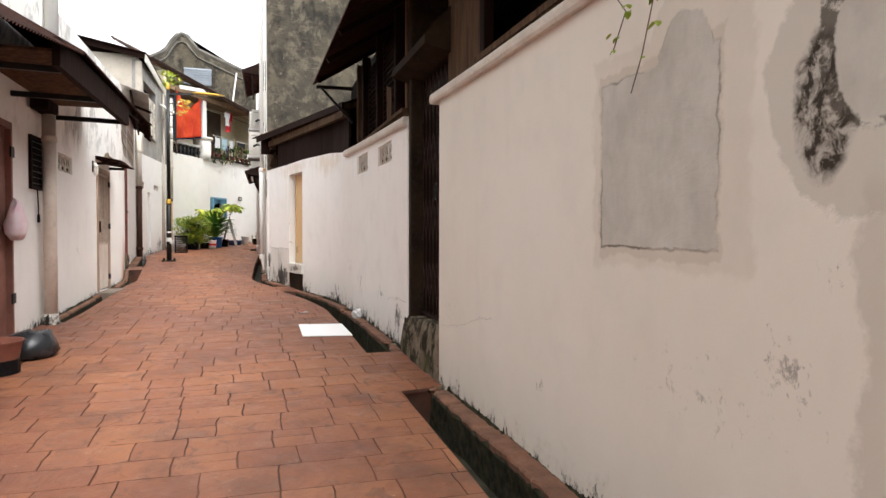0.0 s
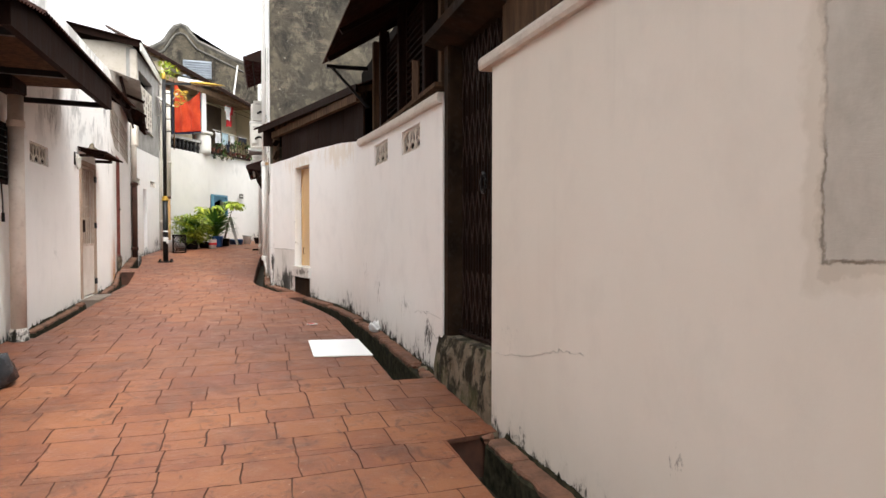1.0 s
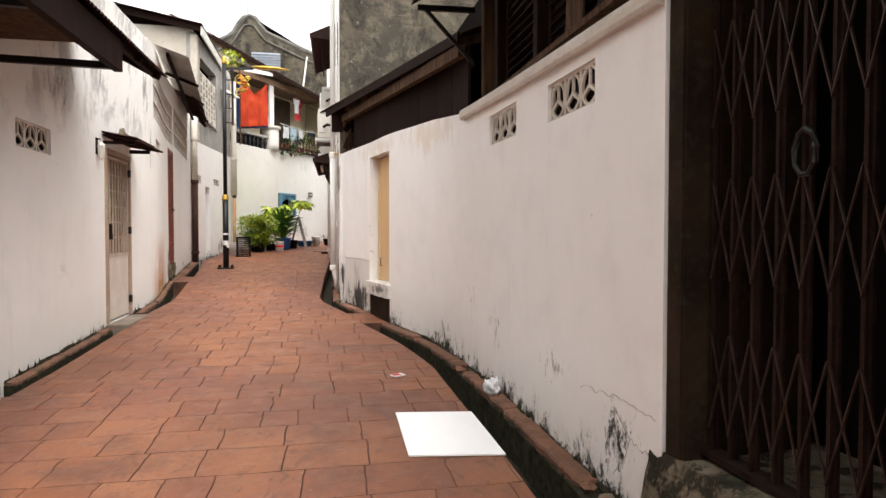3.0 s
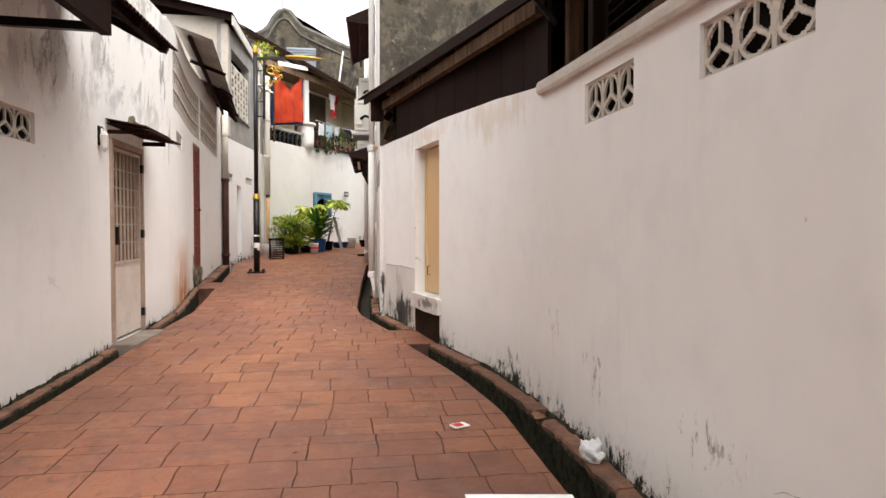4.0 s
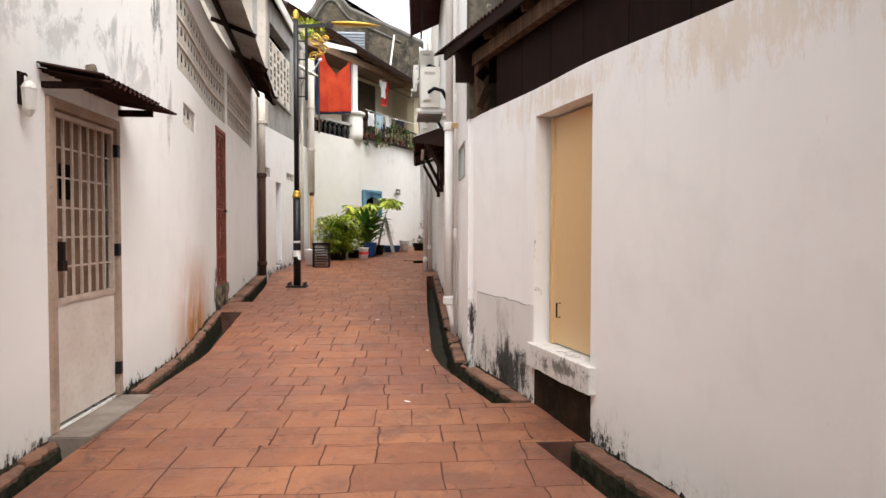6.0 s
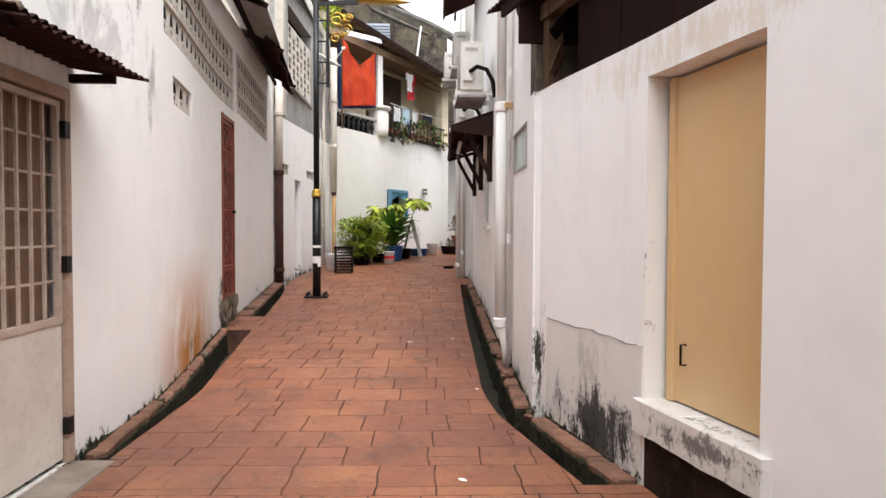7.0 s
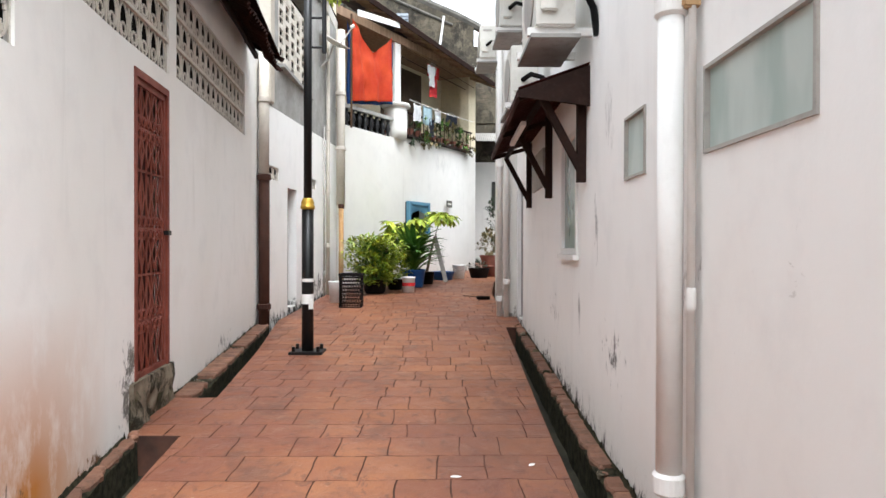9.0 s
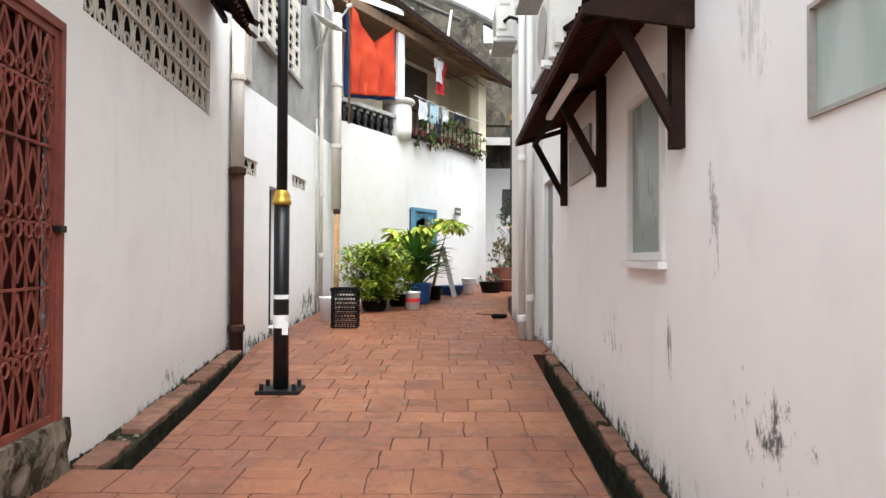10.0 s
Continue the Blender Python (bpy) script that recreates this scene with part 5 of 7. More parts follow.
def pent(y0, y1, zw, zo, out, label, struts):
    a = thing("pent_awning", (0, 0, 0), label, "awning", "awnings")
    xa, xb = along(R4, y0), along(R4, y1)
    part("sheet", corrugated(bmesh.new(), (xa, y0, zw), (xb, y1, zw), (xb - out, y1, zo), (xa - out, y0, zo), 0.09, 0.008), M_MAROON, a)
    bm = bmesh.new()
    v = [bm.verts.new(p) for p in ((xa, y0, zw - 0.02), (xa - out, y0, zo - 0.02), (xa - out, y0, zo - 0.07), (xa, y0, zo - 0.14), (xa, y0 + 0.03, zw - 0.02), (xa - out, y0 + 0.03, zo - 0.02), (xa - out, y0 + 0.03, zo - 0.07), (xa, y0 + 0.03, zo - 0.14))]
    for q in ((0, 1, 2, 3), (7, 6, 5, 4), (0, 4, 5, 1), (1, 5, 6, 2), (2, 6, 7, 3), (3, 7, 4, 0)):
        bm.faces.new([v[i] for i in q])
    part("end_board", bm, M_AWNING, a)
    part("edge_beam", bar(bmesh.new(), (xa - out * 0.62, y0 + 0.03, zo - 0.03), (xb - out * 0.62, y1, zo - 0.03), 0.04, 0.05), M_TIMBER, a)
    part("eave_beam", bar(bmesh.new(), (xa - out + 0.02, y0 + 0.03, zo - 0.025), (xb - out + 0.02, y1, zo - 0.025), 0.03, 0.03), M_MAROON, a)
    for y in struts:
        x = along(R4, y)
        part("upright", boxes((x - 0.07, x, y - 0.035, y + 0.035, zo - 0.72, zw - 0.03)), M_AWNING, a)
        part("strut", bar(bmesh.new(), (x - 0.04, y, zo - 0.62), (x - out * 0.62, y, zo - 0.05), 0.05, 0.06), M_AWNING, a)
        part("joist", bar(bmesh.new(), (x - 0.02, y, zw - 0.09), (x - out + 0.02, y, zo - 0.04), 0.04, 0.05), M_AWNING, a)
        part("bolt", tube(bmesh.new(), [(x - 0.07, y, zo - 0.5), (x - 0.12, y, zo - 0.5)], 0.009, 6), M_GREYPIPE, a)
    return a


pa = pent(17.88, 21.75, 3.46, 3.26, 0.56, "maroon pent awning on black timber struts", (18.05, 19.80, 21.6))
part("tube_light", bar(bmesh.new(), (0.14, 19.0, 3.20), (0.17, 20.2, 3.19), 0.05, 0.04), M_PVC, pa, "dusty tube light fitting")
pent(18.8, 22.6, 6.55, 6.25, 0.65, "maroon pent awning of the upper floor", ())


def aircon(y, z, x=None, label="aged cream outdoor air conditioner on a wall bracket"):
    xw = along(R4, y) if x is None else x
    a = thing("air_conditioner", (xw - 0.44, y, z), label, "air conditioner", "air conditioners")
    part("case", boxes((0, 0.30, 0, 0.80, 0.0, 0.62), bevel=0.012), M_AC, a)
    part("side_cover", boxes((0.03, 0.16, -0.05, 0.0, 0.10, 0.34), bevel=0.012), M_AC, a)
    part("grip", boxes((0.06, 0.22, -0.006, 0.0, 0.50, 0.54)), M_GREYPIPE, a)
    part("fan_guard", lathe(bmesh.new(), [(0.24, 0.0), (0.25, 0.01), (0.05, 0.018)], 20), M_GREYPIPE, a).matrix_basis = pose(0.0, 0.36, 0.31, 0, -90, 0)
    part("bracket", boxes((-0.06, 0.44, 0.05, 0.10, -0.06, 0.0)), M_PVC, a, "pale steel arm")
    part("bracket", boxes((-0.06, 0.44, 0.66, 0.71, -0.06, 0.0)), M_PVC, a, "pale steel arm")
    part("tray", boxes((-0.04, 0.34, 0.0, 0.8, -0.09, -0.06)), M_GREYRENDER, a)
    part("hose", tube(bmesh.new(), [(0.12, -0.05, 0.22), (0.2, -0.14, 0.26), (0.32, -0.16, 0.22), (0.40, -0.14, 0.08), (0.43, -0.13, -0.12)], 0.028, 10), M_RUBBER, a, "black insulated hose")
    return a


aircon(17.75, 3.70)
aircon(19.9, 3.62)
aircon(21.6, 5.05)
aircon(24.9, 5.6, 0.55, "grey outdoor air conditioner at the far bend")

# ---- balcony house ----
def on_bg(s, out=0.0):
    """A place on the background wall's line: s metres along it, out metres towards the alley."""
    d = Vector((0.52, 0.854))
    p = Vector((-3.0, 28.35)) + d * s
    return p.x + d.y * out, p.y - d.x * out


BT = -math.degrees(math.atan2(0.52, 0.854))
M_SOFFIT = worn("soffit_timber", (0.30, 0.20, 0.125), (0.21, 0.135, 0.085), 2.0, 0.85, 0, 0.3, 0.4, (0.06, 0.045, 0.035), (6, 6, 0.8))
# Dark brown that holds the shade of the balcony doorway.
M_DOORSHADE = worn("doorway_shade_brown", (0.10, 0.075, 0.052), (0.07, 0.052, 0.038), 1.2, 0.9, 0, 0.2, 0.3)
house = thing("balcony_house", (*on_bg(0), 0), "old balcony house with timber eaves above the white wall", "house", "", BT)
# local axes: x towards the alley, y along the wall, z up
part("floor_slab", boxes((-1.6, -0.35, -0.3, 7.2, 4.75, 4.95)), M_GREYRENDER, house)
part("back_wall", boxes((-1.65, -1.5, -0.3, 7.4, 4.9, 8.6)), M_CREAMWALL, house, "yellowed back wall")
part("end_wall", boxes((-1.6, 0.0, -0.45, -0.3, 4.9, 8.3)), M_CREAMWALL, house)
part("end_wall", boxes((-1.6, -0.3, 7.1, 7.2, 4.9, 8.0)), M_CREAMWALL, house)
part("ceiling", boxes((-1.6, -0.14, -0.4, 7.0, 7.84, 7.89)), M_SOFFIT, house)
part("beam", boxes((-0.14, 0.02, -0.3, 7.0, 7.62, 7.84)), M_SOFFIT, house)
ped = part("pedestal", lathe(bmesh.new(), [(0.31, 4.98), (0.33, 5.2), (0.33, 5.75), (0.31, 5.84)], 20, (-0.20, 2.46, 0)), M_WHITE_FAR, house, "white plastered round pedestal", True)
part("pedestal_cap", lathe(bmesh.new(), [(0.32, 5.84), (0.40, 5.88), (0.42, 5.93), (0.40, 5.97)], 20, (-0.20, 2.46, 0)), M_WHITE_FAR, ped)
part("post", boxes((-0.28, -0.02, 2.18, 2.46, 5.96, 7.8), bevel=0.01), M_PVC, house)
part("post", boxes((-0.30, 0.02, 6.35, 6.85, 5.3, 7.62), bevel=0.01), M_CREAMWALL, house)
part("top_rail", boxes((-0.16, 0.0, 0.0, 2.10, 5.42, 5.52), bevel=0.01), M_GREYRENDER, house)
for i in range(8):
    bm = lathe(bmesh.new(), [(0.05, 0), (0.05, 0.04), (0.03, 0.08), (0.075, 0.2), (0.06, 0.28), (0.03, 0.36), (0.05, 0.40), (0.05, 0.44)], 10, (-0.08, 0.18 + i * 0.25, 4.98))
    part("baluster", bm, M_BLACK, house, "", True)
# Added board: shade behind the balusters as a near-black colour.
part("shadow_board", boxes((-0.42, -0.38, 0.0, 2.10, 4.96, 5.46)), M_DEEPSHADE, house, "added near-black board for the shade behind the balusters")
part("planter_rail", boxes((-0.12, 0.05, 2.75, 6.55, 5.10, 5.16), (-0.02, 0.05, 2.75, 6.55, 5.75, 5.79)), M_GATE, house)
for i in range(16):
    part("rail_bar", boxes((0.01, 0.03, 2.85 + i * 0.24, 2.87 + i * 0.24, 5.14, 5.77)), M_GATE, house)
def verge(q, up=0.0):
    """The sloping eave: out and z at q metres along the front."""
    return Vector((0.414 + (q - 2.18) * 0.117, q, 7.96 - (q - 2.18) * 0.168 + up))


M_TILES = worn("old_roof_tiles", (0.11, 0.075, 0.06), (0.07, 0.055, 0.05), 3, 0.9, 0, 0.4, 0.4)
part("roof", corrugated(bmesh.new(), (-1.9, -1.2, 9.6), (-1.9, 7.1, 8.5), verge(7.1, 0.10), verge(-1.2, 0.10), 0.22, 0.03, 0.05, 4), M_TILES, house, "dark old tiled roof")
part("soffit", corrugated(bmesh.new(), (-0.3, -1.1, 8.55), (-0.3, 6.9, 7.72), verge(6.9, 0.03), verge(-1.1, 0.03), 0.25, 0.006, 0.02, 2), M_SOFFIT, house, "brown timber soffit")
part("fascia", bar(bmesh.new(), verge(-1.2, 0.03), verge(7.1, 0.03), 0.03, 0.15), M_TIMBER, house)
for i in range(12):
    q = -0.7 + i * 0.65
    part("rafter", bar(bmesh.new(), verge(q, -0.02), (-0.3, q, float(np.interp(q, (-1.1, 6.9), (8.50, 7.68)))), 0.05, 0.07), M_SOFFIT, house)
part("skylight_sheet", bar(bmesh.new(), (0.26, 0.2, 7.74), (0.32, 1.9, 7.93), 0.03, 0.15), M_PVC, house, "pale translucent roof sheet")
# Flat panel on the back wall; the opening's shade is its colour.
part("doorway", boxes((-1.5, -1.47, 3.5, 5.75, 4.95, 7.7)), M_DOORSHADE, house, "flat brown panel with a doorway's shade in its colour")
part("curtain_rod", tube(bmesh.new(), [(-0.1, 2.3, 7.35), (-0.1, 6.6, 7.2)], 0.012, 6), M_GATE, house)

M_RED = worn("red_orange_cloth", (0.80, 0.11, 0.03), (0.66, 0.055, 0.018), 1.6, 0.6, 0, 0.25, 0.2, (0.4, 0.03, 0.01))
M_BLUE = worn("blue_cloth", (0.03, 0.11, 0.33), (0.025, 0.08, 0.26), 3, 0.8, 0, 0.1, 0.1)


def cloth(bm, s0, s1, z0, z1, out, amp, seed, sag=0.0, n=28, m=30, rise=0.0):
    g = []
    for j in range(m + 1):
        v = j / m
        row = []
        for i in range(n + 1):
            u = i / n
            s = s0 + (s1 - s0) * u
            top = z1 - sag * (1 - abs(2 * u - 1)) ** 0.8
            low = z0 + rise * u
            z = low + (top - low) * v
            o = out + amp * (math.sin(u * 15 + 2 * noise.noise((u * 3, v * 2, seed))) * (1 - 0.5 * v) + noise.noise((u * 5, v * 4, seed + 3)) + 0.6 * noise.noise((u * 13, v * 5, seed + 8)))
            row.append(bm.verts.new((o, s, z + 0.05 * noise.noise((u * 4, 0, seed)) * (1 - v))))
        g.append(row)
    for a, b in zip(g, g[1:]):
        for i in range(n):
            bm.faces.new((a[i], a[i + 1], b[i + 1], b[i]))
    bmesh.ops.solidify(bm, geom=bm.faces[:], thickness=0.006)
    return bm


tarp = thing("hanging_cloth", (*on_bg(0), 0), "red-orange cloth hung across a balcony", "cloth", "", BT)
part("sheet", cloth(bmesh.new(), 0.20, 1.88, 5.60, 7.66, 0.08, 0.045, 1, 0.66, 40, 36, 0.30), M_RED, tarp, "", True)
part("border", cloth(bmesh.new(), 0.14, 2.05, 5.52, 7.60, -0.03, 0.03, 2, 1.5, 28, 30, 0.34), M_BLUE, tarp, "blue cloth behind the red one", True)
part("bamboo_pole", tube(bmesh.new(), [(0.16, 0.08, 4.9), (0.14, 0.1, 7.7)], 0.025, 8), M_OLDWOOD, tarp)


def garment(s, z, w, h, out, material, label, name="garment", sleeves=True):
    t = thing(name, (*on_bg(s, out), z), label, "clothes", "laundry", BT)
    bm = bmesh.new()
    cloth(bm, 0, w, -h, 0, 0, 0.02, s * 3, 0.03, 8, 8)
    part("cloth", bm, material, t, "", True)
    if sleeves:
        part("sleeve", cloth(bmesh.new(), -w * 0.3, 0.02, -h * 0.4, -0.01, 0, 0.02, s, 0, 4, 4), material, t, "", True)
        part("sleeve", cloth(bmesh.new(), w - 0.02, w * 1.3, -h * 0.4, -0.01, 0, 0.02, s + 1, 0, 4, 4), material, t, "", True)
    part("hanger", tube(bmesh.new(), [(0, w * 0.1, 0), (0, w / 2, 0.08), (0, w * 0.9, 0)], 0.008, 5), M_GREYPIPE, t)
    return t


M_RCLOTH = worn("red_shirt", (0.55, 0.03, 0.03), (0.45, 0.025, 0.03), 3, 0.8, 0, 0.1, 0.1)
M_WCLOTH = worn("white_shirt", (0.78, 0.78, 0.76), (0.70, 0.70, 0.70), 3, 0.8, 0, 0.1, 0.1)
M_BCLOTH = worn("pale_blue_cloth", (0.45, 0.62, 0.70), (0.55, 0.68, 0.73), 3, 0.8, 0, 0.1, 0.1)
M_DCLOTH = worn("dark_cloth", (0.03, 0.035, 0.05), (0.05, 0.05, 0.06), 3, 0.8, 0, 0.1, 0.1)
garment(3.85, 7.42, 0.42, 0.95, 0.05, M_RCLOTH, "red shirt drying on a hanger")
garment(3.72, 7.36, 0.30, 0.62, 0.12, M_WCLOTH, "white shirt drying on a hanger")
garment(2.85, 6.05, 0.40, 0.5, 0.14, M_WCLOTH, "white towel hung on the rail", "towel", False)
garment(3.35, 6.10, 0.5, 0.55, 0.14, M_BCLOTH, "pale blue cloth hung on the rail", "towel", False)
garment(4.0, 6.08, 0.35, 0.4, 0.14, M_WCLOTH, "white towel hung on the rail", "towel", False)
garment(3.7, 5.75, 0.25, 0.5, 0.14, M_DCLOTH, "dark trousers hung on the rail", "trousers", False)
garment(4.9, 6.15, 0.7, 0.35, 0.0, M_DCLOTH, "dark cloth hung on a line", "towel", False)
line = thing("clothes_line", (*on_bg(0), 0), "thin clothes line across the balcony", "line", "", BT)
part("cord", tube(bmesh.new(), [(0.12, 2.7, 6.12), (0.12, 4.6, 6.08), (0.08, 6.6, 6.15)], 0.01, 6), M_PVC, line)
part("cord", tube(bmesh.new(), [(0.08, 2.5, 7.55), (0.08, 4.6, 7.45), (0.08, 6.6, 7.3)], 0.01, 6), M_OLDWOOD, line)

# ---- far gable house ----
fg = thing("gable_house", (0, 0, 0), "far old house with a curved weathered gable", "house")
prof = [(-7.5, 9.9), (-5.4, 11.2), (-4.3, 11.8), (-3.95, 12.4), (-3.7, 12.72), (-3.45, 12.8), (-3.2, 12.72), (-2.95, 12.4), (-2.6, 12.0), (-0.1, 10.95), (0.62, 10.58), (0.62, 3), (-7.5, 3)]
GY = 35.4
prof = [(x * 0.932, 1.5 + (z - 1.5) * 0.932) for x, z in prof]
bm = bmesh.new()
f = [bm.verts.new((x, GY, z)) for x, z in prof]
k = [bm.verts.new((x, GY + 0.35, z)) for x, z in prof]
bm.faces.new(f), bm.faces.new(k[::-1])
for i in range(len(prof)):
    j = (i + 1) % len(prof)
    bm.faces.new((f[i], f[j], k[j], k[i]))
bmesh.ops.triangulate(bm, faces=bm.faces[:])
part("gable_wall", bm, M_GABLE, fg)
part("side_wall", boxes((0.58, 1.9, GY, GY + 0.35, 6.4, 9.15)), M_GABLE, fg)
part("capping", tube(bmesh.new(), [(x, GY + 0.1, z) for x, z in prof[:11] + [(1.9, 9.2)]], 0.15, 8), M_STONECAP, fg)
part("inner_capping", tube(bmesh.new(), [(x * 0.97 - 0.1, GY - 0.02, z - 0.40) for x, z in prof[1:10]], 0.055, 6), M_STONECAP, fg)
lv = part("louvre", boxes((-3.12, -1.77, GY - 0.08, GY - 0.005, 9.42, 10.30)), worn("grey_sheet", (0.33, 0.36, 0.40), (0.26, 0.29, 0.32), 2, 0.6, 0.2, 0.1, 0.2), fg, "grey metal louvre")
for i in range(7):
    part("slat", bar(bmesh.new(), (-3.12, GY - 0.11, 9.5 + i * 0.12), (-1.77, GY - 0.11, 9.5 + i * 0.12), 0.06, 0.05), lv.data.materials[0], lv)
part("mast", tube(bmesh.new(), [(-3.3, GY + 0.2, 11.9), (-3.36, GY + 0.2, 15.0)], 0.025, 6), M_GREYPIPE, fg)
part("vent_pipe", tube(bmesh.new(), [(-0.75, GY - 0.1, 8.3), (-0.5, GY - 0.1, 10.2)], 0.045, 6), M_PVC, fg)
part("roof", corrugated(bmesh.new(), (-3.2, GY + 0.35, 11.7), (-3.2, 50, 11.7), (0.55, 50, 9.9), (0.55, GY + 0.35, 9.9), 0.3, 0.04, 0.05, 3), M_ROOF, fg)
part("roof", corrugated(bmesh.new(), (-3.2, GY + 0.35, 11.7), (-3.2, 50, 11.7), (-7.9, 50, 8.6), (-7.9, GY + 0.35, 8.6), 0.3, 0.04, 0.05, 3), M_ROOF, fg)

# ---- far right, past the bend ----
fb = thing("far_house", (0, 0, 0), "white house past the bend with a grimy upper storey", "house")
part("lower_wall", boxes((0.7, 6.0, 38.5, 38.8, 0.5, 5.4)), M_WHITE_FAR, fb)
part("upper_wall", boxes((0.75, 6.0, 38.55, 38.8, 5.4, 9.6)), M_GABLE, fb)
part("canopy", corrugated(bmesh.new(), (0.8, 38.5, 6.6), (3.5, 38.5, 6.6), (3.5, 37.4, 6.1), (0.8, 37.4, 6.1)), M_GREYPIPE, fb)
part("window", boxes((1.5, 2.4, 38.44, 38.5, 3.6, 4.6)), M_DIMGLASS, fb)
structure("wall_far_side", boxes((3.2, 3.5, 30.0, 38.5, 0.4, 6.0)), M_WHITE_FAR, "white side wall past the bend", "wall")

# ---- shrine window and plate ----
sw = thing("niche_window", (*on_bg(2.8), 2.3), "blue painted niche window with pointed arch", "window", "", BT)
M_SKYBLUE = worn("blue_frame_paint", (0.075, 0.19, 0.28), (0.11, 0.25, 0.33), 4, 0.6, 0, 0.1, 0.25)
part("frame", boxes((-0.06, 0.05, 0.0, 0.09, 0, 0.97), (-0.06, 0.05, 1.03, 1.12, 0, 0.97), (-0.06, 0.05, 0.09, 1.03, 0.88, 0.97), (-0.06, 0.05, 0.09, 1.03, 0, 0.06)), M_SKYBLUE, sw)
bm = bmesh.new()
arch = [(0.09, 0.88), (0.09, 0.45), (0.2, 0.62), (0.4, 0.76), (0.56, 0.84), (0.72, 0.76), (0.92, 0.62), (1.03, 0.45), (1.03, 0.88)]
a = [bm.verts.new((0.0, y, z)) for y, z in arch]
b = [bm.verts.new((-0.03, y, z)) for y, z in arch]
bm.faces.new(a), bm.faces.new(b[::-1])
for i in range(len(arch)):
    j = (i + 1) % len(arch)
    bm.faces.new((a[i], a[j], b[j], b[i]))
bmesh.ops.triangulate(bm, faces=bm.faces[:])
part("arch_panel", bm, M_SKYBLUE, sw)
plate = thing("wall_plate", (*on_bg(4.95), 3.2), "small grey metal plate on a white wall", "plate", "", BT)
part("plate", boxes((0.0, 0.014, 0, 0.34, 0, 0.22), bevel=0.004), M_STONECAP, plate)
part("mark", boxes((0.014, 0.018, 0.06, 0.28, 0.09, 0.13)), M_AC, plate)
for s in (0,):
    dish = thing("satellite_dish", (-2.95, 26.5, 6.35), "white satellite dish on a bent arm", "dish")
    prof = [(0.001, 0.0), (0.12, 0.012), (0.24, 0.05), (0.34, 0.10), (0.345, 0.09), (0.24, 0.035), (0.12, -0.003), (0.001, -0.012)]
    part("reflector", lathe(bmesh.new(), prof, 24), M_AC, dish, "", True).matrix_basis = pose(0, 0, 0, 12, 30, 0)
    part("arm", tube(bmesh.new(), [(0.0, 0, -0.02), (-0.1, 0, -0.3), (-0.28, 0, -0.5)], 0.025, 8), M_GREYPIPE, dish)
    part("feed", tube(bmesh.new(), [(0.15, -0.2, -0.1), (0.42, -0.1, 0.35)], 0.018, 6), M_GREYPIPE, dish)
    part("receiver", tube(bmesh.new(), [(0.38, -0.12, 0.33), (0.46, -0.1, 0.37)], 0.04, 8), M_AC, dish)

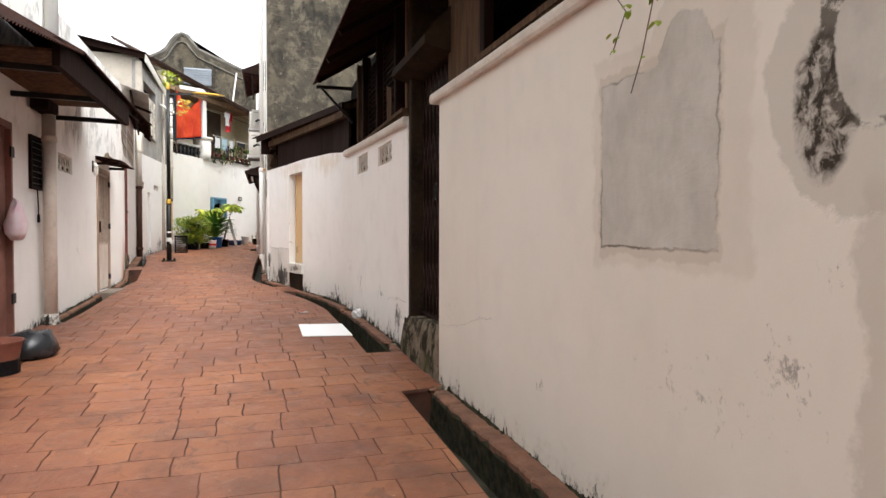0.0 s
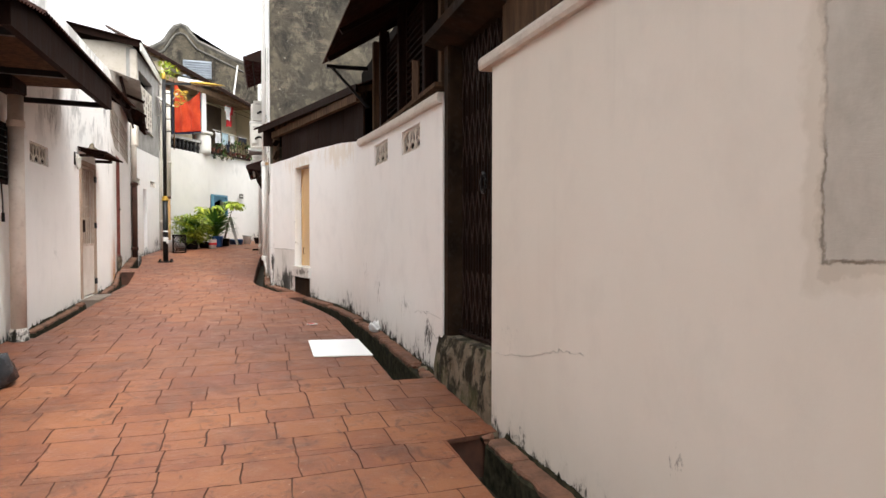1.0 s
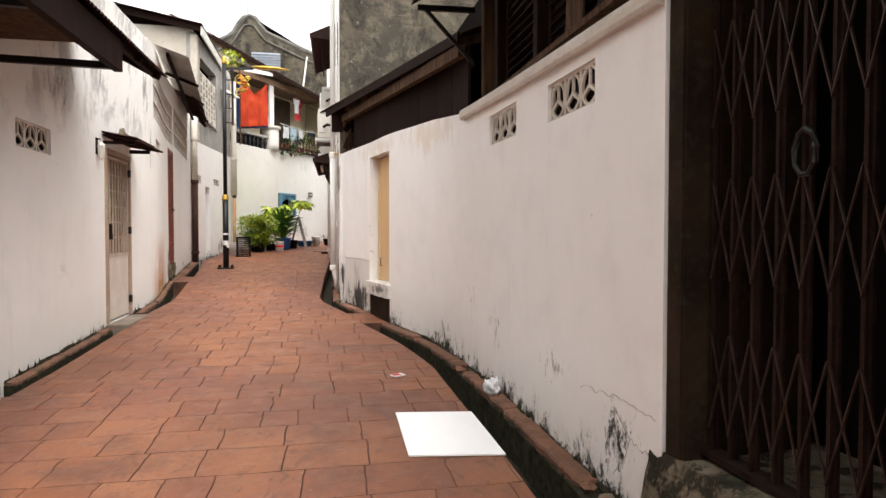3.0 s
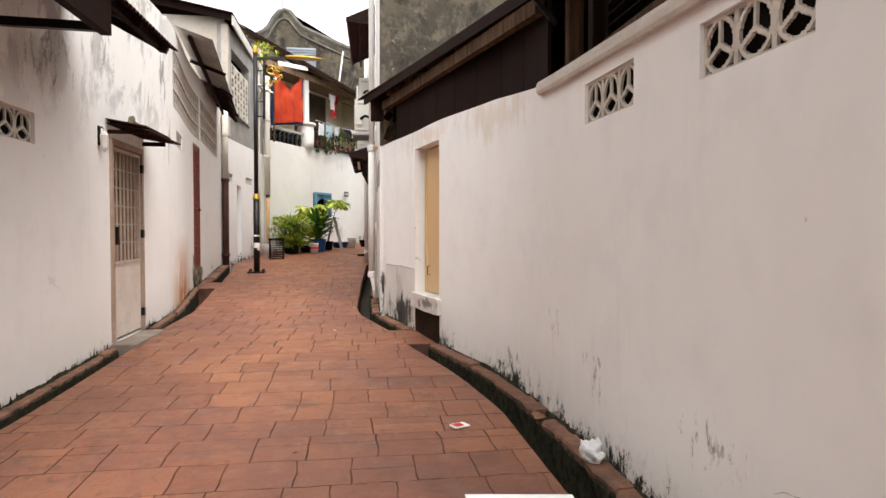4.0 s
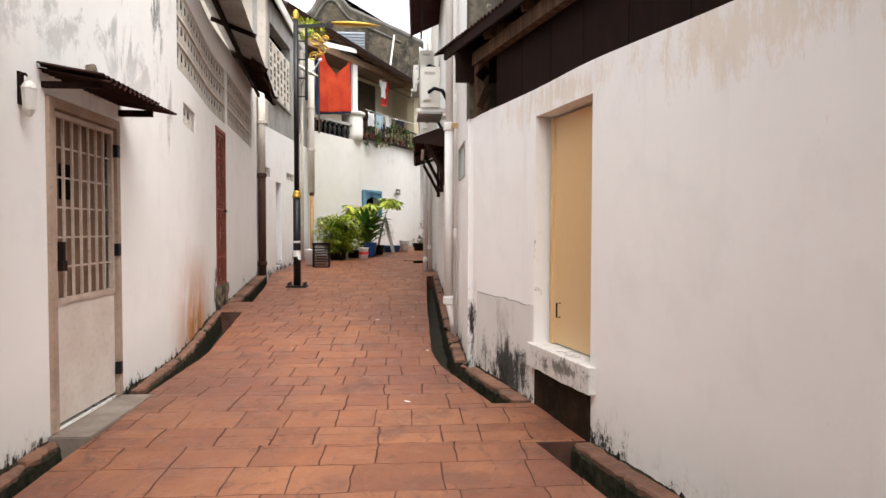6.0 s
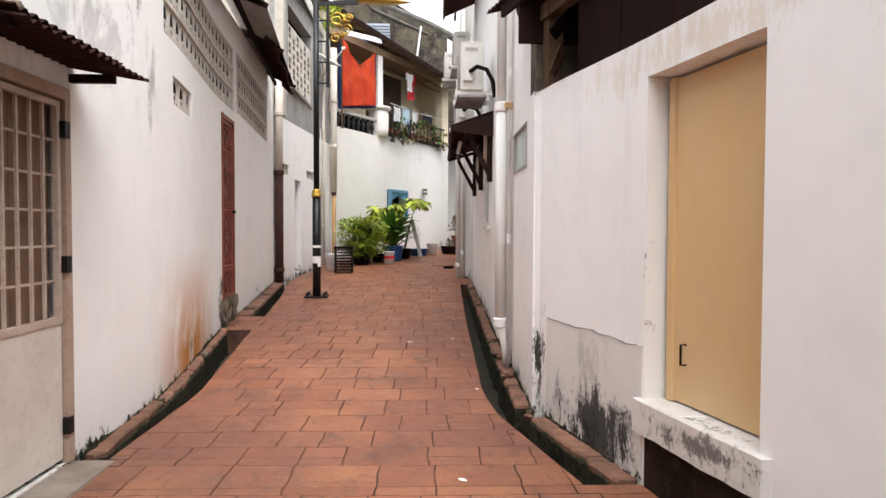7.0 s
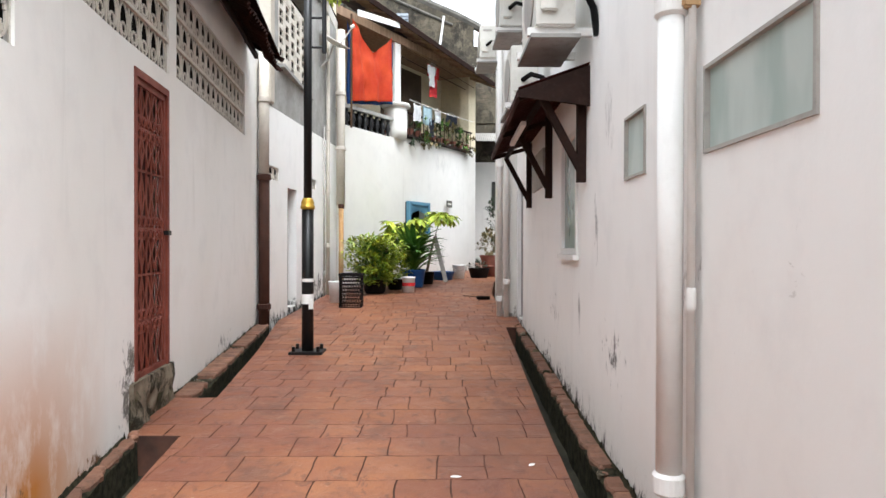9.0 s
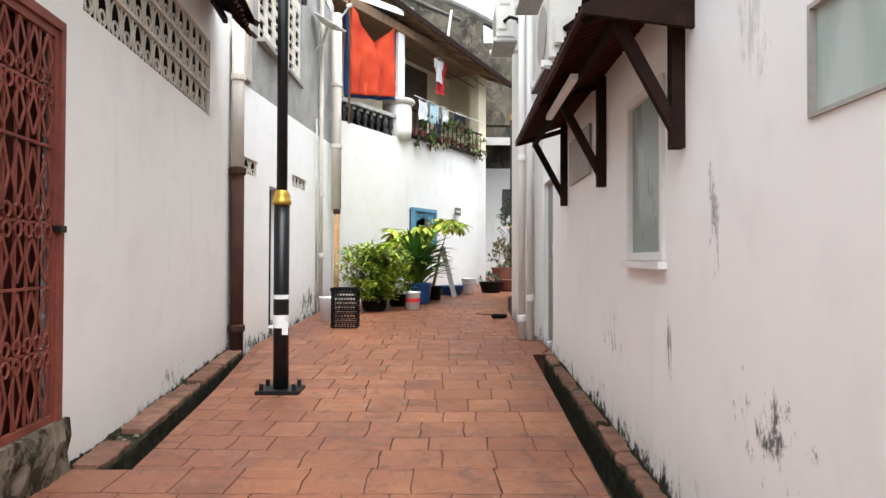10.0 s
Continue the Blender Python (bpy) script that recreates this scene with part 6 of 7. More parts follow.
# ---- street lamps ----
def street_lamp(x, y, h, label):
    z = ground(y)
    s = thing("street_lamp", (x, y, z), label, "lamp", "street lamps")
    part("base_plate", boxes((-0.20, 0.20, -0.16, 0.16, -0.01, 0.03), bevel=0.006), M_BLACK, s)
    for i, j in ((-1, -1), (1, -1), (-1, 1), (1, 1)):
        part("bolt", tube(bmesh.new(), [(i * 0.15, j * 0.11, 0.03), (i * 0.15, j * 0.11, 0.09)], 0.022, 6), M_BLACK, s)
    part("lower_post", tube(bmesh.new(), [(0, 0, 0.02), (0, 0, 1.78)], 0.072, 20), M_BLACK, s, "", True)
    part("ring", lathe(bmesh.new(), [(0.074, 1.755), (0.089, 1.765), (0.089, 1.80), (0.076, 1.81), (0.080, 1.84), (0.062, 1.885), (0.054, 1.895)], 20), M_GOLD, s, "gold collar", True)
    part("upper_post", tube(bmesh.new(), [(0, 0, 1.88), (0, 0, h)], 0.050, 18), M_BLACK, s, "", True)
    part("tape", tube(bmesh.new(), [(0, 0, 0.87), (0, 0, 0.91)], 0.0745, 20), M_PVC, s, "white tape band")
    part("tape", tube(bmesh.new(), [(0, 0, 0.60), (0, 0, 0.72)], 0.0755, 20), M_PVC, s, "torn white tape band")
    part("paper_scrap", boxes((0.03, 0.085, -0.085, -0.07, 0.54, 0.66)), M_PVC, s)
    part("finial", lathe(bmesh.new(), [(0.052, h), (0.066, h + 0.03), (0.05, h + 0.06), (0.062, h + 0.12), (0.04, h + 0.18), (0.005, h + 0.21)], 14), M_GOLD, s, "gold finial", True)
    part("arm", bar(bmesh.new(), (0, 0, h - 0.12), (0.72, 0, h - 0.08), 0.05, 0.06), M_BLACK, s)
    part("side_rod", tube(bmesh.new(), [(0.20, 0, h - 0.12), (0.20, 0, h - 1.55)], 0.028, 10), M_BLACK, s)
    for k in range(4):
        part("rung", tube(bmesh.new(), [(0, 0, h - 0.4 - k * 0.36), (0.20, 0, h - 0.4 - k * 0.36)], 0.015, 6), M_BLACK, s)
    for cx, cz, r in ((0.36, -0.30, 0.13), (0.52, -0.48, 0.11), (0.34, -0.62, 0.10), (0.56, -0.28, 0.08)):
        pts = [(cx + r * (1 - k * 0.045) * math.cos(k * 0.55), 0.0, h - 0.08 + cz + r * (1 - k * 0.045) * math.sin(k * 0.55)) for k in range(18)]
        part("scroll", tube(bmesh.new(), pts, 0.016, 6), M_GOLD, s, "gold scroll")
    for cx, cz in ((0.40, -0.42), (0.46, -0.60), (0.50, -0.34)):
        part("flower", lathe(bmesh.new(), [(0.0, -0.03), (0.07, 0.0), (0.04, 0.03), (0.0, 0.04)], 8, (cx, -0.03, h - 0.08 + cz)), M_GOLD, s)
    bm = bmesh.new()
    rows = []
    for k in range(9):
        u = k / 8
        w = 0.13 * math.sin(math.pi * min(0.12 + u * 0.95, 1.0)) ** 0.6 + 0.012
        xx = 0.70 + u * 0.95
        zc = h - 0.05 - 0.02 * u
        rows.append([bm.verts.new((xx, w * c, zc + w * 0.55 * d)) for c, d in ((-1, -0.25), (-0.7, 0.45), (0, 0.7), (0.7, 0.45), (1, -0.25), (0, -0.35))])
    for a, b in zip(rows, rows[1:]):
        for k in range(6):
            bm.faces.new((a[k], a[(k + 1) % 6], b[(k + 1) % 6], b[k]))
    bm.faces.new(rows[0]), bm.faces.new(rows[-1][::-1])
    part("lamp_head", bm, M_GOLD, s, "long gold lamp head", True)
    return s


street_lamp(-2.28, 20.66, 5.22, "black lamp post with gold collar and scrolls")
street_lamp(1.42, 34.5, 5.2, "black lamp post past the bend")


# ---- plants ----
def leaf_material(name, a, b, c):
    T = Tree(name, 0.5)
    col = T.mix(T.island, a, b)
    col = T.mix(T.ramp(T.noise(6, 3), 0.5, 0.75), col, c)
    T.set("Subsurface Weight", 0.08)
    return T.done(col)


M_LIME = leaf_material("lime_leaves", (0.15, 0.25, 0.016), (0.46, 0.50, 0.035), (0.085, 0.16, 0.012))
M_GREEN = leaf_material("green_leaves", (0.04, 0.12, 0.018), (0.14, 0.26, 0.035), (0.025, 0.075, 0.015))
M_BRIGHT = leaf_material("bright_leaves", (0.28, 0.38, 0.025), (0.52, 0.55, 0.05), (0.11, 0.21, 0.018))
M_DARKLEAF = leaf_material("dark_leaves", (0.014, 0.03, 0.010), (0.04, 0.06, 0.02), (0.025, 0.025, 0.015))
M_DRYLEAF = leaf_material("drying_leaves", (0.10, 0.085, 0.03), (0.20, 0.15, 0.05), (0.06, 0.035, 0.02))
M_SOIL = worn("potting_soil", (0.04, 0.03, 0.02), (0.06, 0.045, 0.03), 20, 0.95)


def blade(bm, base, d, length, width, droop, n=4, fold=0.25):
    """One bent leaf with a folded midrib."""
    d = Vector(d).normalized()
    side = d.cross(Vector((0, 0, 1)))
    side = side.normalized() if side.length > 0.05 else Vector((1, 0, 0))
    p = Vector(base)
    rows = []
    for i in range(n + 1):
        u = i / n
        w = width * math.sin(math.pi * (0.08 + 0.92 * u)) ** 0.8 * 0.5 if i < n else 0.002
        up = side.cross(d).normalized()
        rows.append((bm.verts.new(p - side * w + up * w * fold), bm.verts.new(p), bm.verts.new(p + side * w + up * w * fold)))
        p = p + d * (length / n)
        d = (d + Vector((0, 0, -droop / n))).normalized()
    for a, b in zip(rows, rows[1:]):
        bm.faces.new((a[0], a[1], b[1], b[0]))
        bm.faces.new((a[1], a[2], b[2], b[1]))


def bush(rng, bm, centre, radius, height, count, size, low=0.0):
    """Leaves in sprays on the outside and inside of an uneven crown."""
    sprays = count // 7
    for _ in range(sprays):
        g = rng.uniform(0, math.tau)
        v = rng.uniform(-0.9, 1.0)
        r = math.sqrt(max(0, 1 - v * v)) * rng.uniform(0.2, 1.05)
        lump = 1 + 0.28 * noise.noise((math.cos(g) * 2, math.sin(g) * 2, v * 2 + centre[1]))
        p = Vector((centre[0] + radius * r * math.cos(g) * lump, centre[1] + radius * r * math.sin(g) * lump, centre[2] + height * 0.5 * v * lump * rng.uniform(0.8, 1.05)))
        out = (p - Vector(centre)).normalized() + Vector((0, 0, 0.35))
        for k in range(7):
            d = out + Vector((rng.uniform(-0.9, 0.9), rng.uniform(-0.9, 0.9), rng.uniform(-0.5, 0.6)))
            blade(bm, p + Vector((rng.uniform(-0.05, 0.05), rng.uniform(-0.05, 0.05), rng.uniform(-0.05, 0.05))), d, size * rng.uniform(0.7, 1.3), size * rng.uniform(0.35, 0.55), rng.uniform(0.3, 0.9), 2)
    return bm


def pot(name, x, y, prof, material, label, category="pot", group="pots", soil=True, n=20):
    z = ground(y)
    t = thing(name, (x, y, z), label, category, group)
    inner = [(r * 0.9, q) for r, q in reversed(prof)]
    bm = lathe(bmesh.new(), prof + [(inner[0][0], inner[0][1])] + [(prof[-1][0] * 0.88, prof[-1][1] - 0.06)], n)
    part("body", bm, material, t, "", True)
    if soil:
        part("soil", lathe(bmesh.new(), [(prof[-1][0] * 0.87, prof[-1][1] - 0.05), (0.01, prof[-1][1] - 0.03)], n), M_SOIL, t)
    return t


M_BLUEPLASTIC = worn("blue_plastic", (0.015, 0.07, 0.22), (0.02, 0.09, 0.27), 3, 0.45, 0, 0.05, 0.2)
M_WHITEPLASTIC = worn("white_plastic", (0.70, 0.70, 0.68), (0.62, 0.61, 0.58), 3, 0.45, 0, 0.05, 0.2)
M_BLACKPLASTIC = worn("black_plastic", (0.007, 0.006, 0.006), (0.012, 0.010, 0.010), 3, 0.55, 0, 0.05, 0.3, (0.03, 0.022, 0.02))
M_TERRAPOT = worn("terracotta_pot", (0.20, 0.07, 0.045), (0.14, 0.05, 0.035), 4, 0.8, 0, 0.2, 0.3)
M_BARK = worn("bark", (0.16, 0.12, 0.09), (0.10, 0.08, 0.06), 9, 0.9, 0, 0.6, 0.4, (0.04, 0.03, 0.03), (3, 3, 0.6))

rng = random.Random(4)
p1 = pot("potted_bush", -2.12, 27.15, [(0.20, 0), (0.24, 0.06), (0.27, 0.30), (0.29, 0.32)], M_BLACKPLASTIC, "bushy lime green shrub in a black pot", "plant", "plants")
def tiers(rng, bm, radius, z0, z1, branches, leaves, size):
    """Flat drooping sprays in tiers round a shrub's stems, with gaps between them."""
    for k in range(branches):
        v = (k + rng.random()) / branches
        g = k * 2.4 + rng.uniform(-0.5, 0.5)
        wide = radius * (0.62 + 0.55 * math.sin(math.pi * (0.12 + 0.74 * v))) * rng.uniform(0.55, 1.0)
        z = z0 + (z1 - z0) * v
        tip = Vector((math.cos(g) * wide, math.sin(g) * wide, z + rng.uniform(-0.02, 0.16)))
        foot = tip * 0.25
        foot.z = z - 0.10
        for _ in range(leaves):
            u = rng.random() ** 0.6
            p = foot.lerp(tip, u) + Vector((rng.uniform(-1, 1), rng.uniform(-1, 1), rng.uniform(-0.35, 0.45))) * 0.15
            d = (tip - foot).normalized() + Vector((rng.uniform(-1, 1), rng.uniform(-1, 1), rng.uniform(-0.5, 0.35)))
            blade(bm, p, d, size * rng.uniform(0.7, 1.3), size * rng.uniform(0.4, 0.6), rng.uniform(0.4, 1.1), 2)
    return bm


part("crown", tiers(rng, bmesh.new(), 0.60, 0.28, 1.28, 60, 50, 0.12), M_LIME, p1)
part("inner_leaves", bush(rng, bmesh.new(), (0.0, 0.0, 0.66), 0.42, 0.95, 700, 0.12), M_GREEN, p1, "darker inner leaves")
for k in range(9):
    g = rng.uniform(0, math.tau)
    part("stem", tube(bmesh.new(), [(0, 0, 0.28), (0.15 * math.cos(g), 0.15 * math.sin(g), 0.7), (0.40 * math.cos(g), 0.40 * math.sin(g), 1.05)], 0.012, 5), M_BARK, p1)
p1b = pot("potted_bush", -1.72, 28.0, [(0.16, 0), (0.20, 0.22), (0.21, 0.24)], M_BLACKPLASTIC, "low green shrub in a black pot", "plant", "plants")
part("crown", bush(rng, bmesh.new(), (0.0, 0.0, 0.50), 0.36, 0.6, 500, 0.13), M_LIME, p1b)

p2 = pot("potted_plant", -1.30, 28.5, [(0.22, 0), (0.25, 0.05), (0.30, 0.42), (0.32, 0.45)], M_BLUEPLASTIC, "tall green blade leaved plant in a blue tub", "plant", "plants")
bm = bmesh.new()
for k in range(170):
    g = rng.uniform(0, math.tau)
    z = rng.uniform(0.35, 1.05)
    lean = rng.uniform(0.35, 1.5)
    blade(bm, (0.08 * math.cos(g), 0.08 * math.sin(g), z), (math.cos(g) * lean, math.sin(g) * lean, 1.0), rng.uniform(0.5, 0.95), rng.uniform(0.09, 0.15), rng.uniform(0.5, 1.4), 5)
part("leaves", bm, M_GREEN, p2)
for k in range(4):
    part("stem", tube(bmesh.new(), [(0.06 * math.cos(k * 1.6), 0.06 * math.sin(k * 1.6), 0.4), (0.1 * math.cos(k * 1.6), 0.1 * math.sin(k * 1.6), 1.4)], 0.02, 6), M_GREEN, p2)


def palm_head(rng, bm, at, r, count, lobes, size):
    """Broad lobed leaves round a growing tip."""
    for _ in range(count):
        g = rng.uniform(0, math.tau)
        tilt = rng.uniform(-0.9, 0.55)
        tip = Vector(at) + Vector((math.cos(g), math.sin(g), tilt)) * r * rng.uniform(0.5, 1.0)
        tube(bm, [at, (Vector(at) + tip) / 2 + Vector((0, 0, 0.05)), tip], 0.008, 4)
        for k in range(lobes):
            a = g + (k - (lobes - 1) / 2) * 0.5
            blade(bm, tip, (math.cos(a), math.sin(a), rng.uniform(-0.7, 0.2)), size * rng.uniform(0.8, 1.15), size * 0.34, rng.uniform(0.5, 1.2), 3)
    return bm


p3 = pot("potted_tree", -1.35, 28.9, [(0.18, 0), (0.22, 0.3), (0.23, 0.32)], M_BLACKPLASTIC, "young bright leaved tree in a pot", "plant", "plants")
part("trunk", tube(bmesh.new(), [(0, 0, 0.2), (-0.05, 0.02, 1.0), (-0.15, 0, 1.57)], 0.03, 8, True, [0.035, 0.028, 0.02]), M_BARK, p3)
part("leaves", palm_head(rng, bmesh.new(), (-0.15, 0.0, 1.55), 0.45, 32, 7, 0.36), M_BRIGHT, p3)
p4 = pot("potted_tree", -1.0, 29.35, [(0.18, 0), (0.22, 0.3), (0.23, 0.32)], M_BLACKPLASTIC, "thin leaning tree with bright leaves in a pot", "plant", "plants")
part("trunk", tube(bmesh.new(), [(0, 0, 0.2), (0.16, 0.1, 1.0), (0.40, 0.3, 1.85)], 0.03, 8, True, [0.04, 0.03, 0.02]), M_BARK, p4)
part("leaves", palm_head(rng, bmesh.new(), (0.40, 0.3, 1.82), 0.30, 20, 7, 0.30), M_BRIGHT, p4)
plank = thing("leaning_plank", (-0.35, 29.9, ground(29.9)), "weathered grey plank leaning beside the plants", "plank")
part("board", boxes((-0.06, 0.06, -0.014, 0.014, 0.0, 1.30), bevel=0.004), M_GREYRENDER, plank).matrix_basis = pose(-0.12, 0.0, 0.0, -10, -14, 0)

lab = pot("paint_bucket", -1.36, 27.35, [(0.13, 0), (0.145, 0.32), (0.155, 0.33), (0.155, 0.36)], M_WHITEPLASTIC, "white paint bucket with a red label", "bucket", "buckets", False)
part("band", tube(bmesh.new(), [(0, 0, 0.15), (0, 0, 0.23)], 0.1475, 20, False), M_RCLOTH, lab)
pot("plastic_tub", -0.55, 30.6, [(0.26, 0), (0.33, 0.22), (0.35, 0.23)], M_BLUEPLASTIC, "low dark blue tub by the white wall", "tub", "tubs")
wb = pot("white_bucket", -0.08, 30.95, [(0.15, 0), (0.185, 0.36), (0.20, 0.37), (0.20, 0.40)], M_WHITEPLASTIC, "white plastic bucket by the wall", "bucket", "buckets", False)
part("handle", tube(bmesh.new(), [(0.19 * math.cos(k * math.pi / 8), -0.19 * math.sin(k * math.pi / 8) - 0.02, 0.36 - 0.12 * math.sin(k * math.pi / 8)) for k in range(9)], 0.008, 5), M_GREYPIPE, wb)
pb = pot("plant_tub", 0.52, 31.3, [(0.24, 0), (0.31, 0.26), (0.33, 0.28)], M_BLACKPLASTIC, "black tub with pale seedlings", "tub", "tubs")
part("leaves", bush(rng, bmesh.new(), (0, 0, 0.36), 0.26, 0.24, 120, 0.09), M_DARKLEAF, pb)
pot("terracotta_pot", 0.98, 31.7, [(0.20, 0), (0.28, 0.30), (0.30, 0.32)], M_TERRAPOT, "low terracotta pot by the wall", "pot", "pots")
pt = pot("terracotta_pot", 0.95, 32.6, [(0.20, 0), (0.27, 0.40), (0.32, 0.56), (0.34, 0.60)], M_TERRAPOT, "tall terracotta pot with a straggly plant", "plant", "plants")
part("leaves", bush(rng, bmesh.new(), (0, 0, 0.95), 0.45, 0.8, 520, 0.11), M_DRYLEAF, pt)
ft = pot("potted_tree", 1.28, 33.15, [(0.25, 0), (0.3, 0.4), (0.32, 0.42)], M_TERRAPOT, "dark leaved thin tree past the bend", "plant", "plants")
part("trunk", tube(bmesh.new(), [(0, 0, 0.3), (0.05, 0, 1.3), (0, 0, 2.3)], 0.03, 7), M_BARK, ft)
part("crown", bush(rng, bmesh.new(), (0.0, 0, 1.55), 0.42, 2.1, 1300, 0.10), M_DARKLEAF, ft)
pot("white_bucket", 1.35, 32.2, [(0.14, 0), (0.17, 0.34), (0.18, 0.36)], M_WHITEPLASTIC, "white plastic bucket by a pot", "bucket", "buckets", False)
pot("white_bucket", -2.70, 25.55, [(0.16, 0), (0.19, 0.40), (0.20, 0.42)], M_WHITEPLASTIC, "dirty white bucket behind a crate", "bucket", "buckets", False)
pan = pot("frying_pan", 0.27, 26.1, [(0.10, 0), (0.15, 0.05), (0.16, 0.055)], M_BLACKPLASTIC, "old black pan lying on the paving", "pan", "", False)
part("handle", bar(bmesh.new(), (-0.15, 0.0, 0.05), (-0.42, 0.02, 0.07), 0.03, 0.012), M_BLACKPLASTIC, pan)

crate = thing("plastic_crate", (-2.33, 24.85, ground(24.85)), "black perforated plastic crate, upright", "crate")
CW, CD, CH = 0.42, 0.34, 0.62
def slots(nh):
    return lambda u, v: (v * 9) % 1 < 0.36 or (u * nh + 0.5 * (int(v * 9) % 2)) % 1 < 0.36


for x0 in (-CW / 2, CW / 2 - 0.015):
    ob = part("side", lattice(CD, CH, 0.015, 24, 36, slots(6)), M_BLACKPLASTIC, crate)
    ob.matrix_basis = pose(x0, -CD / 2, 0)
for y0 in (-CD / 2, CD / 2 - 0.015):
    ob = part("side", lattice(CW - 0.034, CH, 0.015, 32, 36, slots(8)), M_BLACKPLASTIC, crate)
    ob.matrix_basis = pose(CW / 2 - 0.017, y0, 0, 0, 0, 90)
part("rim", boxes((-CW / 2 - 0.01, CW / 2 + 0.01, -CD / 2 - 0.01, -CD / 2 + 0.03, CH - 0.03, CH + 0.02), (-CW / 2 - 0.01, CW / 2 + 0.01, CD / 2 - 0.03, CD / 2 + 0.01, CH - 0.03, CH + 0.02), (-CW / 2 - 0.01, -CW / 2 + 0.03, -CD / 2 + 0.03, CD / 2 - 0.03, CH - 0.03, CH + 0.02), (CW / 2 - 0.03, CW / 2 + 0.01, -CD / 2 + 0.03, CD / 2 - 0.03, CH - 0.03, CH + 0.02)), M_BLACKPLASTIC, crate)

bp = thing("balcony_plants", (*on_bg(0), 0), "hanging green plants along the balcony rail", "plant", "plants", BT)
for i in range(9):
    s = 2.95 + i * 0.42
    bm = bmesh.new()
    bush(rng, bm, (0.06, s, 5.36 + rng.uniform(-0.16, 0.14)), 0.26, 0.70, 70, 0.14)
    part("leaves", bm, (M_DARKLEAF, M_GREEN, M_DRYLEAF)[i % 3], bp)
    part("pot", lathe(bmesh.new(), [(0.08, 5.16), (0.12, 5.32), (0.13, 5.34)], 10, (-0.08, s, 0)), M_TERRAPOT, bp)
rp = thing("roof_plant", (-3.05, 26.6, 7.5), "yellow-green weeds growing on the roof edge", "plant", "plants")
part("leaves", bush(rng, bmesh.new(), (0.1, 0, 0.1), 0.45, 0.5, 200, 0.14), M_BRIGHT, rp)

vine = thing("hanging_vine", (1.62, 2.45, 2.69), "thin vine with a few leaves over the coping", "plant", "plants")
for pts in ([(0.12, 0.12, 0.14), (-0.07, 0.12, 0.09), (-0.030, 0.030, -0.090), (-0.010, -0.040, -0.190), (0.000, 0.070, -0.330)], [(0.12, -0.14, 0.14), (-0.07, -0.13, 0.09), (-0.030, -0.270, -0.200), (-0.010, -0.160, -0.420), (0.000, -0.070, -0.560)]):
    part("stem", tube(bmesh.new(), pts, 0.0028, 5), M_BARK, vine)
for p, size in (((0.000, -0.040, -0.190), 0.055), ((0.000, -0.040, -0.160), 0.045), ((0.000, -0.250, -0.300), 0.05), ((0.000, 0.090, -0.250), 0.035), ((0.000, 0.040, -0.280), 0.035), ((0.000, 0.070, -0.330), 0.03), ((0.000, -0.160, -0.420), 0.022), ((-0.020, -0.270, -0.200), 0.05), ((-0.020, 0.030, -0.090), 0.05)):
    for k in range(2):
        bm = bmesh.new()
        blade(bm, p, (-0.3, rng.uniform(-0.9, 0.9), rng.uniform(-0.9, -0.1)), size, size * 0.6, 0.3, 3)
        part("leaf", bm, M_LIME, vine)

# ---- near left clutter ----
bk = pot("bucket", -2.22, 6.62, [(0.18, 0), (0.20, 0.12), (0.235, 0.28), (0.25, 0.30)], M_TERRAPOT, "brown plastic bucket by the near door", "bucket", "buckets", False)
part("band", tube(bmesh.new(), [(0, 0, 0.0), (0, 0, 0.13)], 0.212, 18), M_BLACKPLASTIC, bk)
hm = thing("rubbish_bag", (-2.12, 7.28, ground(7.28)), "shiny black rubbish bag on the paving", "bag")
bm = lathe(bmesh.new(), [(0.20, 0.0), (0.26, 0.05), (0.24, 0.15), (0.15, 0.25), (0.03, 0.28)], 18)
for v in bm.verts:
    v.co += Vector((0.05, 0.05, 0.03)) * noise.noise(v.co * 7)
part("sack", bm, worn("shiny_black_plastic", (0.015, 0.016, 0.018), (0.03, 0.03, 0.032), 6, 0.25, 0, 0.3, 0.1), hm, "", True)

# ---- litter ----
sheet = thing("white_board", (0, 0, 0), "white board lying flat on the paving", "board")
bm = bmesh.new()
c = [(0.652, 8.49), (1.215, 8.415), (1.23, 7.585), (0.637, 7.668)]
a = [bm.verts.new((x, y, ground(y) + 0.006)) for x, y in c]
b = [bm.verts.new((x, y, ground(y) + 0.016)) for x, y in c]
bm.faces.new(b), bm.faces.new(a[::-1])
for i in range(4):
    bm.faces.new((a[i], a[(i + 1) % 4], b[(i + 1) % 4], b[i]))
part("panel", bm, M_PAPER, sheet)
box_ = thing("card_packet", (0.80, 9.55, ground(9.55)), "crushed red and white card packet", "packet", "", 25)
part("card", boxes((-0.06, 0.06, -0.045, 0.045, 0.004, 0.018), bevel=0.004), M_WCLOTH, box_)
part("print", boxes((-0.05, 0.02, -0.035, 0.03, 0.018, 0.02)), M_RCLOTH, box_)
cup = thing("crumpled_bag", (1.50, 8.85, ground(8.85) + 0.01), "crumpled white plastic bag on the kerb", "bag")
bm = bmesh.new()
bmesh.ops.create_icosphere(bm, subdivisions=4, radius=1.0)
for v in bm.verts:
    fold = 1 + 0.45 * noise.noise(v.co * 1.7) + 0.22 * abs(noise.noise(v.co * 4.1)) + 0.10 * noise.noise(v.co * 9)
    v.co = Vector((v.co.x * 0.062, v.co.y * 0.085, v.co.z * 0.065 + 0.05)) * fold
part("shell", bm, M_WCLOTH, cup, "", True)
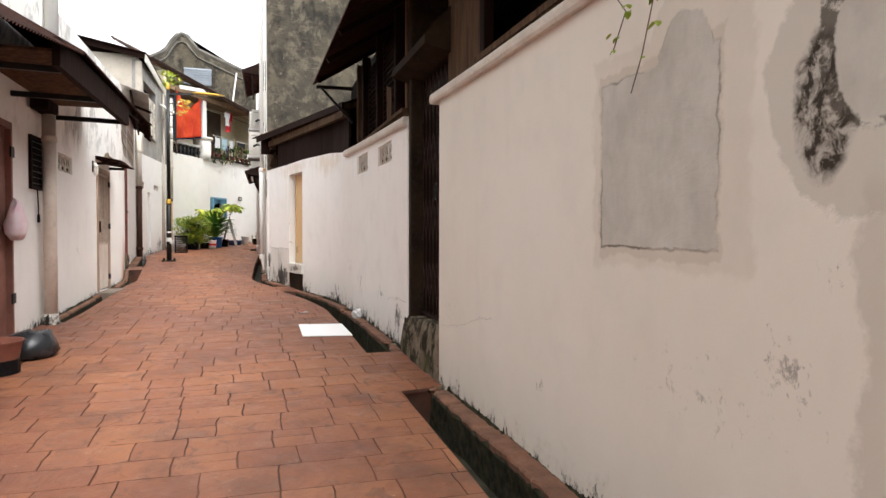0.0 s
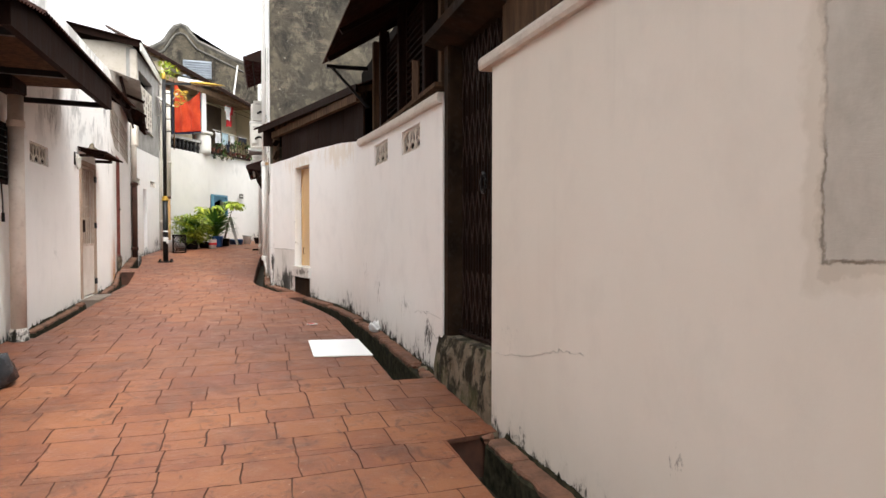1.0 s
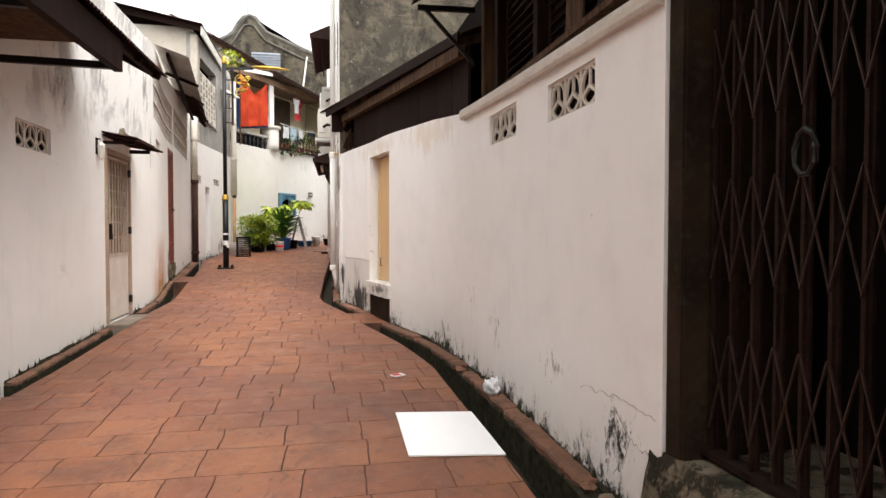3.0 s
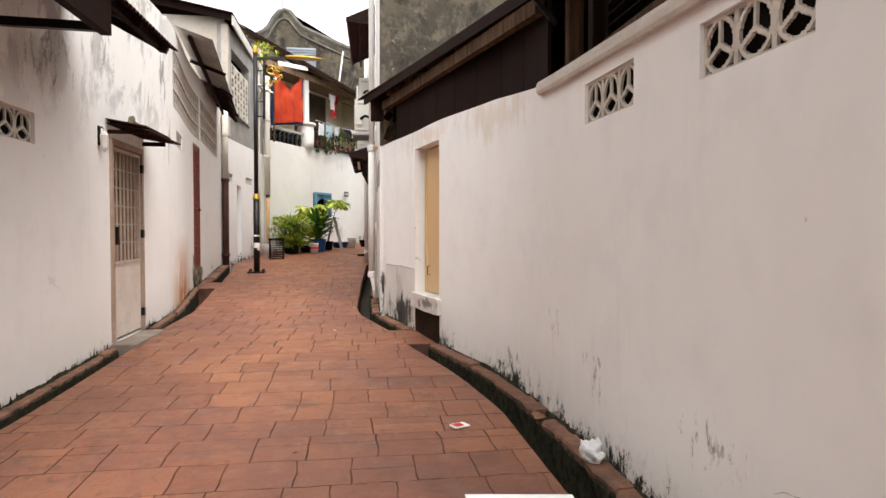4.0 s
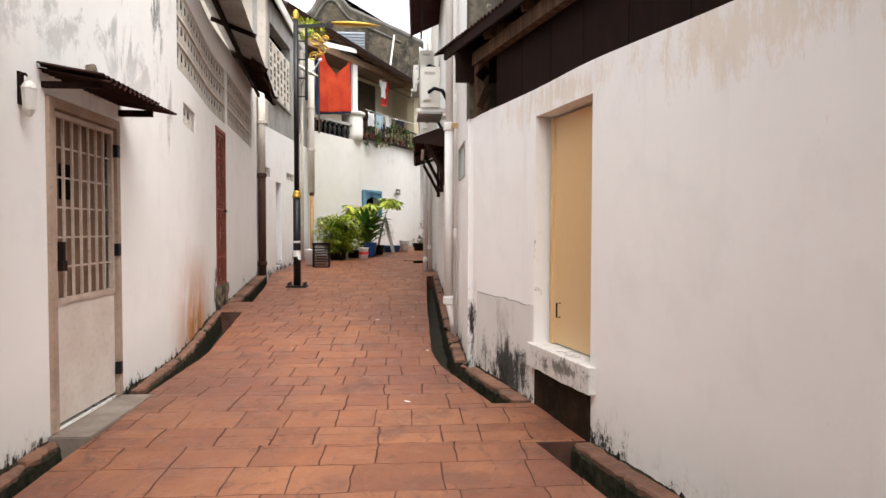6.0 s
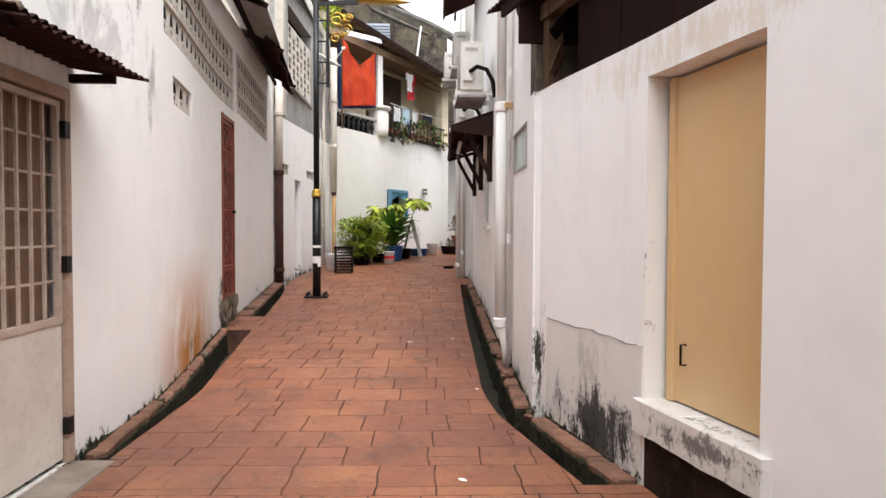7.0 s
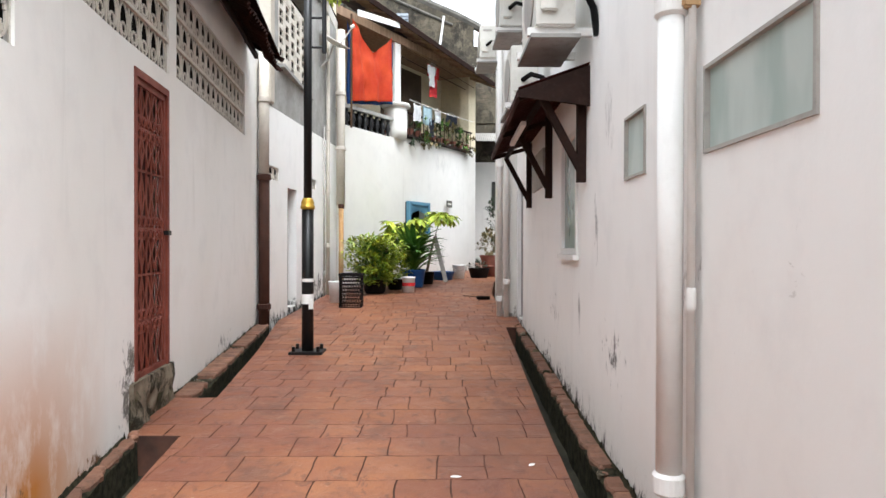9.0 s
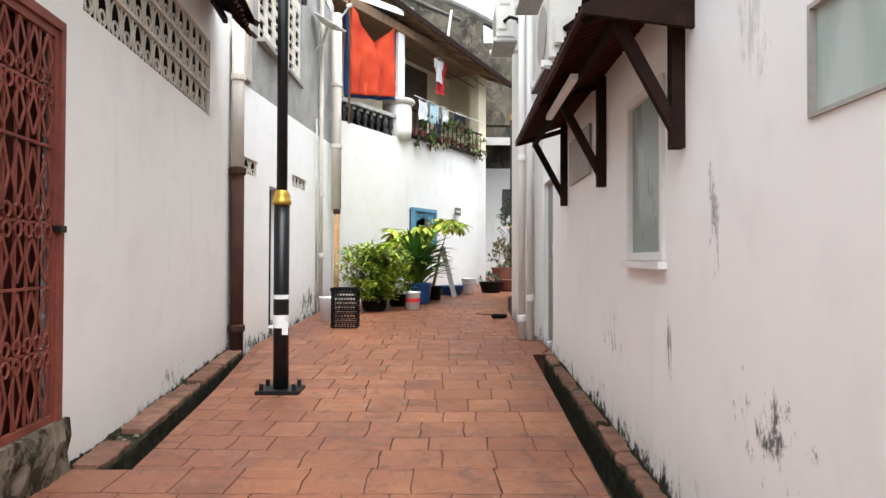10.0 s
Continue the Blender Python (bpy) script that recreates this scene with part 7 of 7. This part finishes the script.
for i, (x, y, q) in enumerate(((-0.55, 16.9, 0.05), (-0.05, 17.1, 0.04), (0.05, 15.0, 0.035), (-0.2, 13.2, 0.04), (-0.9, 11.2, 0.03), (-0.3, 9.2, 0.03), (0.2, 13.9, 0.03), (-1.1, 12.4, 0.03))):
    lf = thing("dry_leaf", (x, y, ground(y) + 0.004), "small pale dry leaf on the paving", "leaf", "litter", i * 47)
    bm = bmesh.new()
    blade(bm, (-q, 0, 0.001), (1, 0, 0.03), 1.5 * q, q * 0.9, 0.08, 3, 0.05)
    part("blade", bm, M_PAPER if i < 4 else M_OLDWOOD, lf)

# ---- drains and kerbs ----
def kerb(name, line, side, y0, y1, width, label, seed):
    """Mossy drain side with a worn cement top in broken lengths, and a fringe of moss at the wall's foot."""
    rng = random.Random(seed)
    bm = bmesh.new()
    rows = []
    for y in np.linspace(y0, y1, int((y1 - y0) / 0.07) + 2):
        x = along(line, y)
        w0 = width + 0.022 * noise.noise((y * 5, 1, seed)) + 0.006 * noise.noise((y * 17, 3, seed))
        w1 = width + 0.020 * noise.noise((y * 3, 7, seed))
        zt = ground(y) - 0.030 + 0.012 * noise.noise((y * 7, 5, seed))
        rows.append([bm.verts.new((x - side * o, y, z)) for o, z in ((0, ground(y) - 0.34), (w1 + 0.01, ground(y) - 0.34), (w1, ground(y) - 0.17), (w0, zt - 0.02), (w0 - 0.015, zt), (0, zt))])
    for a, b in zip(rows, rows[1:]):
        for k in range(6):
            bm.faces.new((a[k], a[(k + 1) % 6], b[(k + 1) % 6], b[k]))
    bm.faces.new(rows[0]), bm.faces.new(rows[-1][::-1])
    k = structure(name, bm, M_MOSS, label, "kerb")
    y = y0 + 0.01
    while y < y1 - 0.1:
        ln = min(rng.choice((0.22, 0.35, 0.5, 0.8, 1.1)), y1 - y - 0.01)
        b = bmesh.new()
        rows = []
        lift = rng.uniform(-0.008, 0.010)
        tilt = rng.uniform(-0.02, 0.02)
        for q in np.linspace(y, y + ln, max(3, int(ln / 0.035))):
            x = along(line, q)
            end = 0.02 * (1 - min(1, min(q - y, y + ln - q) / 0.05))
            w = width - 0.004 + 0.022 * noise.noise((q * 6, 2, seed)) + 0.016 * noise.noise((q * 21, 4, seed)) - end
            z = ground(q) + lift + tilt * (q - y) + 0.010 * noise.noise((q * 12, 8, seed))
            rows.append([b.verts.new((x - side * o, q, v)) for o, v in ((0.002, ground(q) - 0.05), (w - 0.004, ground(q) - 0.05), (w, z - 0.014), (w - 0.012, z), (0.06, z + 0.004 * noise.noise((q * 15, 1, 1))), (0.002, z + 0.004))])
        for a, c in zip(rows, rows[1:]):
            for n in range(6):
                b.faces.new((a[n], a[(n + 1) % 6], c[(n + 1) % 6], c[n]))
        b.faces.new(rows[0]), b.faces.new(rows[-1][::-1])
        part("kerb_piece", b, M_KERB, k)
        gap = rng.uniform(0.10, 0.28) if rng.random() < 0.3 else 0.008
        if gap > 0.05:
            for _ in range(3):
                b = bmesh.new()
                bmesh.ops.create_icosphere(b, subdivisions=2, radius=1.0)
                r = rng.uniform(0.025, 0.055)
                q = y + ln + gap * rng.random()
                o = Vector((along(line, q) - side * width * rng.uniform(0.25, 0.9), q, ground(q) - 0.03))
                for v in b.verts:
                    v.co = o + v.co * r * (1 + 0.5 * noise.noise(v.co * 1.6 + Vector((q * 9, 0, 0)))) * (1.0 if v.co.z > 0 else 0.6)
                part("stone", b, rng.choice((M_RAWCON, M_KERB, M_MOSS)), k)
        y += ln + gap
    b = bmesh.new()
    low, high = [], []
    for q in np.arange(y0, y1, 0.018):
        x = along(line, q) - side * 0.004
        h = max(0.0, 0.008 + 0.035 * noise.noise((q * 2, 3, seed)) + 0.016 * noise.noise((q * 19, 5, seed))) + rng.uniform(0, 0.012) + (rng.uniform(0.015, 0.05) if rng.random() < 0.05 else 0.0)
        low.append((x - side * 0.016, q, ground(q) - 0.01))
        high.append((x, q, ground(q) + 0.004 + h))
    vl, vh = [b.verts.new(v) for v in low], [b.verts.new(v) for v in high]
    vb = [b.verts.new((v[0] + side * 0.003, v[1], low[n][2])) for n, v in enumerate(high)]
    for n in range(len(vl) - 1):
        b.faces.new((vl[n], vl[n + 1], vh[n + 1], vh[n]))
        b.faces.new((vh[n], vh[n + 1], vb[n + 1], vb[n]))
        b.faces.new((vb[n], vb[n + 1], vl[n + 1], vl[n]))
    part("moss_fringe", b, M_MOSS, k, "ragged black moss")
    return k


kerb("kerb_right_near", R1, 1, -3.0, 5.06, 0.15, "worn red cement kerb along the cream wall's drain", 1)
kerb("kerb_right_mid", R2, 1, 6.66, 12.26, 0.13, "worn red cement kerb along an open drain", 2)
kerb("kerb_right_bend", R2, 1, 13.16, 14.30, 0.14, "worn red cement kerb at the bend", 3)
kerb("kerb_right_far", R4, 1, 14.55, 22.52, 0.13, "worn cement kerb along a dark open drain", 4)
kerb("kerb_left_mid", L1, -1, 9.9, 12.48, 0.09, "worn cement kerb along an open drain", 5)
kerb("kerb_left_bend", L1[-2:] + L2[1:], -1, 13.58, 17.62, 0.095, "worn cement kerb along the curved drain", 6)
kerb("kerb_left_far", L2, -1, 18.72, 22.8, 0.20, "wide broken cement kerb by the downpipe", 7)

# ---- paving ----
EDGE_R = [(1.30, -8), (1.225, 3.0), (1.245, 5.2), (1.235, 6.6), (1.23, 7.6), (1.185, 9.9), (1.0, 11.0), (0.66, 12.28), (0.50, 13.1), (0.14, 14.4), (0.10, 15.0), (0.19, 18.2), (0.37, 22.55), (0.46, 23.9), (0.55, 27.2), (0.85, 30.0), (1.9, 33.0), (3.2, 38.5)]
EDGE_L = [(-2.45, -8), (-2.35, 6.9), (-2.36, 9.4), (-2.32, 10.4), (-2.33, 12.5), (-2.36, 13.55), (-2.30, 14.9), (-2.60, 17.6), (-2.70, 18.7), (-2.92, 20.7), (-3.30, 23.2), (-3.22, 25.8), (-3.1, 28.1), (-2.75, 28.75), (-1.95, 30.2), (-1.0, 31.8), (0.3, 34.0), (0.6, 34.6), (0.7, 38.5)]
BRIDGE_R = [(5.16, 6.62, R1 + R2), (12.28, 13.12, R2), (22.55, 23.75, R4 + [(0.6, 23.9)])]
BRIDGE_L = [(-8, 9.35, L0), (17.66, 18.68, L2), (12.5, 13.54, [(-2.31, 12.5), (-2.31, 13.6)])]


def right_edge(y):
    for a, b, line in BRIDGE_R:
        if a <= y < b:
            return along(line, y) - 0.005
    return along(EDGE_R, y)


def left_edge(y):
    for a, b, line in BRIDGE_L:
        if a <= y < b:
            return along(line, y) + 0.005
    return along(EDGE_L, y)


JUMPS = sorted({v for a, b, _ in BRIDGE_R + BRIDGE_L for v in (a, b) if v > -7})


def clip(poly, p, q):
    """Keeps the part of a polygon to the left of the line p-q."""
    out = []
    def s(v):
        return (q[0] - p[0]) * (v[1] - p[1]) - (q[1] - p[1]) * (v[0] - p[0])
    for a, b in zip(poly, poly[1:] + poly[:1]):
        sa, sb = s(a), s(b)
        if sa >= 0:
            out.append(a)
        if sa * sb < 0:
            u = sa / (sa - sb)
            out.append((a[0] + (b[0] - a[0]) * u, a[1] + (b[1] - a[1]) * u))
    return out


def pave(bm, poly, gap=0.0045):
    """One stamped slab, with worn rounded edges and grime in its grooves."""
    cx = sum(p[0] for p in poly) / len(poly)
    cy = sum(p[1] for p in poly) / len(poly)
    r = max(math.hypot(p[0] - cx, p[1] - cy) for p in poly)
    low, mid, top = [], [], []
    for x, y in poly:
        worn_edge = 0.0022 * (1 + 1.6 * noise.noise((x * 9, y * 9, 4)))
        k0, k1 = 1 - gap * 0.3 / r, 1 - (gap + max(worn_edge, 0.0)) / r
        low.append(bm.verts.new((cx + (x - cx) * k0, cy + (y - cy) * k0, ground(y) - 0.03)))
        mid.append(bm.verts.new((cx + (x - cx) * k0, cy + (y - cy) * k0, ground(y) - 0.007)))
        top.append(bm.verts.new((cx + (x - cx) * k1, cy + (y - cy) * k1, ground(y) + 0.0015 * noise.noise((x * 3, y * 3, 0)))))
    n = len(poly)
    for i in range(n):
        j = (i + 1) % n
        for f in (bm.faces.new((low[i], low[j], mid[j], mid[i])), bm.faces.new((mid[i], mid[j], top[j], top[i]))):
            f.material_index = 1
    bm.faces.new(top)


bm = bmesh.new()
cuts = sorted(set(np.arange(-8, 38.5, 0.5).tolist()) | {38.5} | {v - 1e-3 for v in JUMPS} | {v + 1e-3 for v in JUMPS})
rows = []
for y in cuts:
    a, b = left_edge(y), right_edge(y)
    rows.append([bm.verts.new(c) for c in ((a, y, ground(y) - 0.010), (b, y, ground(y) - 0.010), (b, y, ground(y) - 0.34), (a, y, ground(y) - 0.34))])
for a, b in zip(rows, rows[1:]):
    for k in range(4):
        bm.faces.new((a[k], b[k], b[(k + 1) % 4], a[(k + 1) % 4]))
road = structure("road", bm, M_JOINT, "red stamped concrete paving of the alley", "road")

WARP = 0.05
rng = random.Random(11)
slabs = []
y = -8.0
while y < 38.3:
    h = rng.choice((0.29, 0.33, 0.33, 0.37, 0.40))
    x = -3.75 + rng.uniform(-0.4, 0.0)
    while x < 3.4:
        w = rng.choice((0.27, 0.33, 0.36, 0.42, 0.50)) * rng.uniform(0.95, 1.05)
        if rng.random() < 0.12:
            k = rng.uniform(0.4, 0.6) * h
            slabs += [(x, y, w, k), (x, y + k, w, h - k)]
        else:
            slabs.append((x, y, w, h))
        x += w
    y += h
rest = bmesh.new()
single = 0
for x, y, w, h in slabs:
    ends = [y] + [v for v in JUMPS if y + 0.01 < v < y + h - 0.01] + [y + h]
    for ya, yb in zip(ends, ends[1:]):
        poly = [(x, ya), (x + w, ya), (x + w, yb), (x, yb)]
        poly = [(p[0] + (q[0] - p[0]) * k / 4, p[1] + (q[1] - p[1]) * k / 4) for p, q in zip(poly, poly[1:] + poly[:1]) for k in range(4)]
        poly = [(u + 0.016 * noise.noise((u * 7, v * 7, 21)), v + (0.016 * noise.noise((u * 7, v * 7, 27)) if abs(v - ya) > 1e-6 and abs(v - yb) > 1e-6 or v not in JUMPS else 0)) for u, v in poly]
        poly = [(u + WARP * noise.noise((u * 0.5, v * 0.5, 3)), v + (WARP * noise.noise((u * 0.5, v * 0.5, 9)) if v not in JUMPS else 0)) for u, v in poly]
        ya, yb = min(v for u, v in poly), max(v for u, v in poly)
        e = 1e-4
        poly = clip(poly, (right_edge(ya + e) - 0.004, ya), (right_edge(yb - e) - 0.004, yb))
        if len(poly) > 2:
            poly = clip(poly, (left_edge(yb - e) + 0.004, yb), (left_edge(ya + e) + 0.004, ya))
        if len(poly) < 3:
            continue
        area = abs(sum(a[0] * b[1] - b[0] * a[1] for a, b in zip(poly, poly[1:] + poly[:1]))) / 2
        if area < 0.002:
            continue
        if single < 300 and -1.6 < x < 1.1 and 3.0 < y < 20.0 and area > 0.05:
            b = bmesh.new()
            pave(b, poly)
            me = bpy.data.meshes.new("slab")
            b.to_mesh(me)
            b.free()
            me.materials.append(M_TERRA)
            me.materials.append(M_JOINT)
            ob = new("slab", me)
            ob.parent = road
            single += 1
        else:
            pave(rest, poly)
me = bpy.data.meshes.new("slab_field")
rest.to_mesh(me)
rest.free()
me.materials.append(M_TERRA_REST)
me.materials.append(M_JOINT)
ob = new("slab_field", me)
ob.parent = road
tagged(ob, kind="stuff")
